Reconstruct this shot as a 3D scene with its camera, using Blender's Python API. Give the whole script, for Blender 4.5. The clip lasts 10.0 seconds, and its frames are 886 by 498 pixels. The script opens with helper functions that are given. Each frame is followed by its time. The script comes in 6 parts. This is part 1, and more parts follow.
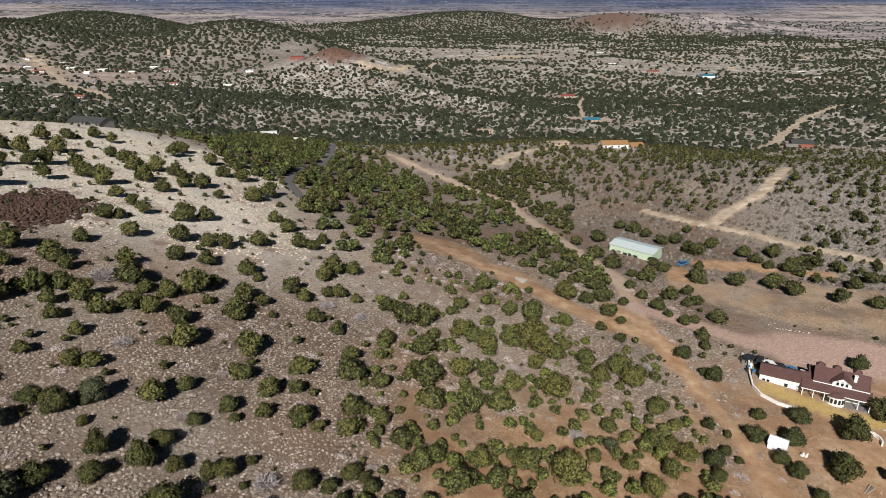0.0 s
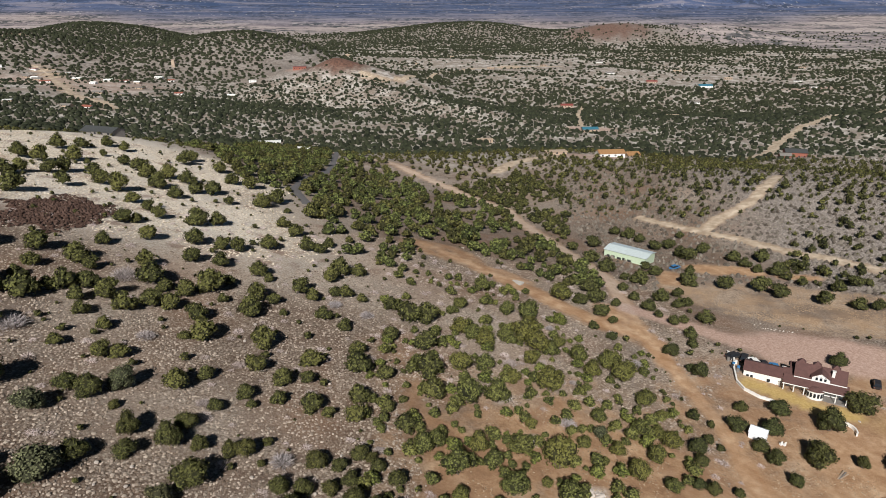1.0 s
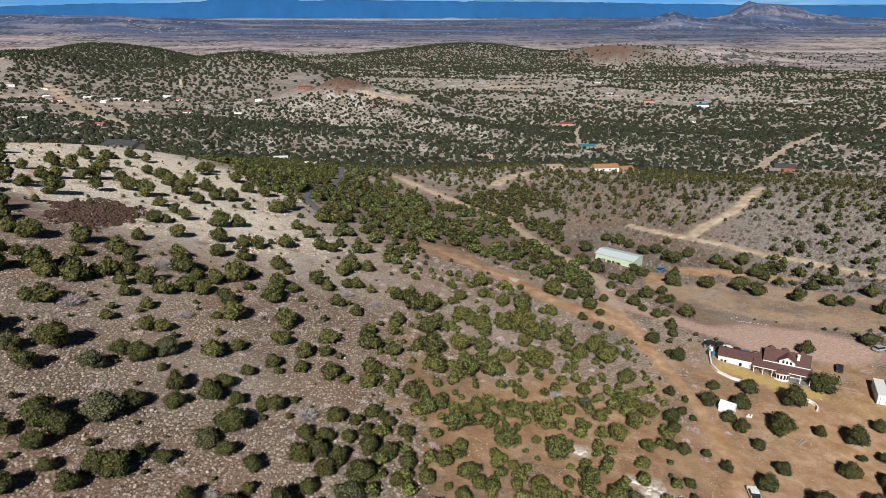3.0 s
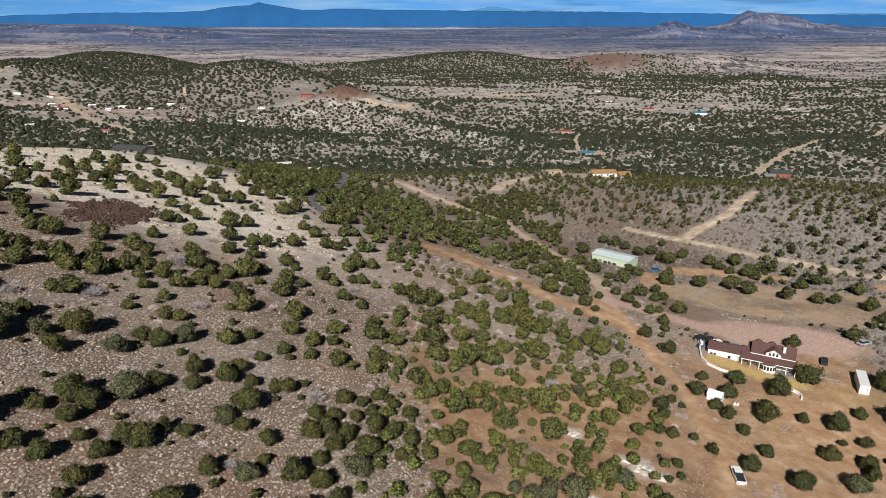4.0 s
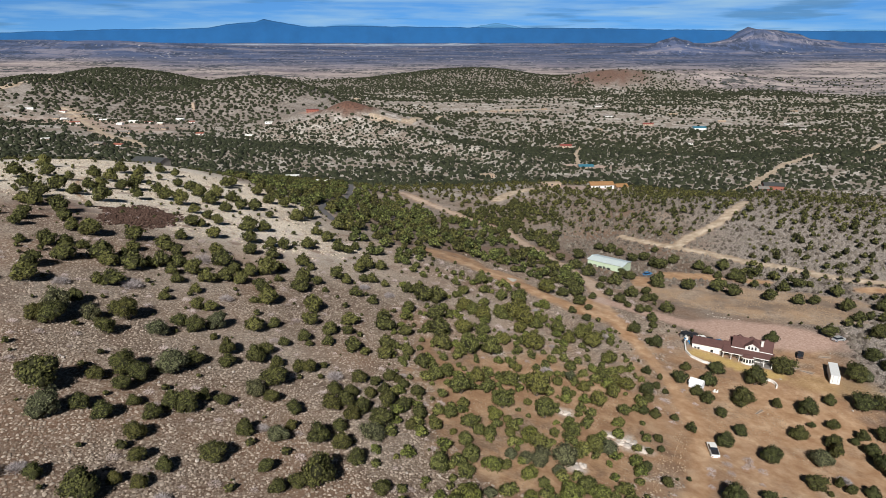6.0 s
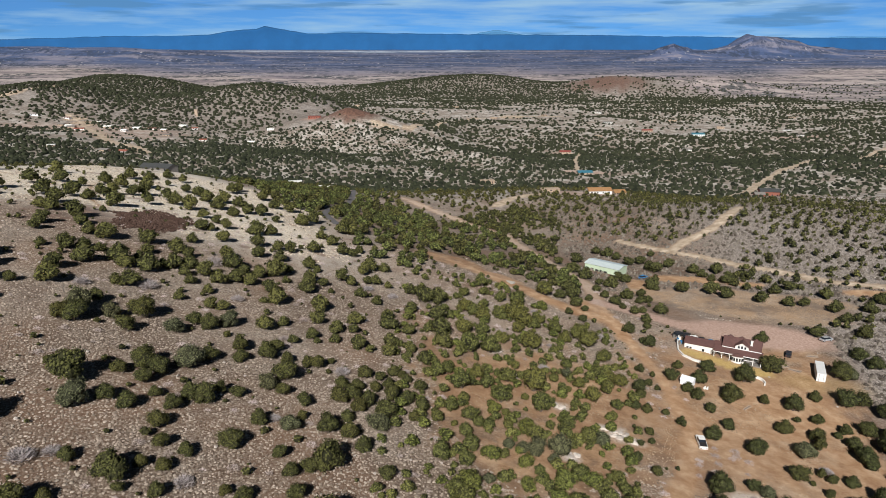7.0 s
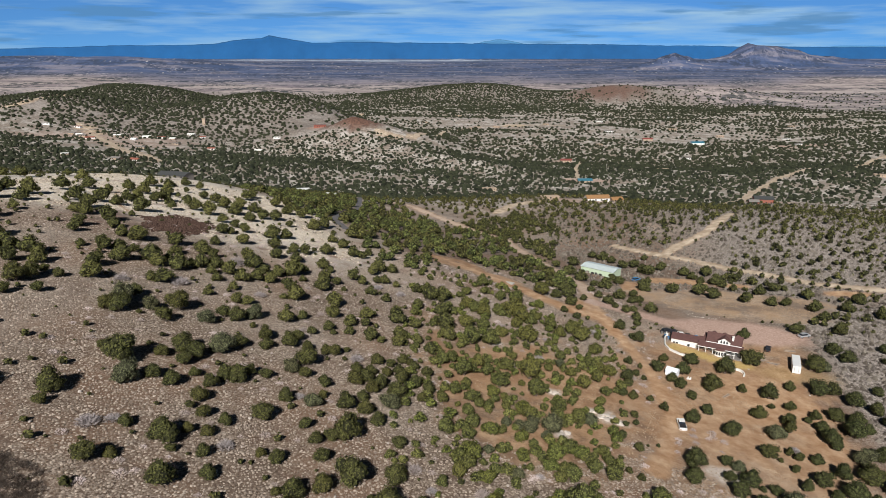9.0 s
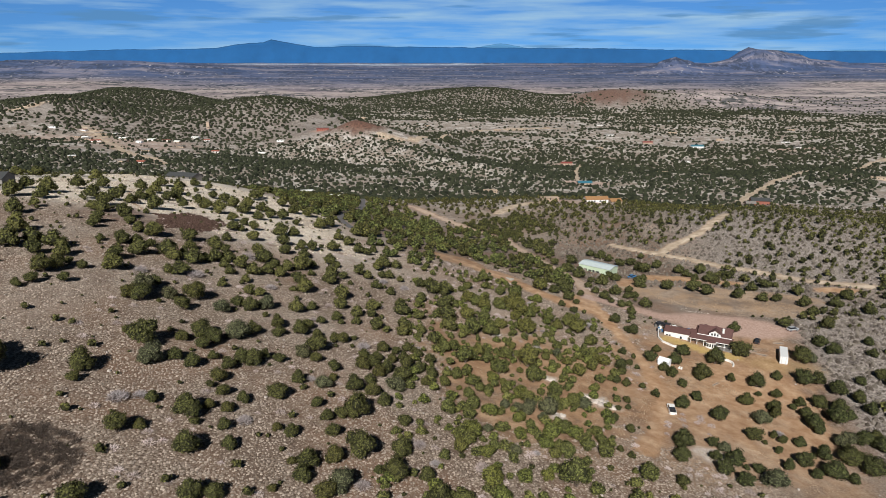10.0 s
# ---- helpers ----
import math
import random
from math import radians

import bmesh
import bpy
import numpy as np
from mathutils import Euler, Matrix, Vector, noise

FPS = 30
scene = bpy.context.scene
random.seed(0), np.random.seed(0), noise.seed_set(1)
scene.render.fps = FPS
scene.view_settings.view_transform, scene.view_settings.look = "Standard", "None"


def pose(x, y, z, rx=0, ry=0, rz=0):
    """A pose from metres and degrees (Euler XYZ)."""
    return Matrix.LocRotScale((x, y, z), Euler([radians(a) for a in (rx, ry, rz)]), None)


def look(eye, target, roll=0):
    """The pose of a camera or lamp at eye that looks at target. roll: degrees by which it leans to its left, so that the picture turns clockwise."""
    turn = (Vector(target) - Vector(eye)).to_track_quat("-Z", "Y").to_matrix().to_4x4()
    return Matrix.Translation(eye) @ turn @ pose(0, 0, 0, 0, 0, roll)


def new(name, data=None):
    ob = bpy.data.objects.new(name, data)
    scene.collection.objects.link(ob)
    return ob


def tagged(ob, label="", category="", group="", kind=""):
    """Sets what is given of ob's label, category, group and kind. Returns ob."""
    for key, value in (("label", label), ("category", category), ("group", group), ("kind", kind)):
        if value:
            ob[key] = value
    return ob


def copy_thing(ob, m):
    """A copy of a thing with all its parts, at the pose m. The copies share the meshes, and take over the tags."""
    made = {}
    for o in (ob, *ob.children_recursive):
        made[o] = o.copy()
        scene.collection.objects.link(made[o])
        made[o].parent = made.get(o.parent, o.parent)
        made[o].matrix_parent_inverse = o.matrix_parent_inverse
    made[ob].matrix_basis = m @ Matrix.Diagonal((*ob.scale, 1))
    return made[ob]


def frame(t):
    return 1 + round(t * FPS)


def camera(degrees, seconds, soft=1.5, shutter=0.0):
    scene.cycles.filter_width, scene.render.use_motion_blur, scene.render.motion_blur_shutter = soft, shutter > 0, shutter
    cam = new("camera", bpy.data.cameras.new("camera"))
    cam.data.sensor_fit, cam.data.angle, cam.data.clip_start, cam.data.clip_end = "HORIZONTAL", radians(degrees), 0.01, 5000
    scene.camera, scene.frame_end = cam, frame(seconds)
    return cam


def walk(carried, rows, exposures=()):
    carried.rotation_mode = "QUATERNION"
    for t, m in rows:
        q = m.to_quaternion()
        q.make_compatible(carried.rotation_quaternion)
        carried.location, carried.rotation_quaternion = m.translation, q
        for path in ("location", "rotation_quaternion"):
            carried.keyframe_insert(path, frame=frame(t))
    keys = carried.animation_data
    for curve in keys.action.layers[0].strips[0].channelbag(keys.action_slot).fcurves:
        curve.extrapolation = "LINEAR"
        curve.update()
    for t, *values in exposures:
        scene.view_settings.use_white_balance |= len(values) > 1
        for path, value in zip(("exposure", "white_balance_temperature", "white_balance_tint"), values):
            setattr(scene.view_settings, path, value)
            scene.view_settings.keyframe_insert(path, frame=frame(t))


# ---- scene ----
cam = camera(67.2, 10.0, soft=0.7)
ROWS = [  # seconds, x, y, z, pitch, yaw
    (0.0, 0.63, 41.65, 90.66, -21.87, -0.28),
    (0.5, 0.59, 37.05, 91.90, -21.50, -0.25),
    (1.0, 0.55, 32.33, 92.63, -21.10, -0.23),
    (1.5, 0.50, 27.56, 93.00, -20.69, -0.21),
    (2.0, 0.43, 22.79, 93.10, -20.26, -0.18),
    (2.5, 0.36, 18.05, 93.07, -19.84, -0.15),
    (4.0, 0.10, 4.35, 92.89, -18.74, -0.07),
    (4.5, 0.00, 0.00, 93.00, -18.44, 0.00),
    (5.0, -0.11, -4.24, 93.26, -18.15, 0.07),
    (5.5, -0.22, -8.39, 93.68, -17.81, 0.13),
    (7.0, -0.58, -20.51, 95.77, -16.97, 0.20),
    (7.5, -0.70, -24.58, 96.63, -16.79, 0.23),
    (8.0, -0.82, -28.75, 97.48, -16.61, 0.28),
    (8.5, -0.93, -33.09, 98.24, -16.44, 0.35),
    (9.0, -1.04, -37.68, 98.80, -16.29, 0.43),
    (9.5, -1.14, -42.60, 99.07, -16.12, 0.50),
    (10.0, -1.23, -47.95, 98.90, -15.97, 0.55),
]
walk(cam, [(t, pose(x, y, z, 90 + pitch, 0, yaw)) for t, x, y, z, pitch, yaw in ROWS], [(0.0, 0.14), (4.5, 0.18), (10.0, 0.14)])

# ---- sky and sun ----
SUN_ELEVATION, SUN_AZIMUTH = radians(36), radians(188.5)  # azimuth clockwise from +y
world = bpy.data.worlds.new("sky")
scene.world = world
world.use_nodes = True


def nodes_of(tree):
    """Short makers of nodes and links for a node tree."""
    def make(kind, at=None, **values):
        n = tree.nodes.new(kind)
        for key, value in values.items():
            n.inputs[key.replace("_", " ")].default_value = value
        return n

    def join(a, b):
        tree.links.new(a, b)
    return make, join


def build_sky():
    tree = world.node_tree
    tree.nodes.clear()
    make, join = nodes_of(tree)
    sky = make("ShaderNodeTexSky")
    sky.sky_type, sky.sun_disc = "NISHITA", False
    sky.sun_elevation, sky.sun_rotation = SUN_ELEVATION, SUN_AZIMUTH
    sky.altitude, sky.air_density, sky.dust_density, sky.ozone_density = 1500, 1.0, 0.3, 3.0
    place = make("ShaderNodeTexCoord")
    stretch = make("ShaderNodeMapping", Scale=(5.0, 5.0, 60.0))
    cloud = make("ShaderNodeTexNoise", Scale=1.0, Detail=7.0, Roughness=0.55)
    cover = make("ShaderNodeMapRange", From_Min=0.42, From_Max=0.74)
    mix = make("ShaderNodeMix")
    mix.data_type = "RGBA"
    back = make("ShaderNodeBackground", Strength=0.05)
    out = make("ShaderNodeOutputWorld")
    join(place.outputs["Generated"], stretch.inputs["Vector"])
    join(stretch.outputs["Vector"], cloud.inputs["Vector"])
    join(cloud.outputs["Fac"], cover.inputs["Value"])
    join(cover.outputs["Result"], mix.inputs[0])
    lift = make("ShaderNodeVectorMath")
    lift.operation = "ADD"
    lift.inputs[1].default_value = (0, 0, 0.10)
    join(place.outputs["Generated"], lift.inputs[0])
    join(lift.outputs["Vector"], sky.inputs["Vector"])
    tint = make("ShaderNodeMix")
    tint.data_type, tint.blend_type = "RGBA", "MULTIPLY"
    tint.inputs[0].default_value = 1.0
    tint.inputs[7].default_value = (0.47, 0.88, 1.30, 1)
    join(sky.outputs["Color"], tint.inputs[6])
    up = make("ShaderNodeSeparateXYZ")
    join(place.outputs["Generated"], up.inputs["Vector"])
    deep = make("ShaderNodeMapRange", From_Min=0.10, From_Max=0.34, To_Min=1.30, To_Max=0.09)
    join(up.outputs["Z"], deep.inputs["Value"])
    zenith = make("ShaderNodeMix")
    zenith.data_type, zenith.blend_type = "RGBA", "MULTIPLY"
    zenith.inputs[0].default_value = 1.0
    join(tint.outputs[2], zenith.inputs[6])
    join(deep.outputs["Result"], zenith.inputs[7])
    lit = make("ShaderNodeMix")
    lit.data_type, lit.blend_type = "RGBA", "MULTIPLY"
    lit.inputs[0].default_value = 1.0
    lit.inputs[6].default_value = (5.2, 8.0, 10.4, 1)
    join(deep.outputs["Result"], lit.inputs[7])
    join(zenith.outputs[2], mix.inputs[6])
    join(lit.outputs[2], mix.inputs[7])
    # small grey-blue undersides of cloud
    patch = make("ShaderNodeMapping", Scale=(7.0, 7.0, 75.0), Location=(0.4, 0.0, 0.55))
    join(place.outputs["Generated"], patch.inputs["Vector"])
    shade_ = make("ShaderNodeTexNoise", Scale=1.0, Detail=5.0, Roughness=0.5)
    join(patch.outputs["Vector"], shade_.inputs["Vector"])
    dim = make("ShaderNodeMapRange", From_Min=0.57, From_Max=0.66, To_Min=0.0, To_Max=0.75)
    join(shade_.outputs["Fac"], dim.inputs["Value"])
    grey = make("ShaderNodeMix")
    grey.data_type = "RGBA"
    join(dim.outputs["Result"], grey.inputs[0])
    join(mix.outputs[2], grey.inputs[6])
    under = make("ShaderNodeMix")
    under.data_type, under.blend_type = "RGBA", "MULTIPLY"
    under.inputs[0].default_value = 1.0
    under.inputs[6].default_value = (1.4, 3.6, 6.8, 1)
    join(deep.outputs["Result"], under.inputs[7])
    join(under.outputs[2], grey.inputs[7])
    join(grey.outputs[2], back.inputs["Color"])
    join(back.outputs["Background"], out.inputs["Surface"])


build_sky()
sun = new("sun", bpy.data.lights.new("sun", "SUN"))
sun.data.energy, sun.data.angle, sun.data.color = 5.0, radians(0.53), (1.0, 0.975, 0.945)
sun.matrix_world = look((0, 0, 0), (-math.sin(SUN_AZIMUTH) * math.cos(SUN_ELEVATION), -math.cos(SUN_AZIMUTH) * math.cos(SUN_ELEVATION), -math.sin(SUN_ELEVATION)))


# ---- materials ----
def material(name, rough_=0.85, metal=0.0):
    m = bpy.data.materials.new(name)
    m.use_nodes = True
    m.node_tree.nodes.clear()
    make, join = nodes_of(m.node_tree)
    shade = make("ShaderNodeBsdfPrincipled", Roughness=rough_, Metallic=metal)
    out = make("ShaderNodeOutputMaterial")
    join(shade.outputs["BSDF"], out.inputs["Surface"])
    return m, make, join, shade


def ramp(make, join, value, stops):
    r = make("ShaderNodeValToRGB")
    band = r.color_ramp
    while len(band.elements) < len(stops):
        band.elements.new(0.5)
    for e, (at, c) in zip(band.elements, stops):
        e.position, e.color = at, (*c, 1)
    join(value, r.inputs["Fac"])
    return r.outputs["Color"]


def blend(make, join, factor, a, b, how="MIX"):
    m = make("ShaderNodeMix")
    m.data_type, m.blend_type, m.clamp_factor = "RGBA", how, True
    for socket, value in (("Factor", factor), ("A", a), ("B", b)):
        if isinstance(value, (int, float)):
            m.inputs[0].default_value = value
        elif isinstance(value, tuple):
            m.inputs[6 if socket == "A" else 7].default_value = (*value, 1)
        else:
            join(value, m.inputs[{"Factor": 0, "A": 6, "B": 7}[socket]])
    return m.outputs[2]


def grain(make, join, scale, detail=4.0, coords=None, rough_=0.6):
    n = make("ShaderNodeTexNoise", Scale=scale, Detail=detail, Roughness=rough_)
    if coords is not None:
        join(coords, n.inputs["Vector"])
    return n.outputs["Fac"]


def bump(make, join, shade, value, strength, distance):
    b = make("ShaderNodeBump", Strength=strength, Distance=distance)
    join(value, b.inputs["Height"])
    join(b.outputs["Normal"], shade.inputs["Normal"])


def plain(name, colour, rough_=0.7, metal=0.0, wear=0.25, scale=3.0, relief=0.0):
    """Paint, metal or plaster of one colour with uneven tone at two scales."""
    m, make, join, shade = material(name, rough_, metal)
    where = make("ShaderNodeTexCoord").outputs["Object"]
    fine, broad = grain(make, join, scale * 6, 5, where), grain(make, join, scale * 0.4, 3, where)
    dark = tuple(c * (1 - wear) for c in colour)
    light = tuple(min(1, c * (1 + wear * 0.5)) for c in colour)
    c = blend(make, join, ramp(make, join, broad, [(0.3, (0, 0, 0)), (0.7, (1, 1, 1))]), dark, light)
    c = blend(make, join, 0.35, c, ramp(make, join, fine, [(0.3, dark), (0.7, light)]))
    join(c, shade.inputs["Base Color"])
    if relief:
        bump(make, join, shade, fine, 0.5, relief)
    return m


def ground_material():
    m, make, join, shade = material("stony_ground", 0.95)
    where = make("ShaderNodeTexCoord").outputs["Object"]

    def zone(name):
        a = make("ShaderNodeAttribute")
        a.attribute_name = name
        return a.outputs["Fac"]
    broad, mid, fine = grain(make, join, 0.03, 5, where), grain(make, join, 0.25, 5, where), grain(make, join, 1.6, 6, where, 0.7)
    warp = make("ShaderNodeMix")
    warp.data_type = "VECTOR"
    warp.inputs[0].default_value = 0.8
    swirl = make("ShaderNodeTexNoise", Scale=1.3, Detail=5.0)
    join(where, swirl.inputs["Vector"])
    join(where, warp.inputs[4])
    shifted = make("ShaderNodeVectorMath")
    shifted.operation = "ADD"
    join(where, shifted.inputs[0])
    join(swirl.outputs["Color"], shifted.inputs[1])
    join(shifted.outputs["Vector"], warp.inputs[5])
    stones = make("ShaderNodeTexVoronoi", Scale=1.9, Randomness=1.0)
    join(warp.outputs[1], stones.inputs["Vector"])
    # dark between the lumps: shade of the crevices is put into the colour
    lump = ramp(make, join, stones.outputs["Distance"], [(0.12, (1, 1, 1)), (0.40, (0.5, 0.5, 0.5)), (0.62, (0.0, 0.0, 0.0))])
    # stony soil under tufts of dry bunch grass
    soil = ramp(make, join, mid, [(0.28, (0.085, 0.052, 0.034)), (0.5, (0.125, 0.080, 0.054)), (0.72, (0.185, 0.128, 0.092))])
    clump = make("ShaderNodeTexNoise", Scale=1.9, Detail=4.0, Roughness=0.65)
    join(where, clump.inputs["Vector"])
    # the ramp's dark end paints the shade between tufts
    tuft = ramp(make, join, clump.outputs["Fac"], [(0.38, (0.040, 0.026, 0.018)), (0.47, (0.17, 0.118, 0.082)), (0.54, (0.42, 0.345, 0.275)), (0.62, (0.66, 0.585, 0.49))])
    tuft = blend(make, join, 0.30, tuft, blend(make, join, lump, (0.03, 0.02, 0.014), (0.60, 0.51, 0.415)))
    thin = ramp(make, join, grain(make, join, 0.075, 6, where, 0.68), [(0.40, (0.20, 0.20, 0.20)), (0.56, (0.55, 0.55, 0.55))])
    base = blend(make, join, thin, soil, tuft)
    base = blend(make, join, ramp(make, join, broad, [(0.47, (0, 0, 0)), (0.62, (0.45, 0.45, 0.45))]), base, (0.26, 0.145, 0.085))
    base = blend(make, join, ramp(make, join, grain(make, join, 0.11, 5, where, 0.65), [(0.54, (0, 0, 0)), (0.66, (0.45, 0.45, 0.45))]), base, (0.17, 0.105, 0.07))
    straw = ramp(make, join, fine, [(0.32, (0.36, 0.285, 0.215)), (0.43, (0.74, 0.65, 0.54)), (0.58, (0.88, 0.82, 0.72))])
    straw = blend(make, join, 0.35, straw, blend(make, join, lump, (0.24, 0.18, 0.13), (0.88, 0.80, 0.69)))
    worn_straw = grain(make, join, 0.10, 6, where, 0.7)
    straw = blend(make, join, ramp(make, join, worn_straw, [(0.36, (0.8, 0.8, 0.8)), (0.47, (0, 0, 0))]), straw, (0.27, 0.17, 0.13))
    base = blend(make, join, zone("straw"), base, straw)
    grey = ramp(make, join, fine, [(0.38, (0.08, 0.064, 0.055)), (0.5, (0.28, 0.235, 0.20)), (0.62, (0.64, 0.57, 0.50))])
    grey = blend(make, join, 0.45, grey, blend(make, join, lump, (0.07, 0.055, 0.05), (0.50, 0.44, 0.395)))
    base = blend(make, join, zone("scrubland"), base, grey)
    broken = grain(make, join, 0.045, 6, where, 0.72)
    # upland tones are greyed: some aerial haze is put into the colour
    upland = ramp(make, join, mid, [(0.34, (0.155, 0.134, 0.115)), (0.5, (0.31, 0.275, 0.235)), (0.66, (0.55, 0.505, 0.45))])
    upland = blend(make, join, ramp(make, join, broken, [(0.42, (0.7, 0.7, 0.7)), (0.55, (0, 0, 0))]), upland, (0.23, 0.175, 0.135))
    upland = blend(make, join, ramp(make, join, broken, [(0.52, (0, 0, 0)), (0.62, (0.75, 0.75, 0.75))]), upland, (0.62, 0.565, 0.52))
    upland = blend(make, join, zone("brown"), upland, ramp(make, join, mid, [(0.34, (0.105, 0.088, 0.075)), (0.66, (0.25, 0.212, 0.185))]))
    base = blend(make, join, zone("upland"), base, upland)
    earth = ramp(make, join, mid, [(0.34, (0.23, 0.120, 0.057)), (0.5, (0.40, 0.235, 0.124)), (0.66, (0.56, 0.38, 0.235))])
    earth = blend(make, join, 0.3, earth, ramp(make, join, fine, [(0.38, (0.20, 0.11, 0.055)), (0.62, (0.58, 0.40, 0.25))]))
    patchy = grain(make, join, 0.09, 6, where, 0.7)
    earth = blend(make, join, ramp(make, join, patchy, [(0.38, (0.7, 0.7, 0.7)), (0.54, (0, 0, 0))]), earth, (0.27, 0.145, 0.075))
    earth = blend(make, join, ramp(make, join, broken, [(0.52, (0, 0, 0)), (0.62, (0.65, 0.65, 0.65))]), earth, base)
    base = blend(make, join, zone("earth"), base, earth)
    base = blend(make, join, zone("worn"), base, ramp(make, join, mid, [(0.34, (0.40, 0.215, 0.105)), (0.5, (0.50, 0.305, 0.170)), (0.66, (0.64, 0.44, 0.28))]))
    field = ramp(make, join, mid, [(0.34, (0.20, 0.135, 0.095)), (0.5, (0.36, 0.26, 0.185)), (0.66, (0.50, 0.385, 0.285))])
    field = blend(make, join, 0.5, field, ramp(make, join, fine, [(0.38, (0.12, 0.085, 0.06)), (0.62, (0.56, 0.44, 0.33))]))
    field = blend(make, join, ramp(make, join, patchy, [(0.46, (0, 0, 0)), (0.6, (0.7, 0.7, 0.7))]), field, (0.43, 0.28, 0.165))
    field = blend(make, join, ramp(make, join, broad, [(0.40, (0.6, 0.6, 0.6)), (0.50, (0, 0, 0))]), field, (0.14, 0.10, 0.075))
    base = blend(make, join, zone("field"), base, field)
    gravel = ramp(make, join, fine, [(0.36, (0.36, 0.225, 0.17)), (0.64, (0.56, 0.40, 0.325))])
    base = blend(make, join, zone("gravel"), base, gravel)
    red = ramp(make, join, mid, [(0.35, (0.075, 0.038, 0.027)), (0.65, (0.19, 0.098, 0.066))])
    base = blend(make, join, zone("red"), base, red)
    base = blend(make, join, zone("road"), base, ramp(make, join, mid, [(0.34, (0.34, 0.255, 0.175)), (0.5, (0.47, 0.37, 0.27)), (0.66, (0.63, 0.52, 0.40))]))
    base = blend(make, join, zone("lawn"), base, ramp(make, join, fine, [(0.3, (0.40, 0.26, 0.08)), (0.7, (0.58, 0.42, 0.17))]))
    base = blend(make, join, zone("pale"), base, ramp(make, join, fine, [(0.3, (0.38, 0.30, 0.25)), (0.6, (0.62, 0.55, 0.48))]))
    def streaks(across, along, detail=5.0, rough_=0.6):
        flat = make("ShaderNodeMapping", Scale=(1 / across, 1 / along, 0.0))
        join(where, flat.inputs["Vector"])
        return grain(make, join, 1.0, detail, flat.outputs["Vector"], rough_)
    # far plain: haze is put into the base colours, bluest in the distance zone
    bands = streaks(420, 110, 6.0, 0.65)
    plainland = ramp(make, join, bands, [(0.34, (0.22, 0.18, 0.19)), (0.47, (0.32, 0.265, 0.26)), (0.56, (0.45, 0.38, 0.35)), (0.68, (0.28, 0.24, 0.255))])
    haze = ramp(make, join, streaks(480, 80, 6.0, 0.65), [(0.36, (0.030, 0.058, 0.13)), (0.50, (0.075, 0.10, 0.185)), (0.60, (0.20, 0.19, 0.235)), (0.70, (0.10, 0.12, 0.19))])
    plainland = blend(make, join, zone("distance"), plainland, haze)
    bush = streaks(34, 46, 4.0, 0.7)
    thick = streaks(330, 100, 4.0)
    dots = blend(make, join, ramp(make, join, thick, [(0.42, (0, 0, 0)), (0.60, (1, 1, 1))]), ramp(make, join, bush, [(0.36, (1, 1, 1)), (0.40, (0, 0, 0))]), ramp(make, join, bush, [(0.50, (1, 1, 1)), (0.55, (0, 0, 0))]))
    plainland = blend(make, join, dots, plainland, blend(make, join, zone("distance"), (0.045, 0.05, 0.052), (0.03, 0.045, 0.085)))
    roofs = blend(make, join, ramp(make, join, streaks(430, 90, 3.0), [(0.52, (0, 0, 0)), (0.58, (1, 1, 1))]), (0.0, 0.0, 0.0), ramp(make, join, streaks(22, 40, 2.0, 0.5), [(0.62, (0, 0, 0)), (0.66, (0.6, 0.6, 0.6))]))
    plainland = blend(make, join, roofs, plainland, (0.56, 0.52, 0.50))
    plainland = blend(make, join, zone("flats"), plainland, ramp(make, join, streaks(120, 40), [(0.40, (0.10, 0.15, 0.24)), (0.52, (0.42, 0.47, 0.54))]))
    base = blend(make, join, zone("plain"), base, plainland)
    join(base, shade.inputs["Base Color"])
    relief = make("ShaderNodeMath")
    relief.operation = "ADD"
    join(fine, relief.inputs[0])
    join(clump.outputs["Fac"], relief.inputs[1])
    bump(make, join, shade, relief.outputs["Value"], 0.6, 0.16)
    return m


def foliage(name, dark, light, tone=True):
    m, make, join, shade = material(name, 0.85)
    island = make("ShaderNodeNewGeometry").outputs["Random Per Island"]
    each = make("ShaderNodeObjectInfo").outputs["Random"]
    middle = tuple(0.55 * a + 0.45 * b for a, b in zip(dark, light))
    c = ramp(make, join, island, [(0.0, dark), (0.45, middle), (1.0, light)])
    c = blend(make, join, ramp(make, join, each, [(0.0, (0, 0, 0)), (0.5, (0.15, 0.15, 0.15)), (1.0, (0.6, 0.6, 0.6))]), c, (light[0] * 0.85, light[1] * 0.72, light[2] * 0.62))
    inner_shade = make("ShaderNodeAttribute")
    inner_shade.attribute_name = "inner_shade"
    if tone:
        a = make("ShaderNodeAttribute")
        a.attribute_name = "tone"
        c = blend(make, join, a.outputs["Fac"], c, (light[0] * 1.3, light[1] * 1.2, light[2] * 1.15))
    c = blend(make, join, inner_shade.outputs["Fac"], c, (0.014, 0.014, 0.008))  # deep shade of the crown, put into the colour of its core lobes
    join(c, shade.inputs["Base Color"])
    shade.inputs["Specular IOR Level"].default_value = 0.15
    return m


GROUND = ground_material()
LEAF = foliage("juniper_leaves", (0.016, 0.020, 0.008), (0.135, 0.138, 0.046))
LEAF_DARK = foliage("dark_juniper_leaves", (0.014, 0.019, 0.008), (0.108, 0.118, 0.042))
LEAF_FRESH = foliage("fresh_juniper_leaves", (0.027, 0.033, 0.011), (0.190, 0.198, 0.062))
LEAF_BRIGHT = foliage("oak_leaves", (0.045, 0.056, 0.014), (0.20, 0.220, 0.060))
LEAF_GREY = foliage("silvery_leaves", (0.05, 0.056, 0.030), (0.17, 0.178, 0.095))
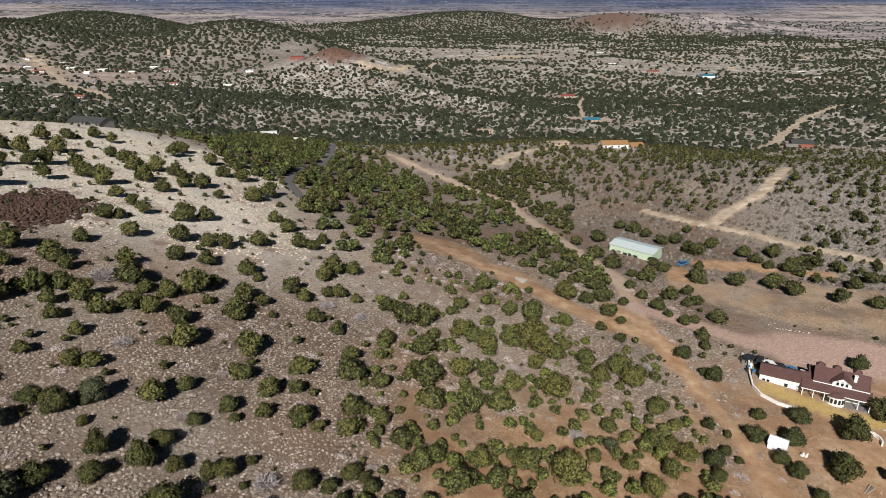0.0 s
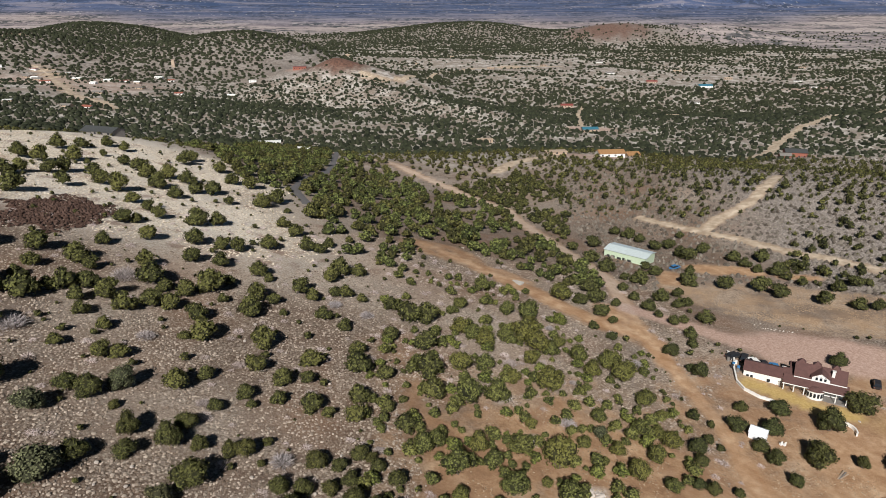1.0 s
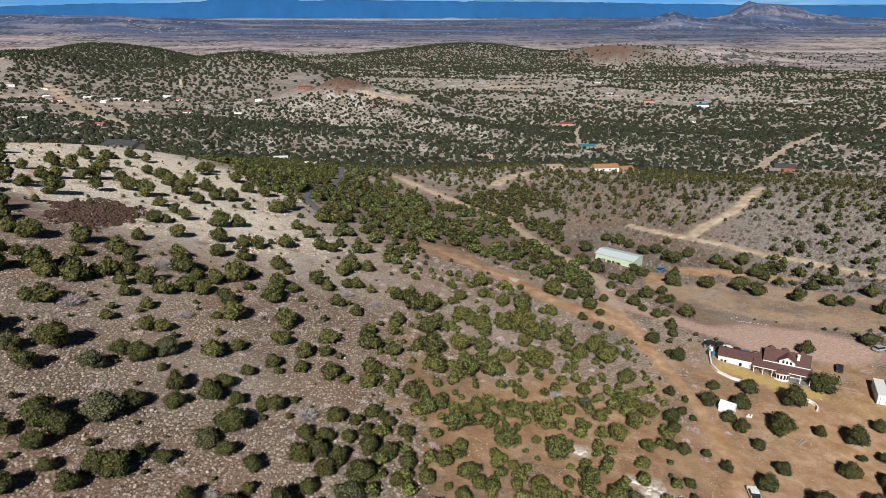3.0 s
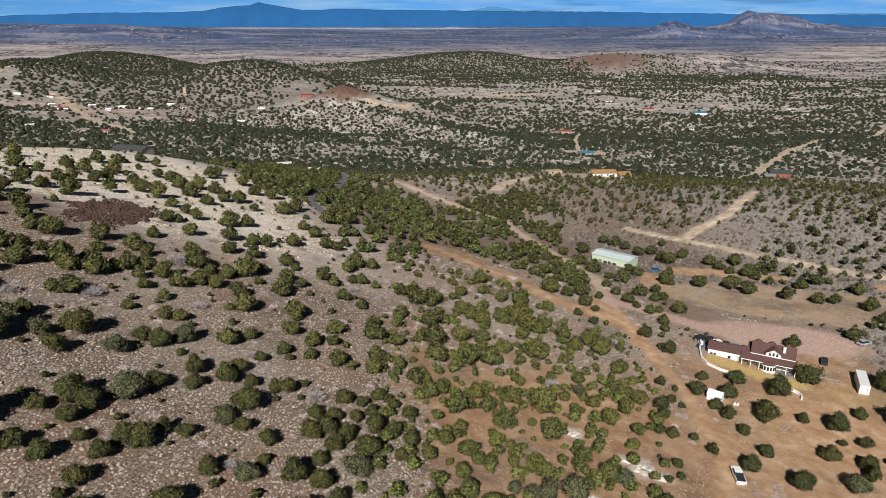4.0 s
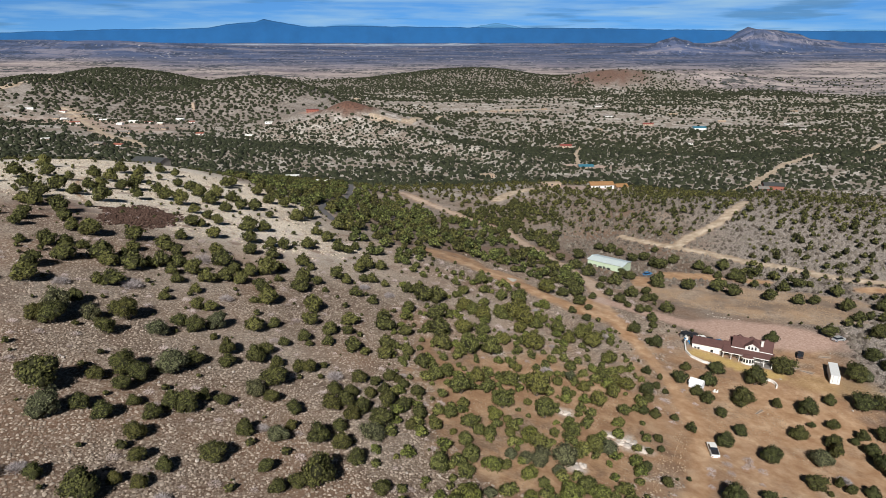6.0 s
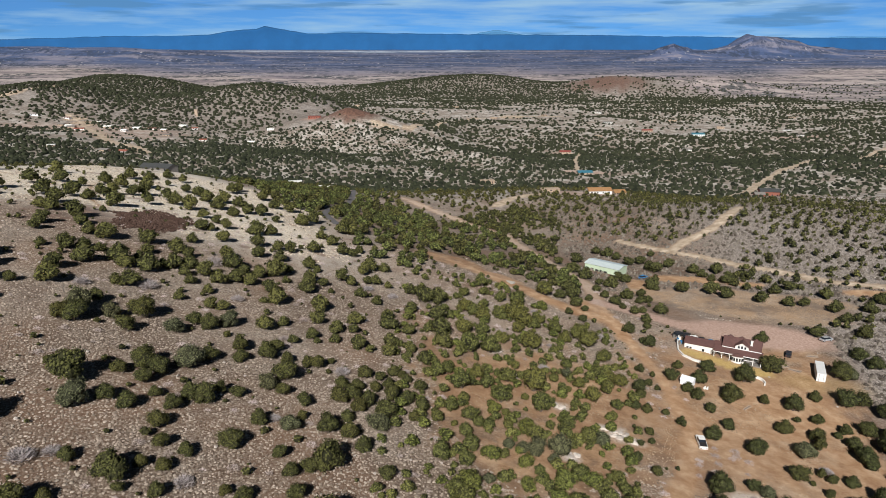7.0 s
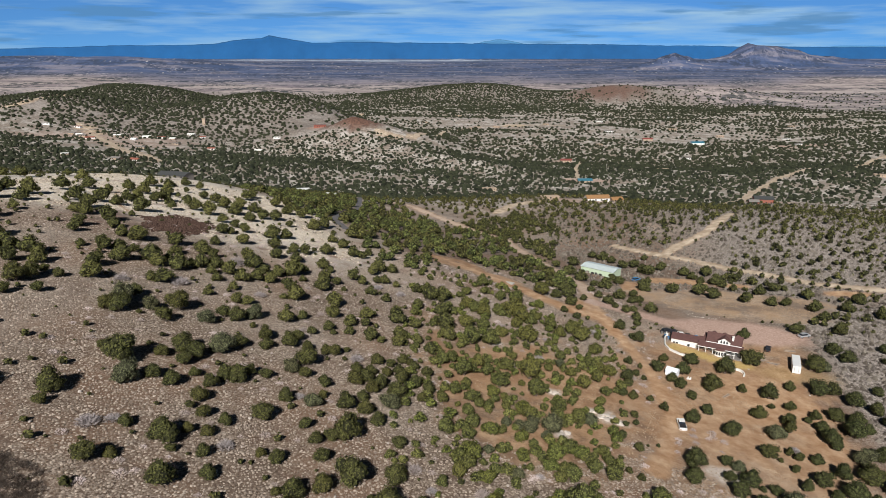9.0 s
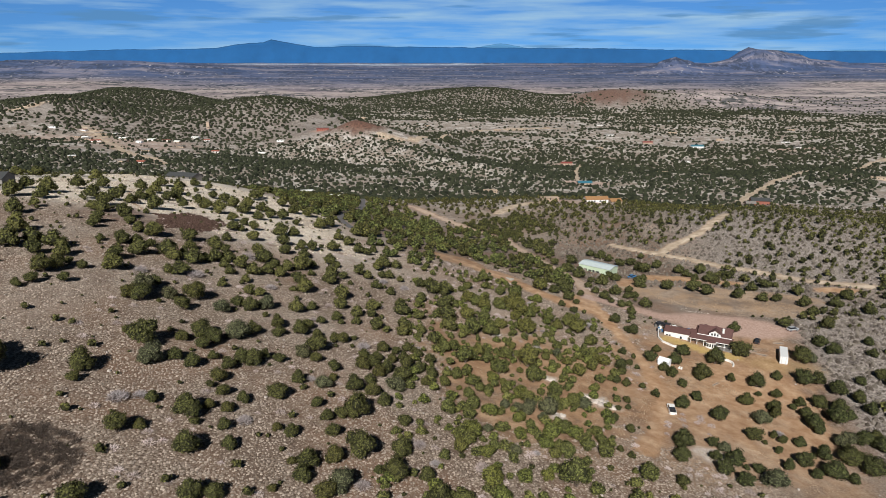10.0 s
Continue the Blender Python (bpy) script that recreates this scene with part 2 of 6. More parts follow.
LEAF_MID = foliage("green_oak_leaves", (0.026, 0.037, 0.012), (0.165, 0.192, 0.062))
# far leaves: shade within porous crowns and some haze are put into the colour
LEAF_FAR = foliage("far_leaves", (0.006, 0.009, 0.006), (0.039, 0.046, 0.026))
TWIGS = foliage("bare_twigs", (0.19, 0.165, 0.16), (0.50, 0.455, 0.45))
BARK = plain("bark", (0.14, 0.105, 0.08), 0.9, scale=4, relief=0.02)
WHITE = plain("white_plaster", (0.78, 0.76, 0.71), 0.8, wear=0.12, relief=0.01)
TRIM = plain("white_trim", (0.80, 0.79, 0.76), 0.6, wear=0.08)
SHINGLE = plain("brown_shingles", (0.115, 0.055, 0.048), 0.85, wear=0.3, scale=2.0, relief=0.03)
DARK_ROOF = plain("dark_grey_roof", (0.055, 0.058, 0.058), 0.8, wear=0.3, relief=0.02)
GLASS = plain("dark_window_glass", (0.02, 0.024, 0.03), 0.12, wear=0.1)
DARK = plain("dark_paint", (0.03, 0.028, 0.03), 0.5, wear=0.2)
TYRE = plain("tyre_rubber", (0.02, 0.02, 0.02), 0.9, wear=0.2)
MINT = plain("mint_metal_siding", (0.50, 0.60, 0.44), 0.6, wear=0.12)
METAL_ROOF = plain("pale_metal_roof", (0.66, 0.74, 0.74), 0.45, 0.2, wear=0.12)
CONTAINER = plain("white_container_paint", (0.76, 0.76, 0.74), 0.5, wear=0.1)
CANVAS = plain("white_canvas", (0.80, 0.82, 0.84), 0.8, wear=0.06)
STONE = plain("pale_stone", (0.48, 0.42, 0.37), 0.95, wear=0.35, scale=2, relief=0.05)
PALE_ROCK = plain("pale_ledge_rock", (0.70, 0.62, 0.55), 0.95, wear=0.3, scale=2, relief=0.05)
RUBBLE = foliage("dark_red_rubble", (0.014, 0.009, 0.008), (0.115, 0.078, 0.066), tone=False)
CONCRETE = plain("concrete", (0.50, 0.46, 0.41), 0.9, wear=0.2, relief=0.01)
BRICK_RED = plain("terracotta_paint", (0.30, 0.105, 0.07), 0.8, wear=0.25)
BLUE = plain("blue_plastic", (0.05, 0.20, 0.42), 0.5, wear=0.25)
RUST = plain("rusty_orange_metal", (0.36, 0.195, 0.085), 0.7, wear=0.35)
TEAL = plain("teal_metal_roof", (0.04, 0.17, 0.24), 0.5, wear=0.25)
TAN = plain("tan_stucco", (0.45, 0.34, 0.25), 0.9, wear=0.2)
GREY = plain("weathered_grey_wood", (0.22, 0.20, 0.18), 0.85, wear=0.3)
RED = plain("red_metal_roof", (0.25, 0.06, 0.05), 0.6, wear=0.25)
ASPHALT = plain("asphalt", (0.15, 0.14, 0.14), 0.9, wear=0.2, scale=1)
SILVER = plain("silver_car_paint", (0.55, 0.56, 0.58), 0.3, 0.4, wear=0.05)
# the blue of both is aerial haze, put into the base colour
HAZE_BLUE = plain("haze_blue_mesa", (0.009, 0.086, 0.235), 1.0, wear=0.25, scale=0.002)
HAZE_PALE = plain("haze_pale_peak", (0.06, 0.19, 0.36), 1.0, wear=0.12, scale=0.002)
DARK_BRUSH = foliage("dark_brush", (0.014, 0.011, 0.010), (0.13, 0.11, 0.095), tone=False)
WEEDS = foliage("dry_weeds", (0.13, 0.088, 0.056), (0.46, 0.365, 0.26), tone=False)
DRY = foliage("dry_grass", (0.125, 0.090, 0.066), (0.47, 0.395, 0.325), tone=False)
STRAW = foliage("straw_tufts", (0.34, 0.27, 0.195), (0.80, 0.71, 0.58), tone=False)
BRUSH = foliage("grey_brush", (0.055, 0.046, 0.038), (0.21, 0.185, 0.155), tone=False)


# ---- the lie of the land ----
def lerp_table(y):
    return np.interp(y, [-2000, 0, 100, 200, 350, 600, 1000, 1500, 2200, 2600, 2955, 3300, 4000, 4900],
                     [30, 14, 8, 3, -8, -38, -62, -70, -80, -78, -71, -44, 4, 76])


HILLS = [  # x, y, breadth, depth, height
    (-163, 1170, 150, 140, 13), (-232, 1118, 36, 40, 11), (85, 490, 60, 60, 9), (460, 800, 90, 90, 20), (-330, 1295, 130, 105, 82), (-720, 1230, 170, 120, 60),
    (-810, 1680, 220, 160, 75), (150, 2700, 200, 140, 54), (-150, 2750, 200, 120, 20), (625, 2600, 130, 110, 50), (860, 2650, 150, 100, 22), (1060, 2700, 170, 110, 44), (-1250, 2050, 300, 160, 45),
    (1892, 4300, 90, 80, 62), (1900, 4310, 210, 90, 40), (1353, 4150, 80, 80, 50), (1550, 4200, 350, 100, 36), (2120, 4300, 130, 80, 56), (2420, 4350, 260, 100, 44), (1230, 4100, 200, 80, 16), (-2300, 4200, 800, 200, 62),
]
# broad swells, 250 m apart, and the near slope, 50 m apart
LAND_WEST = [
    [0, 0, 0, 1, 1, 1, 1, 1, 1, 0, 0],
    [0, 10, 20, 29, 37, 38, 32, 25, 15, 7, 0],
    [0, 19, 34, 47, 57, 54, 38, 27, 18, 8, 0],
    [1, 24, 38, 44, 49, 33, 9, 10, 10, 6, 0],
    [1, 22, 28, 19, 21, 5, -7, -1, 4, 4, 0],
    [0, 7, 9, 3, 3, -7, -9, -2, 2, 2, 0],
]
LAND_EAST = [
    [-1, -4, 3, 4, -4, -15, -13, -7, -3, -1, 0],
    [0, -4, -3, -2, -5, -14, -16, -15, -9, -4, 0],
    [0, -3, -4, -4, -5, -8, -10, -11, -8, -4, 0],
    [0, -2, -3, -3, -4, -4, -5, -5, -4, -2, 0],
    [0, 0, 0, 0, 0, 0, 0, 0, 0, 0, 0],
]
SLOPE_WEST = [
    [-0.0, 0.0, 0.0, 0.0, 0.0, 0.0, 0.1, 0.1, 0.1, 0.0, -0.2, -0.1],
    [0.0, 3.2, 6.4, 9.8, 13.0, 16.1, 18.7, 20.2, 17.8, 12.0, 2.9, -0.3],
    [0.0, 5.7, 11.8, 18.0, 23.1, 26.9, 29.0, 28.7, 25.6, 21.1, 9.5, -0.4],
    [0.0, 6.7, 14.5, 23.0, 27.8, 28.9, 28.9, 23.5, 19.6, 20.5, 11.6, -0.0],
    [-0.0, 5.6, 13.1, 22.8, 25.8, 21.8, 20.5, 14.7, 13.2, 11.4, 5.0, 0.0],
    [0.0, 3.3, 7.6, 10.8, 11.2, 10.4, 10.2, 7.8, 7.6, 0.3, -4.8, -0.1],
]
SLOPE_EAST = [
    [-0.0, -0.0, 1.1, 2.1, 0.8, 1.7, 4.0, 2.1, -2.5, -9.3, -10.5, -0.1],
    [-0.0, -4.1, -5.2, -4.3, -7.8, -9.0, -5.6, -6.0, -9.5, -9.3, -6.2, 0.1],
    [-0.1, -7.1, -10.2, -12.3, -16.2, -12.1, -9.0, -10.6, -9.7, -3.4, 0.3, 0.1],
    [-0.0, -6.7, -11.0, -14.4, -17.0, -10.7, -5.3, -6.7, -1.3, 7.6, 8.1, 0.1],
    [-0.0, -4.9, -8.8, -11.8, -13.1, -9.7, -5.0, 1.6, 9.3, 13.7, 10.5, 0.1],
    [-0.0, -2.6, -4.9, -6.9, -7.8, -6.4, -3.3, 2.8, 7.9, 9.1, 6.3, 0.0],
    [0.0, -0.0, -0.0, -0.0, -0.0, -0.0, -0.1, 0.0, 0.1, 0.1, 0.0, -0.0],
]


def spline(u):
    u = np.abs(u)
    return np.where(u < 1, 2 / 3 - u * u + u**3 / 2, np.where(u < 2, (2 - u) ** 3 / 6, 0))


def swells(x, y, heights, x0, y0, step):
    heights = np.array(heights, float)
    i0, j0 = np.floor((x - x0) / step).astype(int), np.floor((y - y0) / step).astype(int)
    z = np.zeros_like(x)
    for di in range(-1, 3):
        for dj in range(-1, 3):
            i, j = i0 + di, j0 + dj
            ok = (i >= 0) & (i < heights.shape[0]) & (j >= 0) & (j < heights.shape[1])
            h = heights[i.clip(0, heights.shape[0] - 1), j.clip(0, heights.shape[1] - 1)]
            z += np.where(ok, h * spline((x - x0) / step - i) * spline((y - y0) / step - j), 0)
    return z


_table = np.random.RandomState(7).rand(256, 256)


def rough(x, y, size, seed=0):
    """Smooth value noise from -1 to 1 with lumps of that size in metres."""
    u, v = x / size + 17.3 * seed, y / size + 9.7 * seed
    i, j = np.floor(u).astype(int), np.floor(v).astype(int)
    a, b = u - i, v - j
    a, b = a * a * (3 - 2 * a), b * b * (3 - 2 * b)
    n = lambda p, q: _table[p % 256, q % 256]
    return 2 * ((n(i, j) * (1 - a) + n(i + 1, j) * a) * (1 - b) + (n(i, j + 1) * (1 - a) + n(i + 1, j + 1) * a) * b) - 1


def knoll(x, y):
    """The cinder knoll: a steep cap on a cone, with a spur running down from it."""
    (ax, ay), (bx, by) = (-158, 1092), (52, 842)
    dx, dy = bx - ax, by - ay
    t = np.clip(((x - ax) * dx + (y - ay) * dy) / (dx * dx + dy * dy), 0, 1)
    off = np.hypot(x - ax - t * dx, y - ay - t * dy)
    spur = -25 - 17 * t - 0.20 * off
    r = np.hypot(x - ax, y - ay) * (1 + 0.08 * rough(x, y, 40, 11))
    cone = -2 - 0.40 * r + 0.0009 * np.minimum(r, 140) ** 2
    return np.maximum(spur, cone) + 1.5 * rough(x, y, 30, 12)


def height(x, y):
    x, y = np.atleast_1d(np.asarray(x, float)), np.atleast_1d(np.asarray(y, float))
    z = lerp_table(y)
    for a, b, r, q, h in HILLS:
        h = h * (1 + 0.22 * rough(x, y, r * 0.55, 4) + 0.14 * rough(x, y, r * 0.22, 5) + 0.08 * rough(x, y, r * 0.1, 6)) if b > 3000 else h
        z = z + h * np.exp(-((x - a) / r) ** 2 / 2 - ((y - b) / q) ** 2 / 2)
    z = z + swells(x, y, LAND_WEST + LAND_EAST, -1250, -250, 250) + swells(x, y, SLOPE_WEST + SLOPE_EAST, -300, -100, 50)
    k = knoll(x, y) - z
    z = z + (k + np.sqrt(k * k + 60)) / 2 * np.clip((y - 600) / 100, 0, 1) * np.clip((1500 - y) / 100, 0, 1)
    far = np.clip((y - 250) / 500, 0, 1)
    return z + far * (2.5 * rough(x, y, 60, 1) + 5.0 * rough(x, y, 170, 2)) * np.clip((3000 - y) / 600, 0, 1)


def z_at(x, y):
    return float(height(x, y)[0])


# ---- makers ----
def finish(name, bm, mat, smooth=False):
    mesh = bpy.data.meshes.new(name)
    bm.to_mesh(mesh)
    bm.free()
    for m in mat if isinstance(mat, (list, tuple)) else [mat]:
        mesh.materials.append(m)
    if smooth:
        mesh.polygons.foreach_set("use_smooth", [True] * len(mesh.polygons))
    return mesh


def part(name, bm, mat, parent, label="", smooth=False):
    ob = new(name, finish(name, bm, mat, smooth))
    ob.parent = parent
    if label:
        tagged(ob, label)
    return ob


def box(bm, x0, x1, y0, y1, z0, z1, m=None):
    """A block between two corners, turned by m."""
    v = bmesh.ops.create_cube(bm, size=1)["verts"]
    t = Matrix.Translation(((x0 + x1) / 2, (y0 + y1) / 2, (z0 + z1) / 2)) @ Matrix.Diagonal((x1 - x0, y1 - y0, z1 - z0, 1))
    bmesh.ops.transform(bm, matrix=(m @ t) if m else t, verts=v)
    return v


def thing(name, label, category, group="", at=None):
    ob = tagged(new(name), label, category, group)
    ob.empty_display_size = 0.5
    if at is not None:
        ob.matrix_basis = at
    return ob


def sheet(name, verts, faces, mat, kind, label, attributes=(), smooth=True):
    """One mesh from arrays of vertices and of faces with equal sides."""
    mesh = bpy.data.meshes.new(name)
    verts, faces = np.asarray(verts, np.float32), np.asarray(faces, np.int32)
    n, k = faces.shape
    mesh.vertices.add(len(verts))
    mesh.vertices.foreach_set("co", verts.ravel())
    mesh.loops.add(n * k)
    mesh.loops.foreach_set("vertex_index", faces.ravel())
    mesh.polygons.add(n)
    mesh.polygons.foreach_set("loop_start", np.arange(0, n * k, k, dtype=np.int32))
    mesh.polygons.foreach_set("use_smooth", np.full(n, smooth))
    for key, value in attributes:
        mesh.attributes.new(key, "FLOAT", "POINT").data.foreach_set("value", np.asarray(value, np.float32))
    mesh.update()
    mesh.validate()
    mesh.materials.append(mat)
    return tagged(new(name, mesh), label, name.replace("_", " "), kind=kind)


# ---- ground ----
TRACKS = {  # dirt tracks: half width, then the way
    "main": (2.3, [(46, 92), (54, 108), (61, 126), (62, 139), (62, 153), (61, 165), (59, 178), (57, 189), (56, 202), (57, 223), (58, 241), (53, 258), (46, 286), (37, 323), (34, 349), (22, 373), (6, 400), (-14, 426), (-33, 457), (-61, 494), (-83, 524), (-114, 542)]),
    "clearing": (4.2, [(-4, 247), (3, 238), (17, 225), (27, 216), (36, 206), (43, 200), (52, 196), (58, 190)]),
    "spur": (2.4, [(115, 305), (125, 316), (136, 323), (149, 333), (161, 348), (173, 363)]),
    "cross": (2.0, [(94, 329), (103, 317), (114, 305), (125, 293), (134, 280), (147, 266), (158, 251), (167, 243), (230, 208)]),
    "upper": (3.6, [(247, 553), (270, 580), (293, 612), (318, 651), (357, 705), (399, 754), (440, 788), (462, 798)]),
    "beyond": (4.0, [(500, 830), (609, 963), (706, 1070), (800, 1130)]),
    "teal": (2.6, [(163, 800), (187, 939), (216, 1052)]),
    "clear": (3.4, [(36, 434), (47, 453), (63, 466), (80, 470)]),
    "hillside": (3.0, [(-790, 1090), (-751, 1129), (-730, 1157), (-708, 1179), (-697, 1204)]),
    "village": (4.0, [(-612, 1070), (-571, 1036), (-482, 903), (-434, 832), (-396, 780), (-360, 761), (-330, 717)]),
    "knoll": (5.0, [(-120, 1060), (-89, 1048), (-54, 1075), (-30, 1250), (-11, 1485), (72, 1652), (158, 1678), (300, 1700)]),
    "ridge": (1.0, [(-152, 262), (-146, 248), (-133, 222), (-121, 206)]),
}


def from_line(x, y, points):
    best = np.full(x.shape, 1e9)
    for (ax, ay), (bx, by) in zip(points, points[1:]):
        dx, dy = bx - ax, by - ay
        t = np.clip(((x - ax) * dx + (y - ay) * dy) / (dx * dx + dy * dy), 0, 1)
        best = np.minimum(best, np.hypot(x - ax - t * dx, y - ay - t * dy))
    return best


def soft(d, edge, fade):
    """1 inside, 0 outside of the edge."""
    return np.clip((edge - d) / fade + 0.5, 0, 1)


def oval(x, y, cx, cy, rx, ry, turn=0.0):
    c, s = math.cos(radians(turn)), math.sin(radians(turn))
    u, v = (x - cx) * c + (y - cy) * s, -(x - cx) * s + (y - cy) * c
    return np.hypot(u / rx, v / ry)


EDGE_A, EDGE_B = 118.0, 0.22  # the yard gives way to brush east of this line


def plain_edge(x):
    """How far off the open plain begins."""
    return np.interp(x, [-500, 500, 900, 1300], [2700, 2700, 2350, 1950])


def zones(x, y):
    """How much of each kind of ground there is at a place."""
    n = 1.6 * rough(x, y, 5, 3) + 1.0 * rough(x, y, 1.7, 4)
    big = rough(x, y, 28, 5)
    z = {}
    track = np.zeros_like(x)
    for half, way in TRACKS.values():
        track = np.maximum(track, soft(from_line(x, y, way) + 0.45 * n, half + 0.4, 1.6))
    pale = np.zeros_like(x)
    for key in ("spur", "cross", "upper", "beyond", "teal", "clear", "hillside", "village", "knoll"):
        pale = np.maximum(pale, soft(from_line(x, y, TRACKS[key][1]) + 0.45 * n, TRACKS[key][0] + 0.4, 1.6))
    yard = soft(oval(x, y, 105, 150, 52, 34, -8) + 0.10 * n + 0.08 * big, 1.0, 0.35)
    low = soft(oval(x, y, 88, 118, 48, 34, 20) + 0.10 * n + 0.12 * big, 1.0, 0.5)
    edge = np.clip((EDGE_A + EDGE_B * (y - 150) - x + 3 * n) / 8, 0, 1)
    yard, low = yard * edge, low * edge
    glade = soft(oval(x, y, 1, 241, 15, 9, -30) + 0.08 * n, 1.0, 0.3)
    wash = soft(oval(x, y, 28, 112, 30, 26, 20) + 0.1 * n + 0.3 * big, 0.9, 0.6) * 0.6
    wash = np.maximum(wash, 0.95 * soft(oval(x, y, 28, 128, 34, 40, 0) + 0.12 * n + 0.35 * big, 0.95, 0.5))
    z["worn"] = 0.6 * soft(np.minimum(from_line(x, y, TRACKS["main"][1]) + 0.5 * n, from_line(x, y, TRACKS["clearing"][1]) + 0.6 * n), 2.3, 1.8)
    bare = np.maximum.reduce([soft(oval(x, y, a, b, p, q, r) + 0.10 * n, 1.0, 0.4) for a, b, p, q, r in ((113, 260, 9, 4, -30), (129, 251, 8, 3, -20), (101, 262, 8, 5, -20), (144, 225, 10, 3.5, -20), (169, 231, 9, 4, -20), (82, 246, 5, 14, -10), (52, 205, 7, 9, 30), (20, 226, 9, 5, -30))])
    z["worn"] = np.maximum(z["worn"], 0.5 * bare)
    z["worn"] = np.maximum(z["worn"], 0.45 * np.maximum(yard, low) * np.clip(0.35 + 0.9 * rough(x, y, 17, 16), 0, 1))
    z["earth"] = np.maximum.reduce([track, yard * 0.85, low * 0.8, glade, wash, bare])
    z["gravel"] = np.maximum(soft(oval(x, y, 106, 192, 24, 11, -14) + 0.06 * n, 1.0, 0.25), soft(from_line(x, y, [(57, 214), (69, 207), (84, 197)]) + 0.3 * n, 4.0, 1.5))
    z["road"] = pale
    for cx, cy, rx, ry, much in ((-520, 975, 130, 50, 0.45), (-440, 890, 60, 40, 0.4), (-218, 1100, 22, 15, 0.7), (166, 775, 26, 20, 0.8), (104, 478, 26, 12, 0.6), (-20, 1190, 90, 16, 0.7), (700, 1290, 60, 30, 0.7), (193, 1056, 22, 18, 0.6), (300, 570, 30, 14, 0.5)):
        z["gravel"] = np.maximum(z["gravel"], much * soft(oval(x, y, cx, cy, rx, ry) + 0.2 * big + 0.04 * n, 1.0, 0.4))
    z["field"] = soft(oval(x, y, 118, 224, 40, 19, -20) + 0.05 * n + 0.1 * big, 1.0, 0.2) * (1 - z["gravel"])
    z["straw"] = np.clip(soft(-(height(x, y)), -19, 14) * np.clip((y - 172) / 45, 0.05, 1) * (x < 20) + 0.25 * big, 0, 1) * (y < 480)
    z["scrubland"] = np.clip(soft(-(x - 0.12 * y), -95, 30), 0, 1) * soft(-y, -215 + 0 * y, 60) * soft(y, 700 + 0 * y, 300) + np.clip((x - EDGE_A - EDGE_B * (y - 150)) / 8, 0, 1) * (y < 215)
    z["scrubland"] = np.clip(np.maximum(z["scrubland"], 0.7 * np.clip((y - 480) / 200, 0, 1)), 0, 1)
    z["red"] = np.maximum(0.85 * soft(oval(x, y, 600, 2540, 140, 100) + 0.35 * big + 0.1 * n, 1.0, 0.8), np.maximum(soft(oval(x, y, -160, 1100, 52, 44) + 0.25 * big + 0.08 * n, 1.0, 0.5), 0.6 * soft(oval(x, y, -122, 188, 14, 16) + 0.15 * n + 0.2 * big, 1.0, 0.5)))
    z["lawn"] = np.maximum(0.25 * soft(oval(x, y, 113, 158, 12, 5, -12) + 0.15 * n, 1.0, 0.6), soft(from_line(x, y, [(77.4, 174.6), (86, 169.6), (90, 165.6), (96.5, 163.5)]) + 0.25 * n, 2.8, 1.0))
    z["pale"] = np.maximum.reduce([soft(oval(x, y, a, b, r, r * 0.8) + 0.22 * n, 1.0, 0.5) for a, b, r in ((40, 116, 2.4), (43.5, 114.5, 1.9), (37, 118.5, 1.5), (41.5, 119.5, 1.5), (26, 102, 2.0), (28, 125, 2.6), (14, 151, 2.0), (18, 138, 1.8), (64, 96, 5))] + [0.5 * soft(from_line(x, y, TRACKS["main"][1]) + 0.5 * n, 2.4, 1.6) * np.clip((y - 200) / 30, 0, 1)])
    z["upland"] = np.clip((y - 370) / 160, 0, 1) * (1 - z["straw"])
    z["brown"] = np.maximum(0.7 * np.clip((y - 2250) / 250, 0, 1), 0.75 * soft(oval(x, y, -480, 1350, 520, 330), 1.0, 0.3))
    z["plain"] = np.clip((y - plain_edge(x) + 150 * rough(x, y, 300, 5)) / 350, 0, 1)
    z["flats"] = soft(np.abs(y - 4660 - 0.03 * x), 50 + 40 * rough(x, y, 200, 9), 30) * soft(np.abs(x + 500), 1000 + 300 * rough(x, y, 400, 8), 200)
    # where the haze painted into the plain takes over
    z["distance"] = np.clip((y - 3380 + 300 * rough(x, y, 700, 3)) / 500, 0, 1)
    return z


def axis(low, high, fine_low, fine_high, step, growth):
    """Grid lines: even between the fine limits, wider and wider outside."""
    out = list(np.arange(fine_low, fine_high + step, step))
    for sign, limit in ((1, high), (-1, low)):
        at, d, line = (out[-1] if sign > 0 else fine_low), step, []
        while (at - limit) * sign < 0:
            d *= growth
            at += sign * d
            line.append(at)
        line[-1] = limit
        out = out + line if sign > 0 else line[::-1] + out
    return np.array(out)


def build_ground():
    xs, ys = axis(-6500, 6500, -160, 200, 1.8, 1.035), axis(-1800, 4930, 22, 300, 1.8, 1.02)
    x, y = [a.ravel() for a in np.meshgrid(xs, ys)]
    z = height(x, y) + 0.0
    nx, ny = len(xs), len(ys)
    k = (np.arange(ny - 1)[:, None] * nx + np.arange(nx - 1)).ravel()
    faces = np.stack([k, k + 1, k + nx + 1, k + nx], 1)
    return sheet("ground", np.stack([x, y, z], 1), faces, GROUND, "structure", "stony dry hillside ground with bare earth and straw", zones(x, y).items())


build_ground()


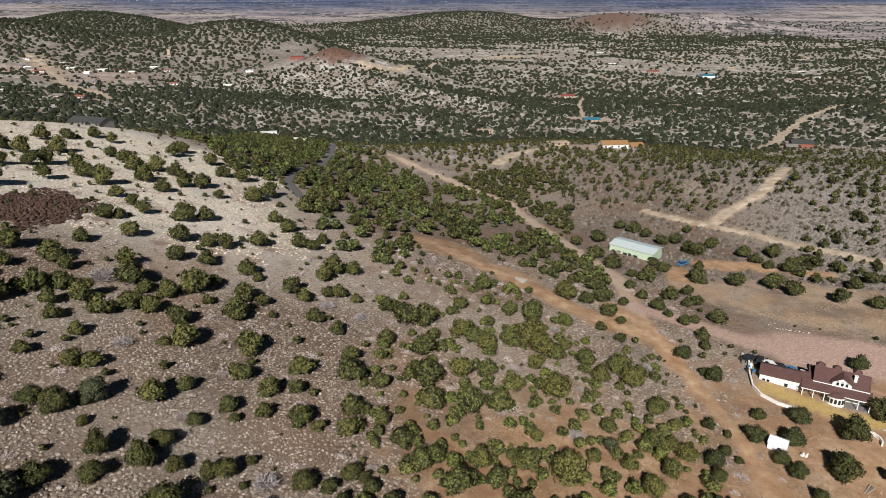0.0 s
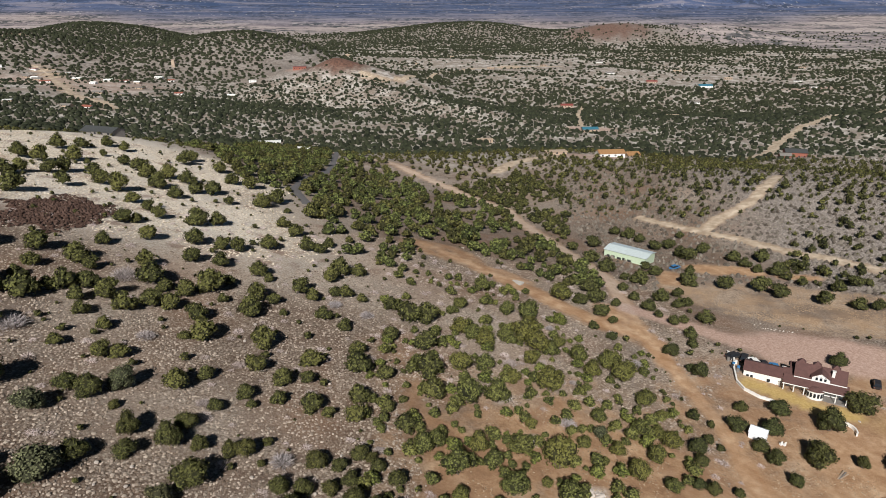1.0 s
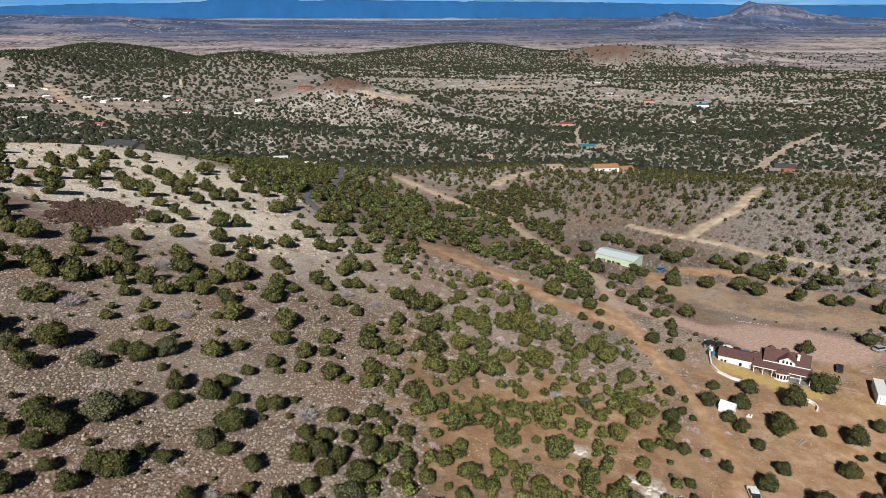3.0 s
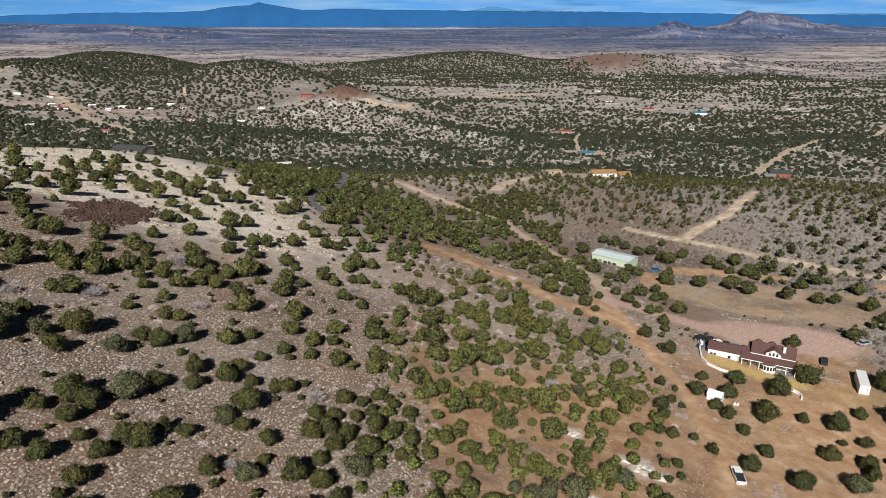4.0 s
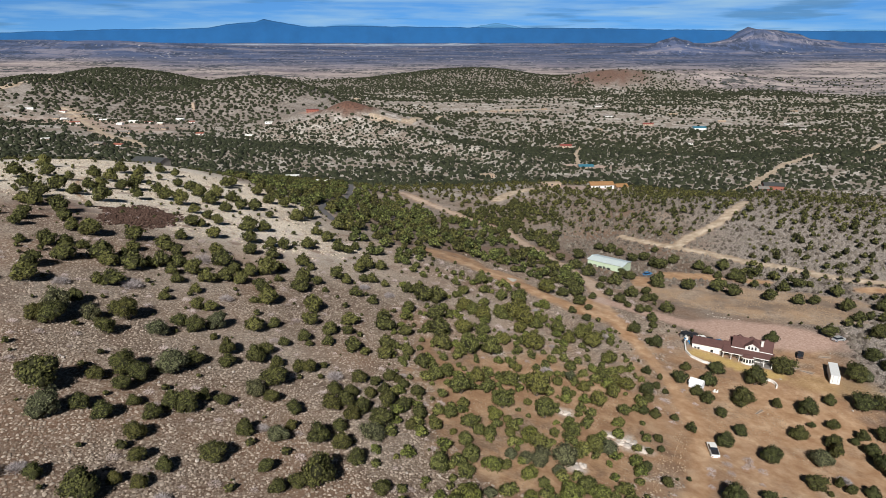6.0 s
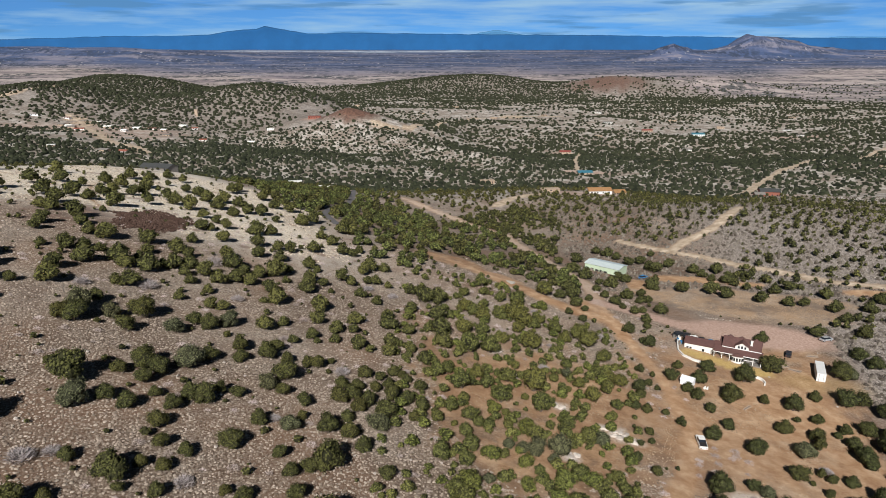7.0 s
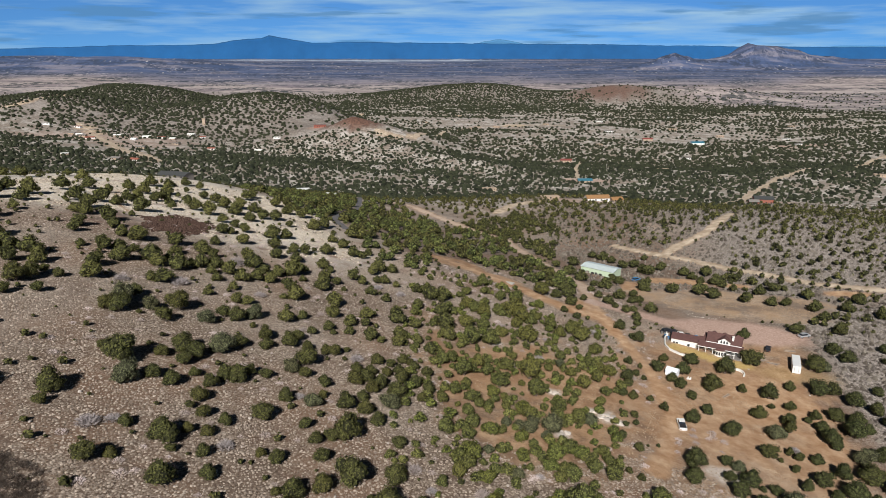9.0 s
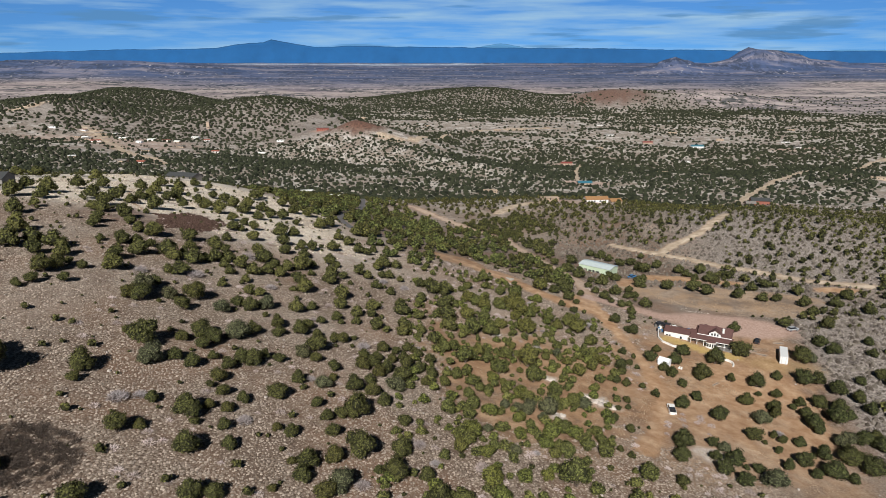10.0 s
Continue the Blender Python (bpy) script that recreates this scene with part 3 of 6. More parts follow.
# ---- trees ----
def lumps(rng, width, tall, count):
    """Lobes of a crown: centre and radius."""
    out = [(0, 0, tall * 0.46, width * 0.33), (0, 0, tall * 0.74, width * 0.20)]
    for i in range(count):
        a, r = 2 * math.pi * (i + rng.random() * 0.7) / count, width * (0.20 + 0.12 * rng.random())
        out.append((r * math.cos(a), r * math.sin(a), tall * (0.26 + 0.40 * rng.random()), width * (0.15 + 0.09 * rng.random())))
    return out


def crown_arrays(seed, width=1.0, tall=0.95, lobes=7, clumps=320, size=0.085, core=1):
    """A crown of unit width: core lobes toned dark as shade, under many small leaf sprays, with outward normals."""
    rng = random.Random(seed)
    verts, tris, ways = [], [], []
    places = lumps(rng, width, tall, lobes)
    middle = Vector((0, 0, tall * 0.35))
    for cx, cy, cz, r in places:
        bm = bmesh.new()
        bmesh.ops.create_icosphere(bm, subdivisions=core, radius=r * 0.88)
        k = len(verts)
        for v in bm.verts:
            j = 0.88 + 0.24 * rng.random()
            verts.append((cx + v.co.x * j, cy + v.co.y * j, max(0.02, cz + v.co.z * j)))
            ways.append(tuple(v.co.normalized()))
        for f in bm.faces:
            tris.append([k + v.index for v in f.verts])
        bm.free()
    cores = len(verts)
    weights = [r * r for *_, r in places]
    for _ in range(clumps):
        cx, cy, cz, r = rng.choices(places, weights)[0]
        u, a = rng.uniform(-0.6, 1), rng.uniform(0, 2 * math.pi)
        s = math.sqrt(1 - u * u)
        d = Vector((s * math.cos(a), s * math.sin(a), u))
        at = Vector((cx, cy, cz)) + d * r * rng.uniform(0.80, 1.22)
        at.z = max(0.03, at.z)
        n = (d + 0.75 * Vector((rng.uniform(-1, 1), rng.uniform(-1, 1), rng.uniform(-1, 1)))).normalized()
        side = n.orthogonal().normalized()
        side.rotate(Matrix.Rotation(rng.uniform(0, 6.283), 3, n))
        up = n.cross(side)
        w, k = size * rng.uniform(0.6, 1.4), len(verts)
        verts += [tuple(at + side * w), tuple(at + (up * 0.8 - side * 0.5) * w), tuple(at - (up * 0.8 + side * 0.5) * w)]
        soft_way = (0.55 * d + 0.45 * (at - middle).normalized() + 0.5 * n).normalized()
        ways += [tuple(soft_way)] * 3
        tris.append([k, k + 1, k + 2])
    # marks the core lobes, which are coloured dark for the shade between sprays
    inner_shade = np.zeros(len(verts), np.float32)
    inner_shade[:cores] = 0.8
    return np.array(verts, np.float32), np.array(tris, np.int32), inner_shade, np.array(ways, np.float32)


def twig_arrays(seed, count=150, size=0.03):
    """A bare rounded shrub of unit width: thin twigs crossing all through it."""
    rng = random.Random(seed)
    verts, tris = [], []
    for _ in range(count):
        u, a, far = rng.uniform(0.0, 1), rng.uniform(0, 6.283), rng.random() ** 0.5
        s = math.sqrt(1 - u * u)
        d = Vector((s * math.cos(a), s * math.sin(a), u * 0.85))
        base = d * 0.38 * far
        grow = (d + Vector((rng.uniform(-1, 1), rng.uniform(-1, 1), rng.uniform(-0.4, 1))) * 0.8).normalized()
        tip = base + grow * rng.uniform(0.10, 0.24)
        tip.z = max(tip.z, 0.02)
        side = grow.orthogonal().normalized()
        side.rotate(Matrix.Rotation(rng.uniform(0, 6.3), 3, grow))
        k = len(verts)
        verts += [tuple(base - side * size), tuple(base + side * size), tuple(tip)]
        tris.append([k, k + 1, k + 2])
    return np.array(verts, np.float32), np.array(tris, np.int32)


def bend_normals(mesh, ways):
    """Shades leaf sprays by the roundness of their crown."""
    mesh.polygons.foreach_set("use_smooth", np.ones(len(mesh.polygons), bool))
    mesh.normals_split_custom_set_from_vertices(ways)


def scatter(name, shapes, x, y, width, tall, mat, label, tone, seed, sink=0.04, smooth=False):
    """Many plants of few shapes as one mesh."""
    rng = np.random.RandomState(seed)
    z = height(x, y)
    turn, pick = rng.rand(len(x)) * 6.283, rng.randint(0, len(shapes), len(x))
    vs, fs, ts, k = [], [], [], 0
    inner_shade, bent = [], []
    for s, (v, f, *deep) in enumerate(shapes):
        i = np.where(pick == s)[0]
        if not len(i):
            continue
        c, sn = np.cos(turn[i])[:, None], np.sin(turn[i])[:, None]
        px = (v[:, 0] * c - v[:, 1] * sn) * width[i, None] + x[i, None]
        py = (v[:, 0] * sn + v[:, 1] * c) * width[i, None] + y[i, None]
        pz = v[:, 2] * tall[i, None] + z[i, None] - sink * tall[i, None]
        vs.append(np.stack([px, py, pz], -1).reshape(-1, 3))
        fs.append((f[None] + (np.arange(len(i)) * len(v))[:, None, None] + k).reshape(-1, 3))
        ts.append(np.repeat(tone[i], len(v)))
        inner_shade.append(np.tile(deep[0] if deep else np.zeros(len(v), np.float32), len(i)))
        if deep:
            w = deep[1]
            bent.append(np.stack([w[:, 0] * c - w[:, 1] * sn, w[:, 0] * sn + w[:, 1] * c, np.broadcast_to(w[:, 2], (len(i), len(w)))], -1).reshape(-1, 3))
        k += len(i) * len(v)
    ob = sheet(name, np.concatenate(vs), np.concatenate(fs), mat, "stuff", label, [("tone", np.concatenate(ts)), ("inner_shade", np.concatenate(inner_shade))], smooth=smooth)
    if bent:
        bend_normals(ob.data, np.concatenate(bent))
    return ob


def spread(rng, count, y0, y1, slack=60, power=1.0):
    """Random places in the wedge of land before the camera."""
    y = y0 + (y1 - y0) * rng.rand(count) ** power
    half = 0.70 * (y + 60) + slack
    return (rng.rand(count) * 2 - 1) * half, y



def blob_arrays(seed, sides=6, rings=1):
    """A rounded crown of unit width for far scrub, uneven round its rim."""
    rng = random.Random(seed)
    verts, tris = [(rng.uniform(-0.08, 0.08), rng.uniform(-0.08, 0.08), rng.uniform(0.85, 1.0))], []
    for ring in range(rings + 1):
        r, h = ((0.38, 0.72), (0.50, 0.30))[ring] if rings > 0 and ring < rings else (0.46, 0.06)
        if rings == 1 and ring == 0:
            r, h = 0.44, 0.58
        for b in range(sides):
            a = 6.283 * (b + 0.5 * ring + rng.uniform(-0.25, 0.25)) / sides
            q = r * rng.uniform(0.78, 1.18)
            verts.append((q * math.cos(a), q * math.sin(a), h * rng.uniform(0.8, 1.2)))
    for b in range(sides):
        c = (b + 1) % sides
        tris.append([0, 1 + b, 1 + c])
        for ring in range(rings):
            p, q = 1 + ring * sides, 1 + (ring + 1) * sides
            tris += [[p + b, q + b, p + c], [q + b, q + c, p + c]]
    return np.array(verts, np.float32), np.array(tris, np.int32)


def inside(x, y, corners):
    hit = np.zeros(x.shape, bool)
    for (ax, ay), (bx, by) in zip(corners, corners[1:] + corners[:1]):
        cross = ((ay > y) != (by > y)) & (x < (bx - ax) * (y - ay) / (by - ay + 1e-9) + ax)
        hit ^= cross
    return hit


UPPER_WOOD = [(-108, 349), (-150, 420), (-150, 560), (-90, 545), (-40, 445), (-8, 384), (-2, 262), (-4, 250), (-12, 212), (-24, 214), (-36, 225), (-44, 262), (-58, 290), (-80, 300)]
LOWER_WOOD = [(-2, 262), (-2, 384), (30, 350), (32, 323), (41, 286), (48, 258), (53, 241), (51, 225), (40, 226), (22, 237), (8, 252)]
BELTS = [
    [(86, 285), (100, 304), (122, 276), (142, 250), (136, 243), (112, 252), (96, 256), (84, 268)],
    [(36, 350), (80, 332), (88, 305), (66, 288), (60, 275), (54, 288), (42, 325), (30, 360), (8, 405), (50, 420), (70, 380)],
    [(60, 262), (70, 262), (78, 252), (74, 225), (64, 222), (62, 240)],
]
THICKETS = [  # where the scrub closes up
    [(-299, 973), (-243, 978), (-196, 998), (-166, 938), (-157, 735), (-190, 677), (-221, 653), (-282, 833)],
    [(-700, 700), (-452, 755), (-391, 764), (-317, 795), (-289, 931), (-205, 665), (-243, 600), (-285, 600), (-356, 600), (-600, 560)],
    [(-128, 632), (-88, 665), (-29, 658), (6, 613), (32, 504), (30, 406), (-4, 438), (-38, 467), (-98, 581)],
    [(284, 1220), (564, 1289), (676, 1173), (707, 1051), (444, 642), (426, 701), (402, 822), (309, 984), (148, 801), (79, 817), (106, 1107)],
    [(-417, 2983), (244, 2646), (546, 2518), (516, 2363), (114, 2217), (-264, 2460)],
]
SET_OUT = [  # where every tree is set singly
    [(61, 177), (80, 185), (163, 188), (104, 93), (46, 77), (36, 81)],
    [(61, 338), (153, 311), (100, 202), (33, 186)],
]
LEFT_HILLS = [(-1150, 1080), (-1150, 1950), (-450, 1950), (-240, 1380), (-260, 1200), (-330, 1130), (-600, 1130)]
VALLEY = [(-540, 560), (-150, 480), (-60, 560), (40, 420), (160, 440), (330, 600), (500, 700), (420, 900), (150, 950), (-100, 1030), (-250, 1010), (-330, 880), (-430, 790), (-540, 760)]
JUNIPERS_RIDGE_A = [
    (-146.1, 178.8, 4.2), (-118.4, 186.2, 6.2), (-113.3, 179.0, 5.2), (-82.3, 186.4, 4.0), (-69.1, 178.0, 4.9), (-61.5, 187.4, 5.2), (-161.7, 191.8, 7.2),
    (-158.5, 209.0, 7.2), (-152.8, 194.3, 5.8), (-144.7, 206.8, 2.7), (-142.3, 209.6, 7.2), (-132.1, 199.8, 6.8), (-130.9, 188.3, 5.4), (-127.5, 189.0, 5.1),
    (-117.0, 200.1, 2.6), (-86.1, 205.7, 5.6), (-83.9, 208.2, 3.6), (-75.6, 196.2, 5.0), (-65.2, 200.3, 5.9), (-58.6, 200.7, 4.7), (-54.9, 188.4, 4.8),
    (-54.8, 202.1, 4.7), (-170.3, 214.0, 7.2), (-159.9, 232.1, 7.2), (-136.0, 216.8, 7.2), (-134.8, 234.7, 6.3), (-130.4, 216.7, 5.8), (-119.6, 214.2, 7.1),
    (-116.4, 233.0, 5.4), (-94.2, 229.5, 5.3), (-87.4, 223.9, 4.3), (-81.3, 217.5, 4.6), (-70.9, 218.2, 7.2),
]
JUNIPERS_RIDGE_B = [
    (-66.8, 223.2, 5.7), (-50.2, 236.0, 5.0), (-203.7, 259.6, 7.2), (-194.9, 260.7, 7.2), (-158.1, 248.7, 7.2), (-148.8, 246.8, 4.7), (-133.7, 240.4, 5.7),
    (-129.4, 248.8, 6.0), (-127.7, 254.5, 6.1), (-117.6, 254.1, 5.8), (-111.1, 246.6, 6.7), (-104.0, 242.2, 7.2), (-97.7, 257.7, 7.0), (-88.4, 247.7, 5.7),
    (-86.1, 260.5, 6.3), (-76.6, 252.1, 1.9), (-72.2, 253.0, 4.3), (-62.4, 257.7, 7.0), (-53.4, 256.2, 2.9), (-188.4, 287.1, 4.8), (-175.1, 275.3, 6.6),
    (-148.4, 264.9, 7.2), (-141.3, 264.5, 7.2), (-135.8, 277.5, 7.2), (-129.8, 274.0, 3.1), (-121.7, 285.8, 5.4), (-114.1, 280.2, 6.7), (-107.2, 271.4, 7.2),
    (-101.7, 276.4, 7.2), (-93.6, 273.6, 7.2), (-81.4, 286.8, 6.9), (-81.2, 263.8, 7.2), (-73.3, 284.5, 7.2),
]
JUNIPERS_RIDGE_C = [
    (-59.7, 267.4, 7.2), (-151.0, 294.2, 7.0), (-146.8, 304.5, 5.7), (-133.8, 294.9, 3.3), (-133.1, 311.4, 5.2), (-107.3, 307.8, 6.5), (-91.6, 305.1, 6.5),
    (-142.6, 316.6, 6.5), (-107.8, 318.5, 6.0),
]
JUNIPERS_SLOPE_FOOT_A = [
    (-87.5, 64.5, 7.5), (-91.0, 70.0, 6.5), (-72.5, 40.5, 4.6), (-60.2, 56.6, 4.2), (-58.1, 38.0, 5.0), (-57.3, 59.2, 2.8), (-47.6, 55.6, 5.1),
    (-42.8, 43.9, 4.4), (-41.4, 59.2, 3.2), (-39.6, 45.5, 3.9), (-31.4, 49.9, 1.8), (-30.0, 58.4, 2.2), (-27.1, 59.1, 4.4), (-27.0, 54.1, 3.8),
    (-22.9, 61.9, 4.0), (-22.4, 50.5, 4.1), (-14.4, 61.4, 2.2), (-11.1, 59.8, 5.1), (-5.4, 61.9, 3.4), (-2.6, 55.6, 4.7), (-74.3, 73.0, 5.2),
    (-74.0, 68.5, 2.7), (-61.5, 86.1, 3.8), (-59.0, 68.3, 3.0), (-57.5, 85.2, 4.2), (-51.7, 66.7, 5.8), (-50.8, 81.9, 3.7), (-49.3, 64.0, 2.2),
    (-48.9, 70.6, 2.6), (-48.1, 76.7, 3.2), (-45.5, 71.0, 2.8), (-44.2, 64.8, 2.9), (-43.8, 75.9, 2.9),
]
JUNIPERS_SLOPE_FOOT_B = [
    (-38.1, 81.1, 4.6), (-35.1, 68.4, 2.3), (-32.1, 67.8, 3.5), (-29.7, 80.9, 3.1), (-26.7, 76.3, 3.2), (-24.4, 70.7, 3.6), (-24.0, 78.8, 3.3),
    (-21.1, 80.3, 6.5), (-18.1, 65.5, 6.1), (-10.9, 81.1, 3.1), (-10.7, 69.3, 4.8), (-105.5, 103.2, 2.6), (-104.3, 107.2, 3.8), (-99.1, 111.9, 3.3),
    (-83.0, 111.3, 4.9), (-80.1, 111.7, 5.4), (-74.9, 92.5, 2.4), (-69.4, 89.0, 6.9), (-63.7, 95.9, 3.7), (-60.7, 99.8, 5.4), (-58.4, 94.5, 3.9),
    (-57.5, 99.0, 4.5), (-55.0, 91.0, 3.0), (-51.1, 110.0, 4.2), (-50.5, 88.2, 3.5), (-49.3, 93.2, 4.1), (-46.5, 93.3, 4.6), (-45.1, 97.4, 2.8),
    (-41.9, 98.0, 3.2), (-35.5, 90.0, 3.6), (-35.1, 109.3, 5.9), (-34.0, 102.6, 3.1), (-29.3, 100.3, 3.5),
]
JUNIPERS_SLOPE_FOOT_C = [
    (-28.7, 95.2, 2.5), (-23.4, 112.0, 3.6), (-23.1, 92.3, 4.7), (-22.8, 105.0, 4.1), (-20.4, 107.3, 4.0), (-20.2, 98.3, 3.3), (-20.1, 112.4, 3.6),
    (-18.9, 92.1, 3.9), (-18.7, 102.8, 3.6), (-17.0, 106.5, 4.0), (-15.9, 88.6, 3.5), (-12.8, 103.1, 5.3), (-12.4, 110.7, 4.1), (-9.0, 111.0, 4.1),
    (-7.0, 104.0, 2.7), (-5.5, 109.5, 3.6), (-124.6, 131.2, 6.8), (-116.1, 128.5, 5.0), (-110.1, 131.5, 5.1), (-106.4, 115.8, 6.2), (-105.1, 125.0, 3.2),
    (-104.9, 119.4, 4.7), (-100.9, 124.1, 2.9), (-94.8, 128.5, 5.9), (-83.2, 136.9, 4.1), (-81.6, 123.8, 4.6), (-76.1, 113.2, 1.6), (-69.8, 112.8, 4.3),
    (-69.6, 121.6, 7.2), (-68.0, 137.0, 3.3), (-60.1, 136.6, 3.9), (-59.5, 124.7, 3.9), (-56.2, 124.6, 4.7),
]
JUNIPERS_SLOPE_FOOT_D = [
    (-51.8, 123.1, 2.0), (-46.9, 117.3, 4.2), (-45.5, 112.7, 4.1), (-45.2, 132.0, 4.9), (-41.9, 136.8, 3.4), (-41.1, 117.2, 5.0), (-40.0, 121.8, 3.8),
    (-37.5, 128.1, 2.9), (-36.6, 117.3, 3.1), (-34.1, 133.4, 3.6), (-32.3, 130.9, 2.2), (-31.9, 117.2, 3.0), (-29.7, 118.0, 4.0), (-28.4, 133.9, 3.1),
    (-27.5, 121.7, 1.9), (-27.1, 116.4, 1.5), (-22.6, 133.6, 4.5), (-19.6, 132.7, 2.5), (-19.2, 119.0, 3.8), (-16.2, 113.3, 3.2), (-15.8, 118.8, 2.8),
    (-14.7, 133.2, 4.2), (-13.5, 115.9, 3.0), (-12.9, 123.1, 3.4), (-11.0, 122.7, 2.3), (-9.7, 120.8, 2.8), (-6.5, 118.1, 3.6), (-5.8, 133.2, 4.8),
    (-131.8, 146.7, 6.6), (-122.4, 137.9, 6.3), (-116.0, 138.0, 7.0), (-110.6, 152.9, 3.3), (-104.2, 154.0, 5.2),
]
JUNIPERS_SLOPE_FOOT_E = [
    (-101.6, 157.6, 4.7), (-98.7, 137.9, 5.6), (-97.3, 157.9, 4.0), (-96.2, 147.2, 6.7), (-89.4, 152.5, 7.2), (-87.2, 159.0, 3.1), (-86.9, 150.0, 5.3),
    (-81.1, 151.7, 6.1), (-80.4, 137.9, 6.3), (-79.6, 156.6, 3.9), (-77.2, 158.6, 6.0), (-73.4, 161.2, 4.8), (-73.0, 154.5, 3.8), (-69.8, 149.8, 3.8),
    (-69.0, 158.6, 5.6), (-64.0, 155.3, 5.5), (-63.7, 146.2, 3.2), (-60.3, 159.4, 4.8), (-57.3, 137.6, 3.9), (-56.8, 160.1, 4.5), (-50.2, 157.6, 4.8),
    (-50.0, 148.7, 2.7), (-46.8, 150.5, 6.2), (-35.7, 152.2, 5.6), (-34.5, 142.3, 4.1), (-29.0, 140.2, 4.4), (-25.4, 148.9, 5.2), (-24.9, 142.5, 3.2),
    (-17.2, 157.4, 4.2), (-16.1, 149.7, 5.9), (-14.9, 139.5, 5.0), (-10.7, 149.3, 4.3), (-9.4, 138.1, 3.2),
]
JUNIPERS_SLOPE_FOOT_F = [
    (-6.8, 142.3, 2.1), (-2.0, 153.9, 6.4), (-1.2, 145.5, 5.2), (-145.2, 166.8, 6.0), (-121.6, 172.6, 5.4), (-119.3, 165.6, 4.0), (-107.0, 171.3, 4.7),
    (-101.2, 170.1, 6.7), (-91.0, 174.3, 5.8), (-87.7, 165.8, 4.6), (-82.0, 173.6, 6.6), (-77.8, 170.5, 4.0), (-64.3, 170.0, 6.8), (-60.7, 167.9, 4.3),
    (-56.3, 167.9, 5.0), (-52.2, 172.8, 7.0), (-49.7, 178.3, 3.2), (-48.5, 168.6, 3.0), (-45.1, 186.8, 5.6), (-42.4, 173.6, 4.9), (-42.2, 185.0, 2.9),
    (-41.3, 165.0, 6.0), (-38.2, 172.9, 3.4), (-35.0, 168.1, 2.0), (-33.9, 181.5, 4.7), (-30.4, 178.6, 3.9), (-26.5, 170.2, 4.4), (-25.7, 183.7, 3.6),
    (-23.2, 184.4, 4.4), (-21.2, 166.3, 3.7), (-19.1, 183.2, 2.9), (-11.8, 182.2, 4.0), (-10.9, 166.2, 4.4),
]
JUNIPERS_SLOPE_FOOT_G = [
    (-7.2, 176.2, 6.4), (-3.1, 178.9, 6.2), (-2.9, 165.6, 6.1), (-0.5, 183.9, 2.9), (-47.8, 208.7, 5.7), (-28.1, 192.4, 5.0), (-26.5, 198.9, 5.9),
    (-22.1, 200.2, 4.7), (-44.5, 227.8, 5.8), (-38.1, 214.0, 5.5), (-34.8, 213.8, 4.6), (-33.3, 221.7, 3.9), (-44.7, 255.6, 7.2),
]
BARE_SHRUBS = [
    (-16.9, 55.8, 3.8), (-64.6, 66.1, 5.0), (-61.7, 68.9, 3.5), (-41.6, 68.6, 4.0), (-7.5, 73.6, 3.7), (-3.9, 67.8, 2.8), (5.7, 68.9, 4.8),
    (-33.4, 92.7, 3.1), (-89.2, 132.0, 5.4), (-40.0, 128.8, 2.9), (-24.4, 117.9, 4.5), (-10.0, 125.7, 2.7), (-76.8, 139.8, 6.4), (-56.4, 146.2, 4.5),
    (-38.1, 143.1, 2.9), (-70.3, 169.3, 6.8), (-25.0, 178.0, 4.3), (-17.2, 175.5, 3.9), (16.4, 165.8, 4.1), (30.6, 162.7, 2.7), (49.3, 176.8, 4.3),
    (29.2, 188.5, 3.0), (88.7, 113.8, 4.2), (26.2, 145.3, 4.5), (17.9, 80.2, 2.3),
]
GREY_JUNIPERS = [
    (-20.5, 53.7, 5.3), (-65.1, 82.1, 5.6), (-53.9, 105.2, 6.9), (-37.6, 104.3, 4.5), (-29.9, 90.5, 4.5), (-13.8, 97.5, 5.5), (-81.6, 116.5, 6.7),
    (-74.9, 117.6, 4.3), (-61.5, 118.2, 5.0), (-52.9, 128.6, 4.8), (87.0, 120.1, 5.8), (68.1, 100.2, 3.8), (74.3, 85.7, 7.2), (122.7, 161.7, 4.8),
    (105.6, 111.4, 6.3), (32.6, 142.9, 3.8), (12.7, 100.9, 3.1), (15.6, 100.6, 3.6), (18.5, 100.5, 4.4), (23.7, 102.3, 5.7), (21.9, 98.2, 3.1),
    (34.6, 109.9, 4.4), (7.8, 86.7, 2.8), (13.0, 78.4, 3.6),
]
JUNIPERS_WASH_A = [
    (1.5, 56.2, 4.3), (24.7, 69.9, 6.7), (39.9, 79.9, 2.0), (42.2, 77.7, 4.5), (4.9, 159.2, 5.9), (6.1, 147.0, 6.2), (10.5, 161.9, 5.0),
    (12.1, 149.4, 6.9), (16.6, 158.5, 3.9), (24.4, 158.2, 6.6), (3.0, 186.3, 2.6), (5.4, 176.6, 5.0), (8.4, 174.8, 5.3), (11.1, 172.6, 5.6),
    (12.3, 184.6, 3.3), (16.6, 177.8, 4.7), (21.6, 168.4, 4.1), (22.0, 180.3, 7.2), (24.0, 175.0, 7.2), (27.4, 175.1, 5.4), (30.3, 179.4, 3.6),
    (34.0, 173.4, 5.3), (36.5, 168.8, 5.2), (41.4, 172.1, 6.1), (43.9, 168.5, 7.0), (5.8, 191.5, 4.2), (12.4, 206.6, 5.4), (18.4, 193.3, 4.6),
    (24.1, 192.3, 7.2), (36.3, 211.7, 7.2), (-2.5, 128.4, 4.3), (3.3, 124.0, 5.4), (7.5, 131.9, 4.4),
]
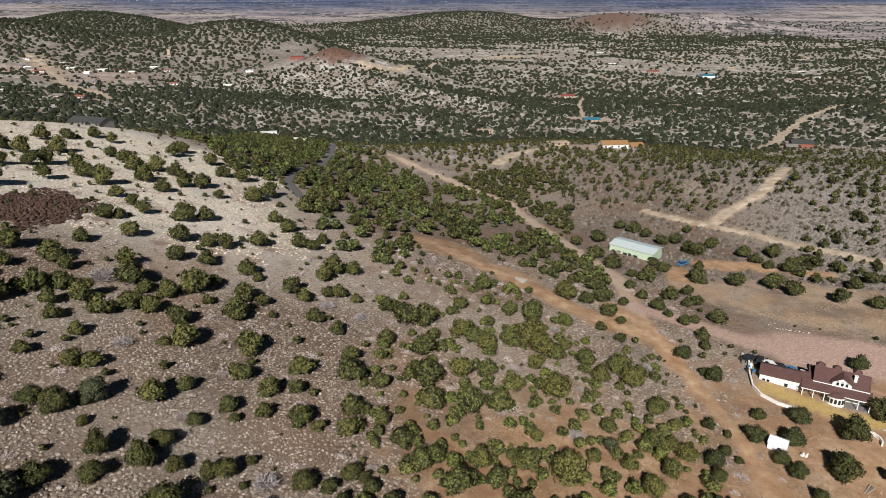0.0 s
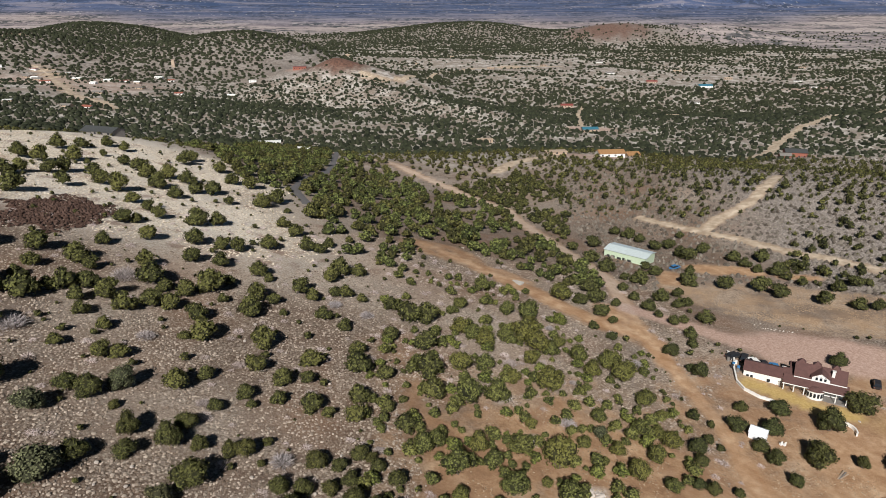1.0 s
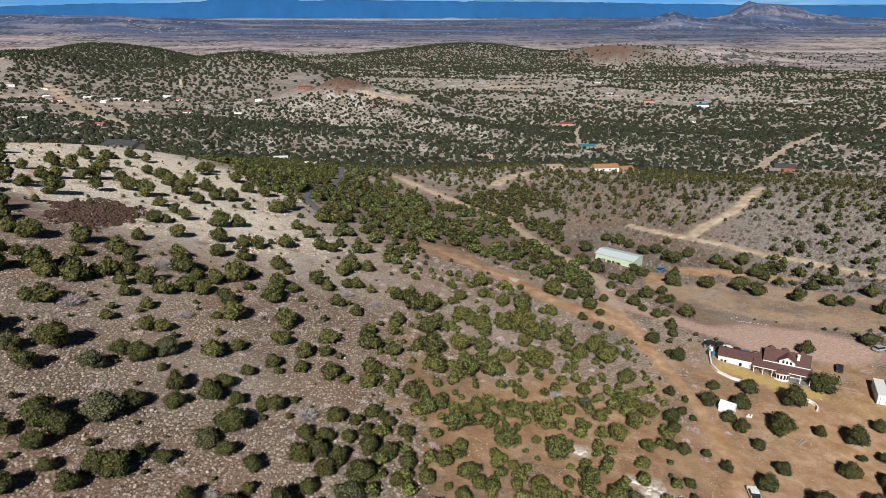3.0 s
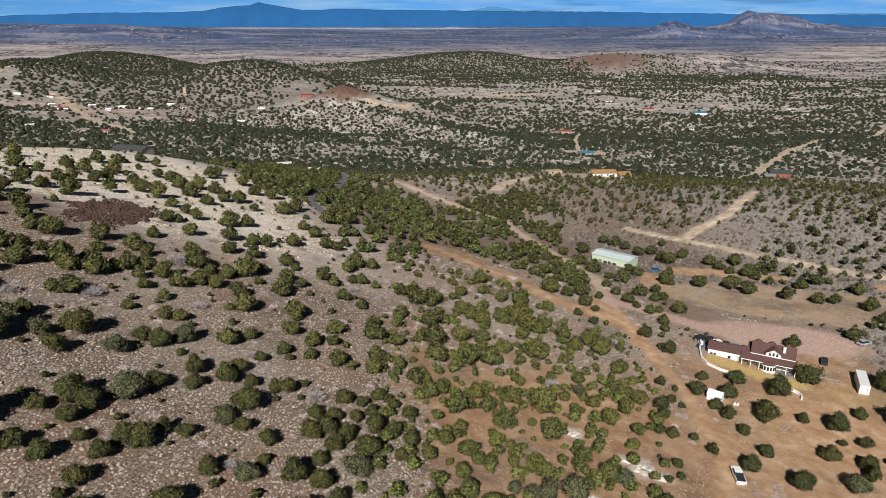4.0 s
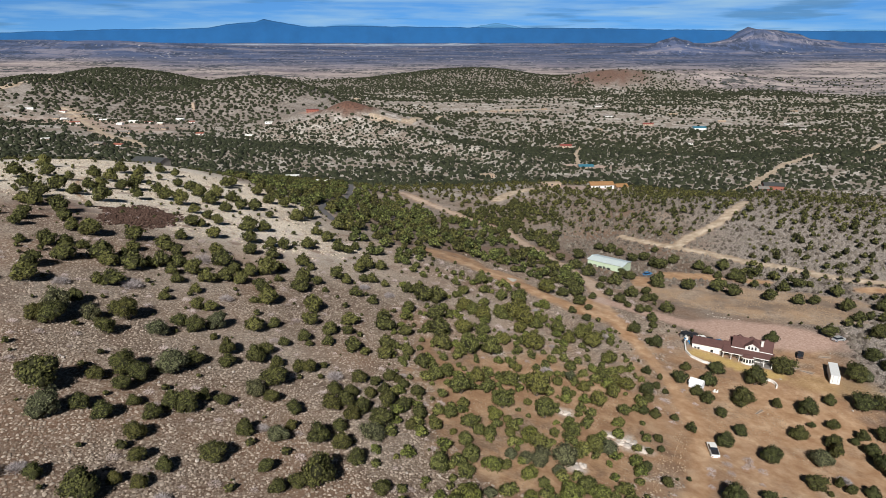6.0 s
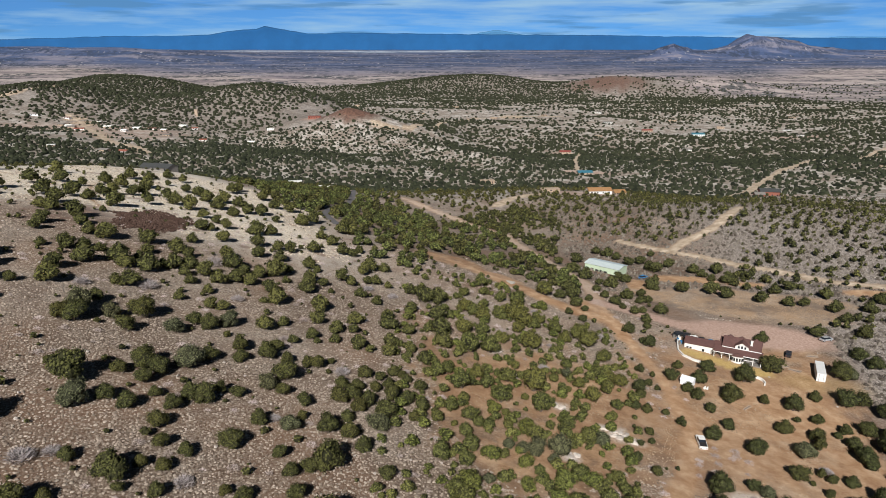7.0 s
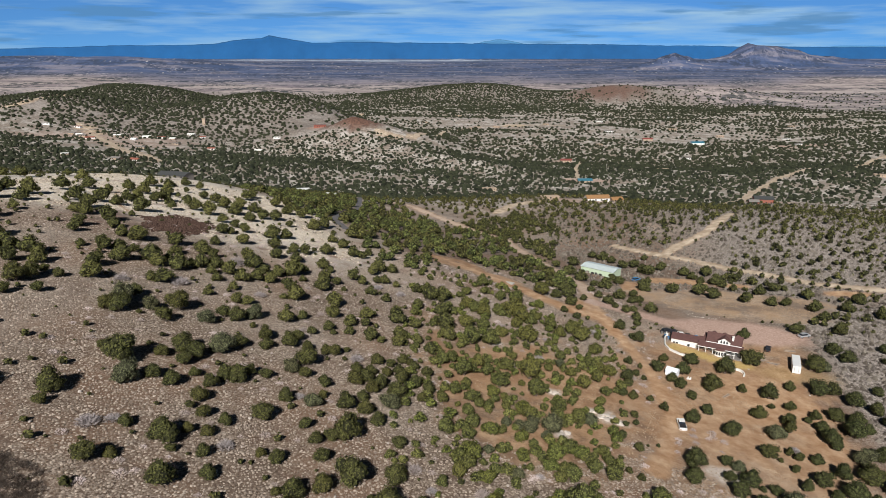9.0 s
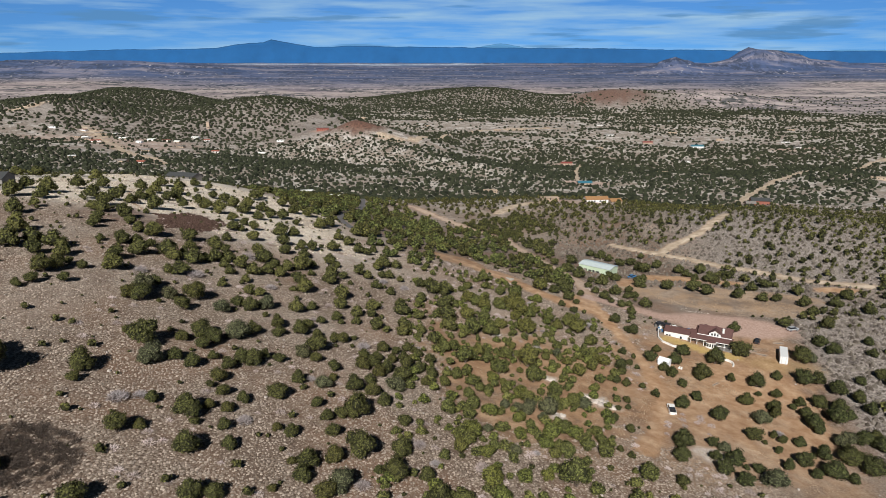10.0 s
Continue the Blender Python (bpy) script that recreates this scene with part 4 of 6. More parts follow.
JUNIPERS_WASH_B = [
    (9.9, 127.6, 4.1), (15.4, 133.5, 5.1), (18.1, 141.7, 2.8), (12.9, 135.7, 2.4), (21.8, 131.1, 7.2), (18.9, 125.0, 2.2), (22.3, 120.7, 5.4),
    (33.5, 149.1, 3.9), (28.4, 139.1, 3.4), (34.9, 138.7, 4.1), (31.5, 134.7, 2.1), (28.4, 130.8, 1.3), (41.6, 146.7, 4.9), (46.3, 158.7, 4.8),
    (48.6, 154.6, 3.1), (42.6, 138.3, 4.1), (47.6, 144.2, 4.6), (45.6, 146.5, 3.3), (37.3, 132.3, 4.9), (43.2, 130.1, 3.7), (40.5, 123.9, 2.8),
    (32.9, 122.2, 2.6), (27.5, 114.4, 4.7), (23.3, 112.5, 2.7), (18.7, 106.6, 4.2), (13.4, 115.1, 2.5), (5.0, 109.5, 4.2), (1.4, 105.5, 1.7),
    (3.8, 103.2, 3.3), (6.7, 107.3, 3.1), (9.0, 107.1, 3.1), (13.4, 108.9, 2.7), (12.8, 121.2, 5.1),
]
JUNIPERS_WASH_C = [
    (0.7, 111.8, 3.7), (3.7, 117.7, 3.3), (-2.3, 105.7, 3.1), (-1.5, 91.3, 4.5), (2.0, 95.4, 2.4), (4.6, 97.1, 4.0), (3.5, 91.0, 3.8),
    (11.5, 96.7, 2.5), (18.1, 92.3, 2.5), (26.8, 106.2, 3.2), (31.5, 110.0, 4.4), (26.7, 94.0, 4.5), (23.6, 84.0, 3.3), (1.2, 74.9, 3.5),
    (1.7, 81.0, 4.1), (2.9, 78.8, 4.0), (8.6, 78.5, 3.1), (31.0, 87.5, 3.9), (35.1, 91.5, 3.0), (34.6, 95.5, 3.6), (34.6, 85.4, 4.4),
    (25.0, 81.7, 4.2), (22.1, 79.9, 2.8), (-2.0, 70.9, 2.5), (-0.2, 130.3, 3.5),
]
OAKS = [
    (9.0, 59.3, 4.5), (7.2, 65.0, 5.1), (14.2, 68.4, 3.6), (19.1, 70.3, 3.1), (32.6, 193.3, 3.9), (17.5, 108.8, 4.8), (10.7, 115.3, 3.3),
    (8.7, 95.0, 3.9), (15.5, 94.4, 4.0), (15.1, 86.4, 3.8), (22.8, 90.1, 4.9), (28.6, 91.8, 4.5), (20.8, 84.1, 4.0), (4.1, 82.9, 4.6),
    (6.9, 74.6, 3.5),
]
JUNIPERS_YARD_A = [
    (60.9, 185.5, 5.3), (63.7, 178.2, 3.6), (65.1, 175.9, 5.2), (105.9, 185.5, 6.3), (68.9, 191.4, 4.1), (127.4, 190.7, 6.4), (142.5, 188.9, 6.8),
    (143.9, 201.7, 6.7), (157.9, 211.1, 7.2), (166.4, 202.6, 7.2), (124.4, 226.3, 7.2), (132.8, 221.6, 6.7), (134.7, 236.9, 7.0), (138.4, 220.6, 5.6),
    (145.9, 212.7, 7.2), (150.9, 228.2, 7.2), (166.8, 219.0, 7.2), (142.4, 239.9, 7.1), (79.0, 162.0, 6.6), (87.9, 157.5, 8.0), (99.8, 165.7, 7.9),
    (73.1, 153.8, 6.4), (67.7, 147.5, 5.0), (69.1, 143.5, 4.5), (79.0, 145.2, 7.5), (70.2, 137.2, 3.8), (65.3, 122.7, 5.4), (71.7, 128.8, 4.7),
    (88.3, 145.0, 3.8), (95.4, 142.9, 6.8), (104.7, 148.9, 4.6), (98.8, 136.5, 4.6), (94.2, 128.3, 5.5),
]
JUNIPERS_YARD_B = [
    (86.9, 130.4, 6.0), (93.4, 136.7, 2.9), (74.0, 118.3, 6.4), (92.7, 124.0, 4.8), (57.0, 98.6, 6.6), (53.9, 90.6, 5.4), (80.1, 110.0, 5.1),
    (65.9, 102.2, 3.4), (63.6, 94.2, 4.0), (68.2, 94.0, 5.7), (70.2, 91.9, 2.3), (63.4, 88.0, 5.5), (82.3, 107.8, 2.2), (87.7, 109.6, 3.4),
    (86.4, 111.8, 3.0), (83.8, 103.7, 2.9), (92.4, 109.5, 4.5), (88.3, 99.4, 5.8), (95.4, 103.3, 5.9), (82.4, 95.4, 4.3), (73.3, 91.8, 3.7),
    (93.5, 95.0, 7.9), (88.3, 93.2, 3.5), (66.6, 83.9, 5.1), (97.2, 92.9, 4.0), (50.0, 78.5, 3.8), (113.2, 146.9, 8.0), (117.4, 146.8, 5.4),
    (119.4, 161.6, 8.0), (119.9, 140.4, 6.7), (124.1, 136.3, 5.3), (114.5, 130.1, 7.7), (110.6, 123.9, 7.9),
]
JUNIPERS_YARD_C = [
    (115.2, 125.7, 5.1), (110.0, 132.2, 6.4), (103.9, 132.3, 4.2), (100.8, 130.1, 3.3), (102.5, 125.8, 5.3), (101.7, 119.8, 6.4), (101.9, 117.6, 4.8),
    (111.6, 113.2, 6.4), (102.1, 103.0, 8.0), (115.2, 111.1, 6.4), (106.2, 98.7, 8.0), (133.4, 168.0, 6.9), (149.6, 174.5, 5.2), (132.2, 174.4, 7.0),
    (146.2, 166.1, 5.0), (131.0, 147.0, 4.6), (140.1, 151.1, 5.7), (124.0, 130.0, 5.2), (116.4, 115.3, 4.9), (53.3, 160.7, 1.7), (41.3, 105.3, 3.3),
    (44.6, 113.5, 2.0), (48.5, 119.5, 2.9), (47.7, 115.3, 2.3), (44.7, 101.3, 3.8), (50.3, 104.9, 1.4), (58.9, 127.2, 3.4), (56.3, 131.5, 2.8),
    (51.4, 131.6, 3.7), (48.6, 131.9, 3.4), (52.1, 139.9, 3.9), (56.6, 148.1, 3.3), (52.8, 144.0, 4.6),
]
JUNIPERS_YARD_D = [
    (58.6, 145.8, 2.3), (56.5, 156.4, 3.5), (59.5, 154.0, 2.4), (65.3, 153.9, 4.9), (69.7, 162.1, 4.3), (45.2, 121.6, 1.3), (38.9, 89.3, 2.2),
    (41.1, 87.1, 2.5), (52.5, 276.3, 5.4), (63.0, 286.1, 8.0), (56.4, 261.7, 8.0), (59.9, 251.1, 8.0), (59.9, 230.4, 4.9), (63.8, 242.7, 4.2),
    (68.5, 240.4, 8.0), (77.6, 252.5, 6.6), (76.3, 258.8, 5.2), (61.3, 222.0, 5.1), (53.5, 214.4, 4.3), (63.3, 213.6, 5.6), (65.2, 209.4, 3.7),
    (70.4, 223.7, 7.2), (77.9, 229.5, 5.4), (78.1, 221.3, 4.6), (74.1, 219.3, 4.5), (86.2, 244.0, 8.0), (87.5, 241.7, 4.3), (92.5, 258.3, 4.6),
    (98.6, 241.4, 8.0), (79.0, 208.8, 6.8), (68.3, 204.9, 4.8), (71.8, 206.9, 4.3), (70.0, 196.4, 5.2),
]
JUNIPERS_YARD_E = [
    (46.8, 204.1, 6.3), (49.0, 199.9, 3.4), (42.3, 193.8, 3.8), (46.2, 189.5, 3.8), (47.5, 223.0, 8.0), (47.5, 214.7, 7.3), (42.0, 210.8, 5.9),
    (44.6, 229.4, 5.1), (44.4, 241.9, 4.1), (47.1, 256.0, 4.3), (102.9, 300.3, 5.3), (87.8, 285.4, 6.6), (76.8, 306.6, 6.1), (81.5, 302.3, 7.8),
    (84.6, 295.9, 6.8), (93.9, 287.5, 6.7), (95.1, 277.0, 7.3), (97.3, 272.7, 8.0), (105.7, 281.3, 6.7), (113.5, 270.7, 8.0), (115.2, 264.3, 6.4),
    (123.6, 268.8, 8.0), (122.4, 254.0, 8.0), (109.5, 239.2, 8.0), (113.6, 233.0, 8.0), (117.4, 258.2, 4.8),
]
JUNIPERS_WASH = JUNIPERS_WASH_A + JUNIPERS_WASH_B + JUNIPERS_WASH_C
JUNIPERS_YARD = JUNIPERS_YARD_A + JUNIPERS_YARD_B + JUNIPERS_YARD_C + JUNIPERS_YARD_D + JUNIPERS_YARD_E
JUNIPERS_SLOPE_FOOT = JUNIPERS_SLOPE_FOOT_A + JUNIPERS_SLOPE_FOOT_B + JUNIPERS_SLOPE_FOOT_C + JUNIPERS_SLOPE_FOOT_D + JUNIPERS_SLOPE_FOOT_E + JUNIPERS_SLOPE_FOOT_F + JUNIPERS_SLOPE_FOOT_G
JUNIPERS_RIDGE = JUNIPERS_RIDGE_A + JUNIPERS_RIDGE_B + JUNIPERS_RIDGE_C


# ---- trees that stand singly ----
def tree_kind(name, arrays, mat, seed, trunk=True):
    """One tree of unit width: trunk with limbs, and crown."""
    ob = thing(name, "tree", "tree")
    v, f, *deep = arrays
    mesh = bpy.data.meshes.new("crown")
    mesh.from_pydata(v.tolist(), [], f.tolist())
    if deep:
        mesh.attributes.new("inner_shade", "FLOAT", "POINT").data.foreach_set("value", deep[0])
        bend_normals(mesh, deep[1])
    mesh.materials.append(mat)
    crown = new("crown", mesh)
    crown.parent = ob
    if trunk:
        rng = random.Random(seed)
        bm = bmesh.new()
        for i in range(4):
            a, lean = 1.57 * i + rng.random(), (0.0 if i == 0 else 0.55)
            way = Vector((lean * math.cos(a), lean * math.sin(a), 1)).normalized()
            m = Matrix.Translation(way * 0.22 + Vector((0, 0, -0.04))) @ way.to_track_quat("Z", "Y").to_matrix().to_4x4()
            bmesh.ops.create_cone(bm, segments=6, radius1=0.05 if i == 0 else 0.03, radius2=0.012, depth=0.48, matrix=m)
        part("trunk", bm, BARK, ob)
    return ob


def plant(kinds, places, label, category, group, seed, tall=1.0, sink=0.03):
    rng = random.Random(seed)
    for x, y, w in places:
        m = pose(x, y, z_at(x, y) - sink * w, 0, 0, rng.uniform(0, 360)) @ Matrix.Diagonal((w, w * rng.uniform(0.85, 1.1), w * tall * rng.uniform(0.82, 1.12), 1))
        ob = copy_thing(rng.choice(kinds), Matrix())
        ob.matrix_basis = m
        tagged(ob, label, category, group)


def remove_all(obs):
    for ob in obs:
        for o in (*ob.children_recursive, ob):
            bpy.data.objects.remove(o)


def build_trees():
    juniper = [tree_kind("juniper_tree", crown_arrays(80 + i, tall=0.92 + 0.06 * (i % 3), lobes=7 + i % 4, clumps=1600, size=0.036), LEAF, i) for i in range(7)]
    oak = [tree_kind("oak_bush", crown_arrays(20 + i, tall=0.85, lobes=9, clumps=1800, size=0.034), LEAF_BRIGHT, i) for i in range(3)]
    grey = [tree_kind("silvery_juniper", crown_arrays(30 + i, tall=0.85, lobes=8, clumps=1500, size=0.030), LEAF_GREY, i) for i in range(3)]
    bare = [tree_kind("bare_shrub", twig_arrays(40 + i, 700, 0.011), TWIGS, i, trunk=False) for i in range(3)]
    on_slope = JUNIPERS_SLOPE_FOOT
    near = [p for p in on_slope if p[1] < 128]
    plant(juniper, near, "dark green rounded juniper on the stony slope", "juniper", "junipers on the slope", 1)
    fresh = [tree_kind("juniper_tree", crown_arrays(280 + i, tall=0.92 + 0.06 * (i % 3), lobes=7 + i % 4, clumps=1600, size=0.036), LEAF_FRESH, i) for i in range(4)]
    plant(fresh, JUNIPERS_WASH, "bushy green juniper on reddish soil beside the wash", "juniper", "junipers by the wash", 2)
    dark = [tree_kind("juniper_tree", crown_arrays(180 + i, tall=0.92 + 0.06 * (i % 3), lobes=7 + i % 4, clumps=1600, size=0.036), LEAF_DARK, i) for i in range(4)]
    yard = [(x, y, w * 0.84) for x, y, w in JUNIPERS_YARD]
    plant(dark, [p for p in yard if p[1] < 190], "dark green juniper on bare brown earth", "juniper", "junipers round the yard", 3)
    plant(oak, OAKS, "bright yellow-green oak bush on reddish soil", "oak bush", "oak bushes", 4)
    plant(grey, GREY_JUNIPERS, "silvery grey-green juniper with thin crown", "juniper", "silvery junipers", 5)
    plant(bare, BARE_SHRUBS, "leafless grey twiggy shrub on stony soil", "shrub", "bare shrubs", 6, tall=0.9, sink=0.0)
    remove_all(dark + fresh + juniper + oak + grey + bare)
    rest = np.array([p for p in on_slope if p[1] >= 128] + JUNIPERS_RIDGE)
    rng = np.random.RandomState(8)
    off = np.array([p for p in yard if p[1] >= 190])
    shapes = [crown_arrays(80 + i, lobes=6, clumps=620, size=0.055) for i in range(6)]
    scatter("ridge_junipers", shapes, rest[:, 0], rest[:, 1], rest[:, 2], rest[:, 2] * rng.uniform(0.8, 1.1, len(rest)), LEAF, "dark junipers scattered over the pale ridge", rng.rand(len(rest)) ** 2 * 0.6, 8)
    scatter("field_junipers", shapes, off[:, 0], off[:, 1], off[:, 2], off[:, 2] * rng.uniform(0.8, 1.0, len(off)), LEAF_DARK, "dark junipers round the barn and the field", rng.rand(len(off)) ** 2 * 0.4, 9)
    return np.array(on_slope + JUNIPERS_WASH + JUNIPERS_YARD + JUNIPERS_RIDGE + OAKS + GREY_JUNIPERS + BARE_SHRUBS)


SINGLE = build_trees()


def clear_of(x, y, reach=0.6):
    """Which places lie outside the crowns of the single trees."""
    ok = np.ones(len(x), bool)
    for a, b, w in SINGLE:
        ok &= np.hypot(x - a, y - b) > reach * w
    return ok


def open_land(x, y, limit=0.35):
    z = zones(x, y)
    return (z["earth"] < limit) & (z["road"] < 0.2) & (z["gravel"] < 0.2) & (z["field"] < 0.3) & (z["lawn"] < 0.2)


def thin_out(x, y, gap, rng):
    """Drops places that crowd each other, by a jittered grid."""
    key = np.floor(x / gap).astype(int) * 100003 + np.floor(y / gap).astype(int)
    _, first = np.unique(key, return_index=True)
    return x[first], y[first]


def set_out(x, y):
    return np.maximum.reduce([inside(x, y, t) for t in SET_OUT])


def thicket(x, y):
    return np.maximum.reduce([inside(x, y, t) for t in THICKETS])


def build_scrub():
    rng = np.random.RandomState(3)
    wood_shapes = [crown_arrays(60 + i, lobes=4, clumps=130, size=0.085) for i in range(5)]
    mid_shapes = [crown_arrays(160 + i, lobes=1, clumps=34, size=0.12) for i in range(6)]
    # dense oak wood in the draw
    x, y = rng.uniform(-160, 60, 30000), rng.uniform(205, 565, 30000)
    keep = (inside(x, y, UPPER_WOOD) | inside(x, y, LOWER_WOOD)) & open_land(x, y, 0.5) & (from_line(x, y, GREY_DRIVE) > 3.5)
    x, y = thin_out(x[keep], y[keep], 5.6, rng)
    keep = rng.rand(len(x)) < 0.84 + 0.4 * rough(x, y, 18, 5)
    x, y = x[keep], y[keep]
    w = 2.8 + 3.4 * rng.rand(len(x))
    half = rng.rand(len(x)) < 0.45
    for flag, mat, nm, label in ((half, LEAF, "juniper_wood", "dense dark green juniper wood in the draw"), (~half, LEAF_MID, "oak_wood", "dense green oak scrub in the draw")):
        scatter(nm, wood_shapes, x[flag], y[flag], w[flag], w[flag] * 0.95, mat, label, rng.rand(flag.sum()) ** 2 * 0.5, 4)
    # bushes and low brush on the flats and the near slope
    x, y = spread(rng, 90000, 30, 560, 20)
    keep = open_land(x, y) & ~inside(x, y, UPPER_WOOD) & ~inside(x, y, LOWER_WOOD)
    x, y = x[keep], y[keep]
    flats = zones(x, y)["scrubland"] > 0.5
    east = flats | ((x > 60) & (y > 232))
    bx, by = thin_out(x[east], y[east], 4.6, rng)
    keep = (rng.rand(len(bx)) < (0.74 + 0.3 * rough(bx, by, 22, 6)) * np.clip((570 - by) / 160, 0, 1)) & clear_of(bx, by) & ~set_out(bx, by)
    bx, by = bx[keep], by[keep]
    w = 1.5 + 3.3 * rng.rand(len(bx)) ** 1.5
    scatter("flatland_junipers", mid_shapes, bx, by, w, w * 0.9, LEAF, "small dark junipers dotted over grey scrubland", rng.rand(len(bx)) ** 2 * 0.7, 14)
    bx, by = thin_out(x[east], y[east], 1.7, rng)
    keep = clear_of(bx, by, 0.5) & (rng.rand(len(bx)) < 0.8)
    bx, by = bx[keep], by[keep]
    w = 0.8 + 1.7 * rng.rand(len(bx))
    scatter("grey_brush", [blob_arrays(90 + i, 5, 0) for i in range(6)], bx, by, w, w * 0.6, BRUSH, "low grey leafless brush over the scrubland", rng.rand(len(bx)), 15)
    # thicker belts by the barn, over the field and along the track
    gx, gy = rng.uniform(-10, 175, 9000), rng.uniform(215, 430, 9000)
    keep = np.zeros(len(gx), bool)
    for belt in BELTS:
        keep |= inside(gx, gy, belt)
    keep &= open_land(gx, gy) & ~set_out(gx, gy)
    gx, gy = thin_out(gx[keep], gy[keep], 4.4, rng)
    keep = clear_of(gx, gy, 0.45) & (rng.rand(len(gx)) < 0.85) & ~((np.hypot(gx - 72, gy - 268) < 13))
    gx, gy = gx[keep], gy[keep]
    w = 2.4 + 3.4 * rng.rand(len(gx))
    scatter("juniper_belt", wood_shapes, gx, gy, w, w * 0.9, LEAF, "thick belt of dark junipers along the track", rng.rand(len(gx)) ** 2 * 0.6, 17)
    west = (~east) & (y < 420)
    bx, by = thin_out(x[west], y[west], 5.0, rng)
    keep = clear_of(bx, by, 0.7) & (rng.rand(len(bx)) < np.where(set_out(bx, by), 0.15, 0.45))
    bx, by = bx[keep], by[keep]
    w = 0.7 + 2.1 * rng.rand(len(bx)) ** 1.8
    scatter("small_bushes", [crown_arrays(360 + i, lobes=1, clumps=30, size=0.13) for i in range(4)], bx, by, w, w * 0.8, LEAF, "small scattered bushes on the stony slope", rng.rand(len(bx)) * 0.25, 16)
    # small bushes filling the wash between the larger trees
    gx, gy = rng.uniform(-14, 54, 5000), rng.uniform(52, 212, 5000)
    off = np.minimum(from_line(gx, gy, TRACKS["main"][1]), from_line(gx, gy, TRACKS["clearing"][1]))
    keep = (off > 4.5) & clear_of(gx, gy, 0.42) & (zones(gx, gy)["pale"] < 0.2) & ~set_out(gx, gy)
    gx, gy = thin_out(gx[keep], gy[keep], 3.6, rng)
    keep = rng.rand(len(gx)) < 0.48 + 0.3 * rough(gx, gy, 16, 4)
    gx, gy = gx[keep], gy[keep]
    w = rng.uniform(1.3, 3.6, len(gx))
    fresh = rng.rand(len(gx)) < 0.3
    bush_shapes = [crown_arrays(260 + i, lobes=4, clumps=300, size=0.065) for i in range(5)]
    scatter("wash_junipers", bush_shapes, gx[~fresh], gy[~fresh], w[~fresh], w[~fresh] * 0.95, LEAF_FRESH, "small green junipers crowding the wash", rng.rand((~fresh).sum()) ** 2 * 0.6, 31)
    scatter("wash_oaks", bush_shapes, gx[fresh], gy[fresh], w[fresh], w[fresh] * 0.85, LEAF_BRIGHT, "small bright green oak bushes crowding the wash", rng.rand(fresh.sum()) ** 2 * 0.4, 32)
    # leafless shrubs among the junipers
    gx, gy = rng.uniform(-110, 70, 1100), rng.uniform(40, 235, 1100)
    keep = open_land(gx, gy, 0.9) & clear_of(gx, gy, 0.55) & (rng.rand(1100) < np.where(gx > -15, 0.95, 0.5)) & (np.abs(gx) < 0.66 * (gy + 40))
    gx, gy = gx[keep], gy[keep]
    w = rng.uniform(1.2, 3.2, len(gx))
    scatter("grey_shrubs", [twig_arrays(140 + i, 220, 0.011) for i in range(4)], gx, gy, w, w * 0.85, TWIGS, "leafless grey twiggy shrubs between the junipers", rng.rand(len(gx)), 18)
    # dark leafless brush beyond the yard
    gx, gy = rng.uniform(112, 215, 1500), rng.uniform(95, 250, 1500)
    keep = (zones(gx, gy)["scrubland"] > 0.4) & open_land(gx, gy, 0.5) & clear_of(gx, gy, 0.5) & (rough(gx, gy, 14, 7) > -0.5)
    gx, gy = thin_out(gx[keep], gy[keep], 2.6, rng)
    w = rng.uniform(1.4, 3.8, len(gx))
    scatter("dark_shrubs", [twig_arrays(240 + i, 110, 0.016) for i in range(4)], gx, gy, w, w * 0.75, DARK_BRUSH, "dark leafless shrubs over the grey scrubland", rng.rand(len(gx)), 38)
    # scrub between the near land and the hills: round bushes with pale ground between them
    x, y = spread(rng, 85000, 400, 1050, power=0.8)
    z = zones(x, y)
    in_valley = inside(x, y, VALLEY)
    wood = 0.30 + 0.45 * rough(x, y, 110, 8) + 0.35 * rough(x, y, 35, 9) + 0.22 * in_valley + 0.55 * thicket(x, y)
    keep = (rng.rand(len(x)) < np.clip(wood, 0.05, 0.8)) & (z["earth"] < 0.3) & (z["gravel"] < 0.5) & (z["road"] < 0.2) & (z["straw"] < 0.5) & (z["red"] < 0.3)
    keep &= ~inside(x, y, UPPER_WOOD)
    for a, b, r in CLEARINGS:
        keep &= np.hypot(x - a, y - b) > r
    x, y = thin_out(x[keep], y[keep], 5.2, rng)
    keep = rng.rand(len(x)) < 0.66 + 0.2 * inside(x, y, VALLEY) + 0.25 * thicket(x, y)
    x, y = x[keep], y[keep]
    w = 1.8 + 4.2 * rng.rand(len(x)) ** 1.5
    near = y < 520
    scatter("scrub_woodland", mid_shapes, x[near], y[near], w[near], w[near] * 0.75, LEAF, "dark green juniper and oak scrub", rng.rand(near.sum()) ** 2 * 0.6, 4)
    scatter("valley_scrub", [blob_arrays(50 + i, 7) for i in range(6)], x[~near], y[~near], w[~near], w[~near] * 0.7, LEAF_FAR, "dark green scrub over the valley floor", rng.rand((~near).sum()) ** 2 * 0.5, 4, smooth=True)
    x, y = spread(rng, 120000, 1000, 3000, power=0.8)
    hx, hy = rng.uniform(-1150, -230, 30000), rng.uniform(1060, 1950, 30000)
    x, y = np.concatenate([x, hx]), np.concatenate([y, hy])
    on_hills = inside(x, y, LEFT_HILLS)
    wood = 0.42 + 0.55 * rough(x * 0.4, y, 150, 8) + 0.50 * rough(x * 0.5, y, 45, 9) + 0.12 + 0.7 * on_hills + 0.5 * thicket(x, y)
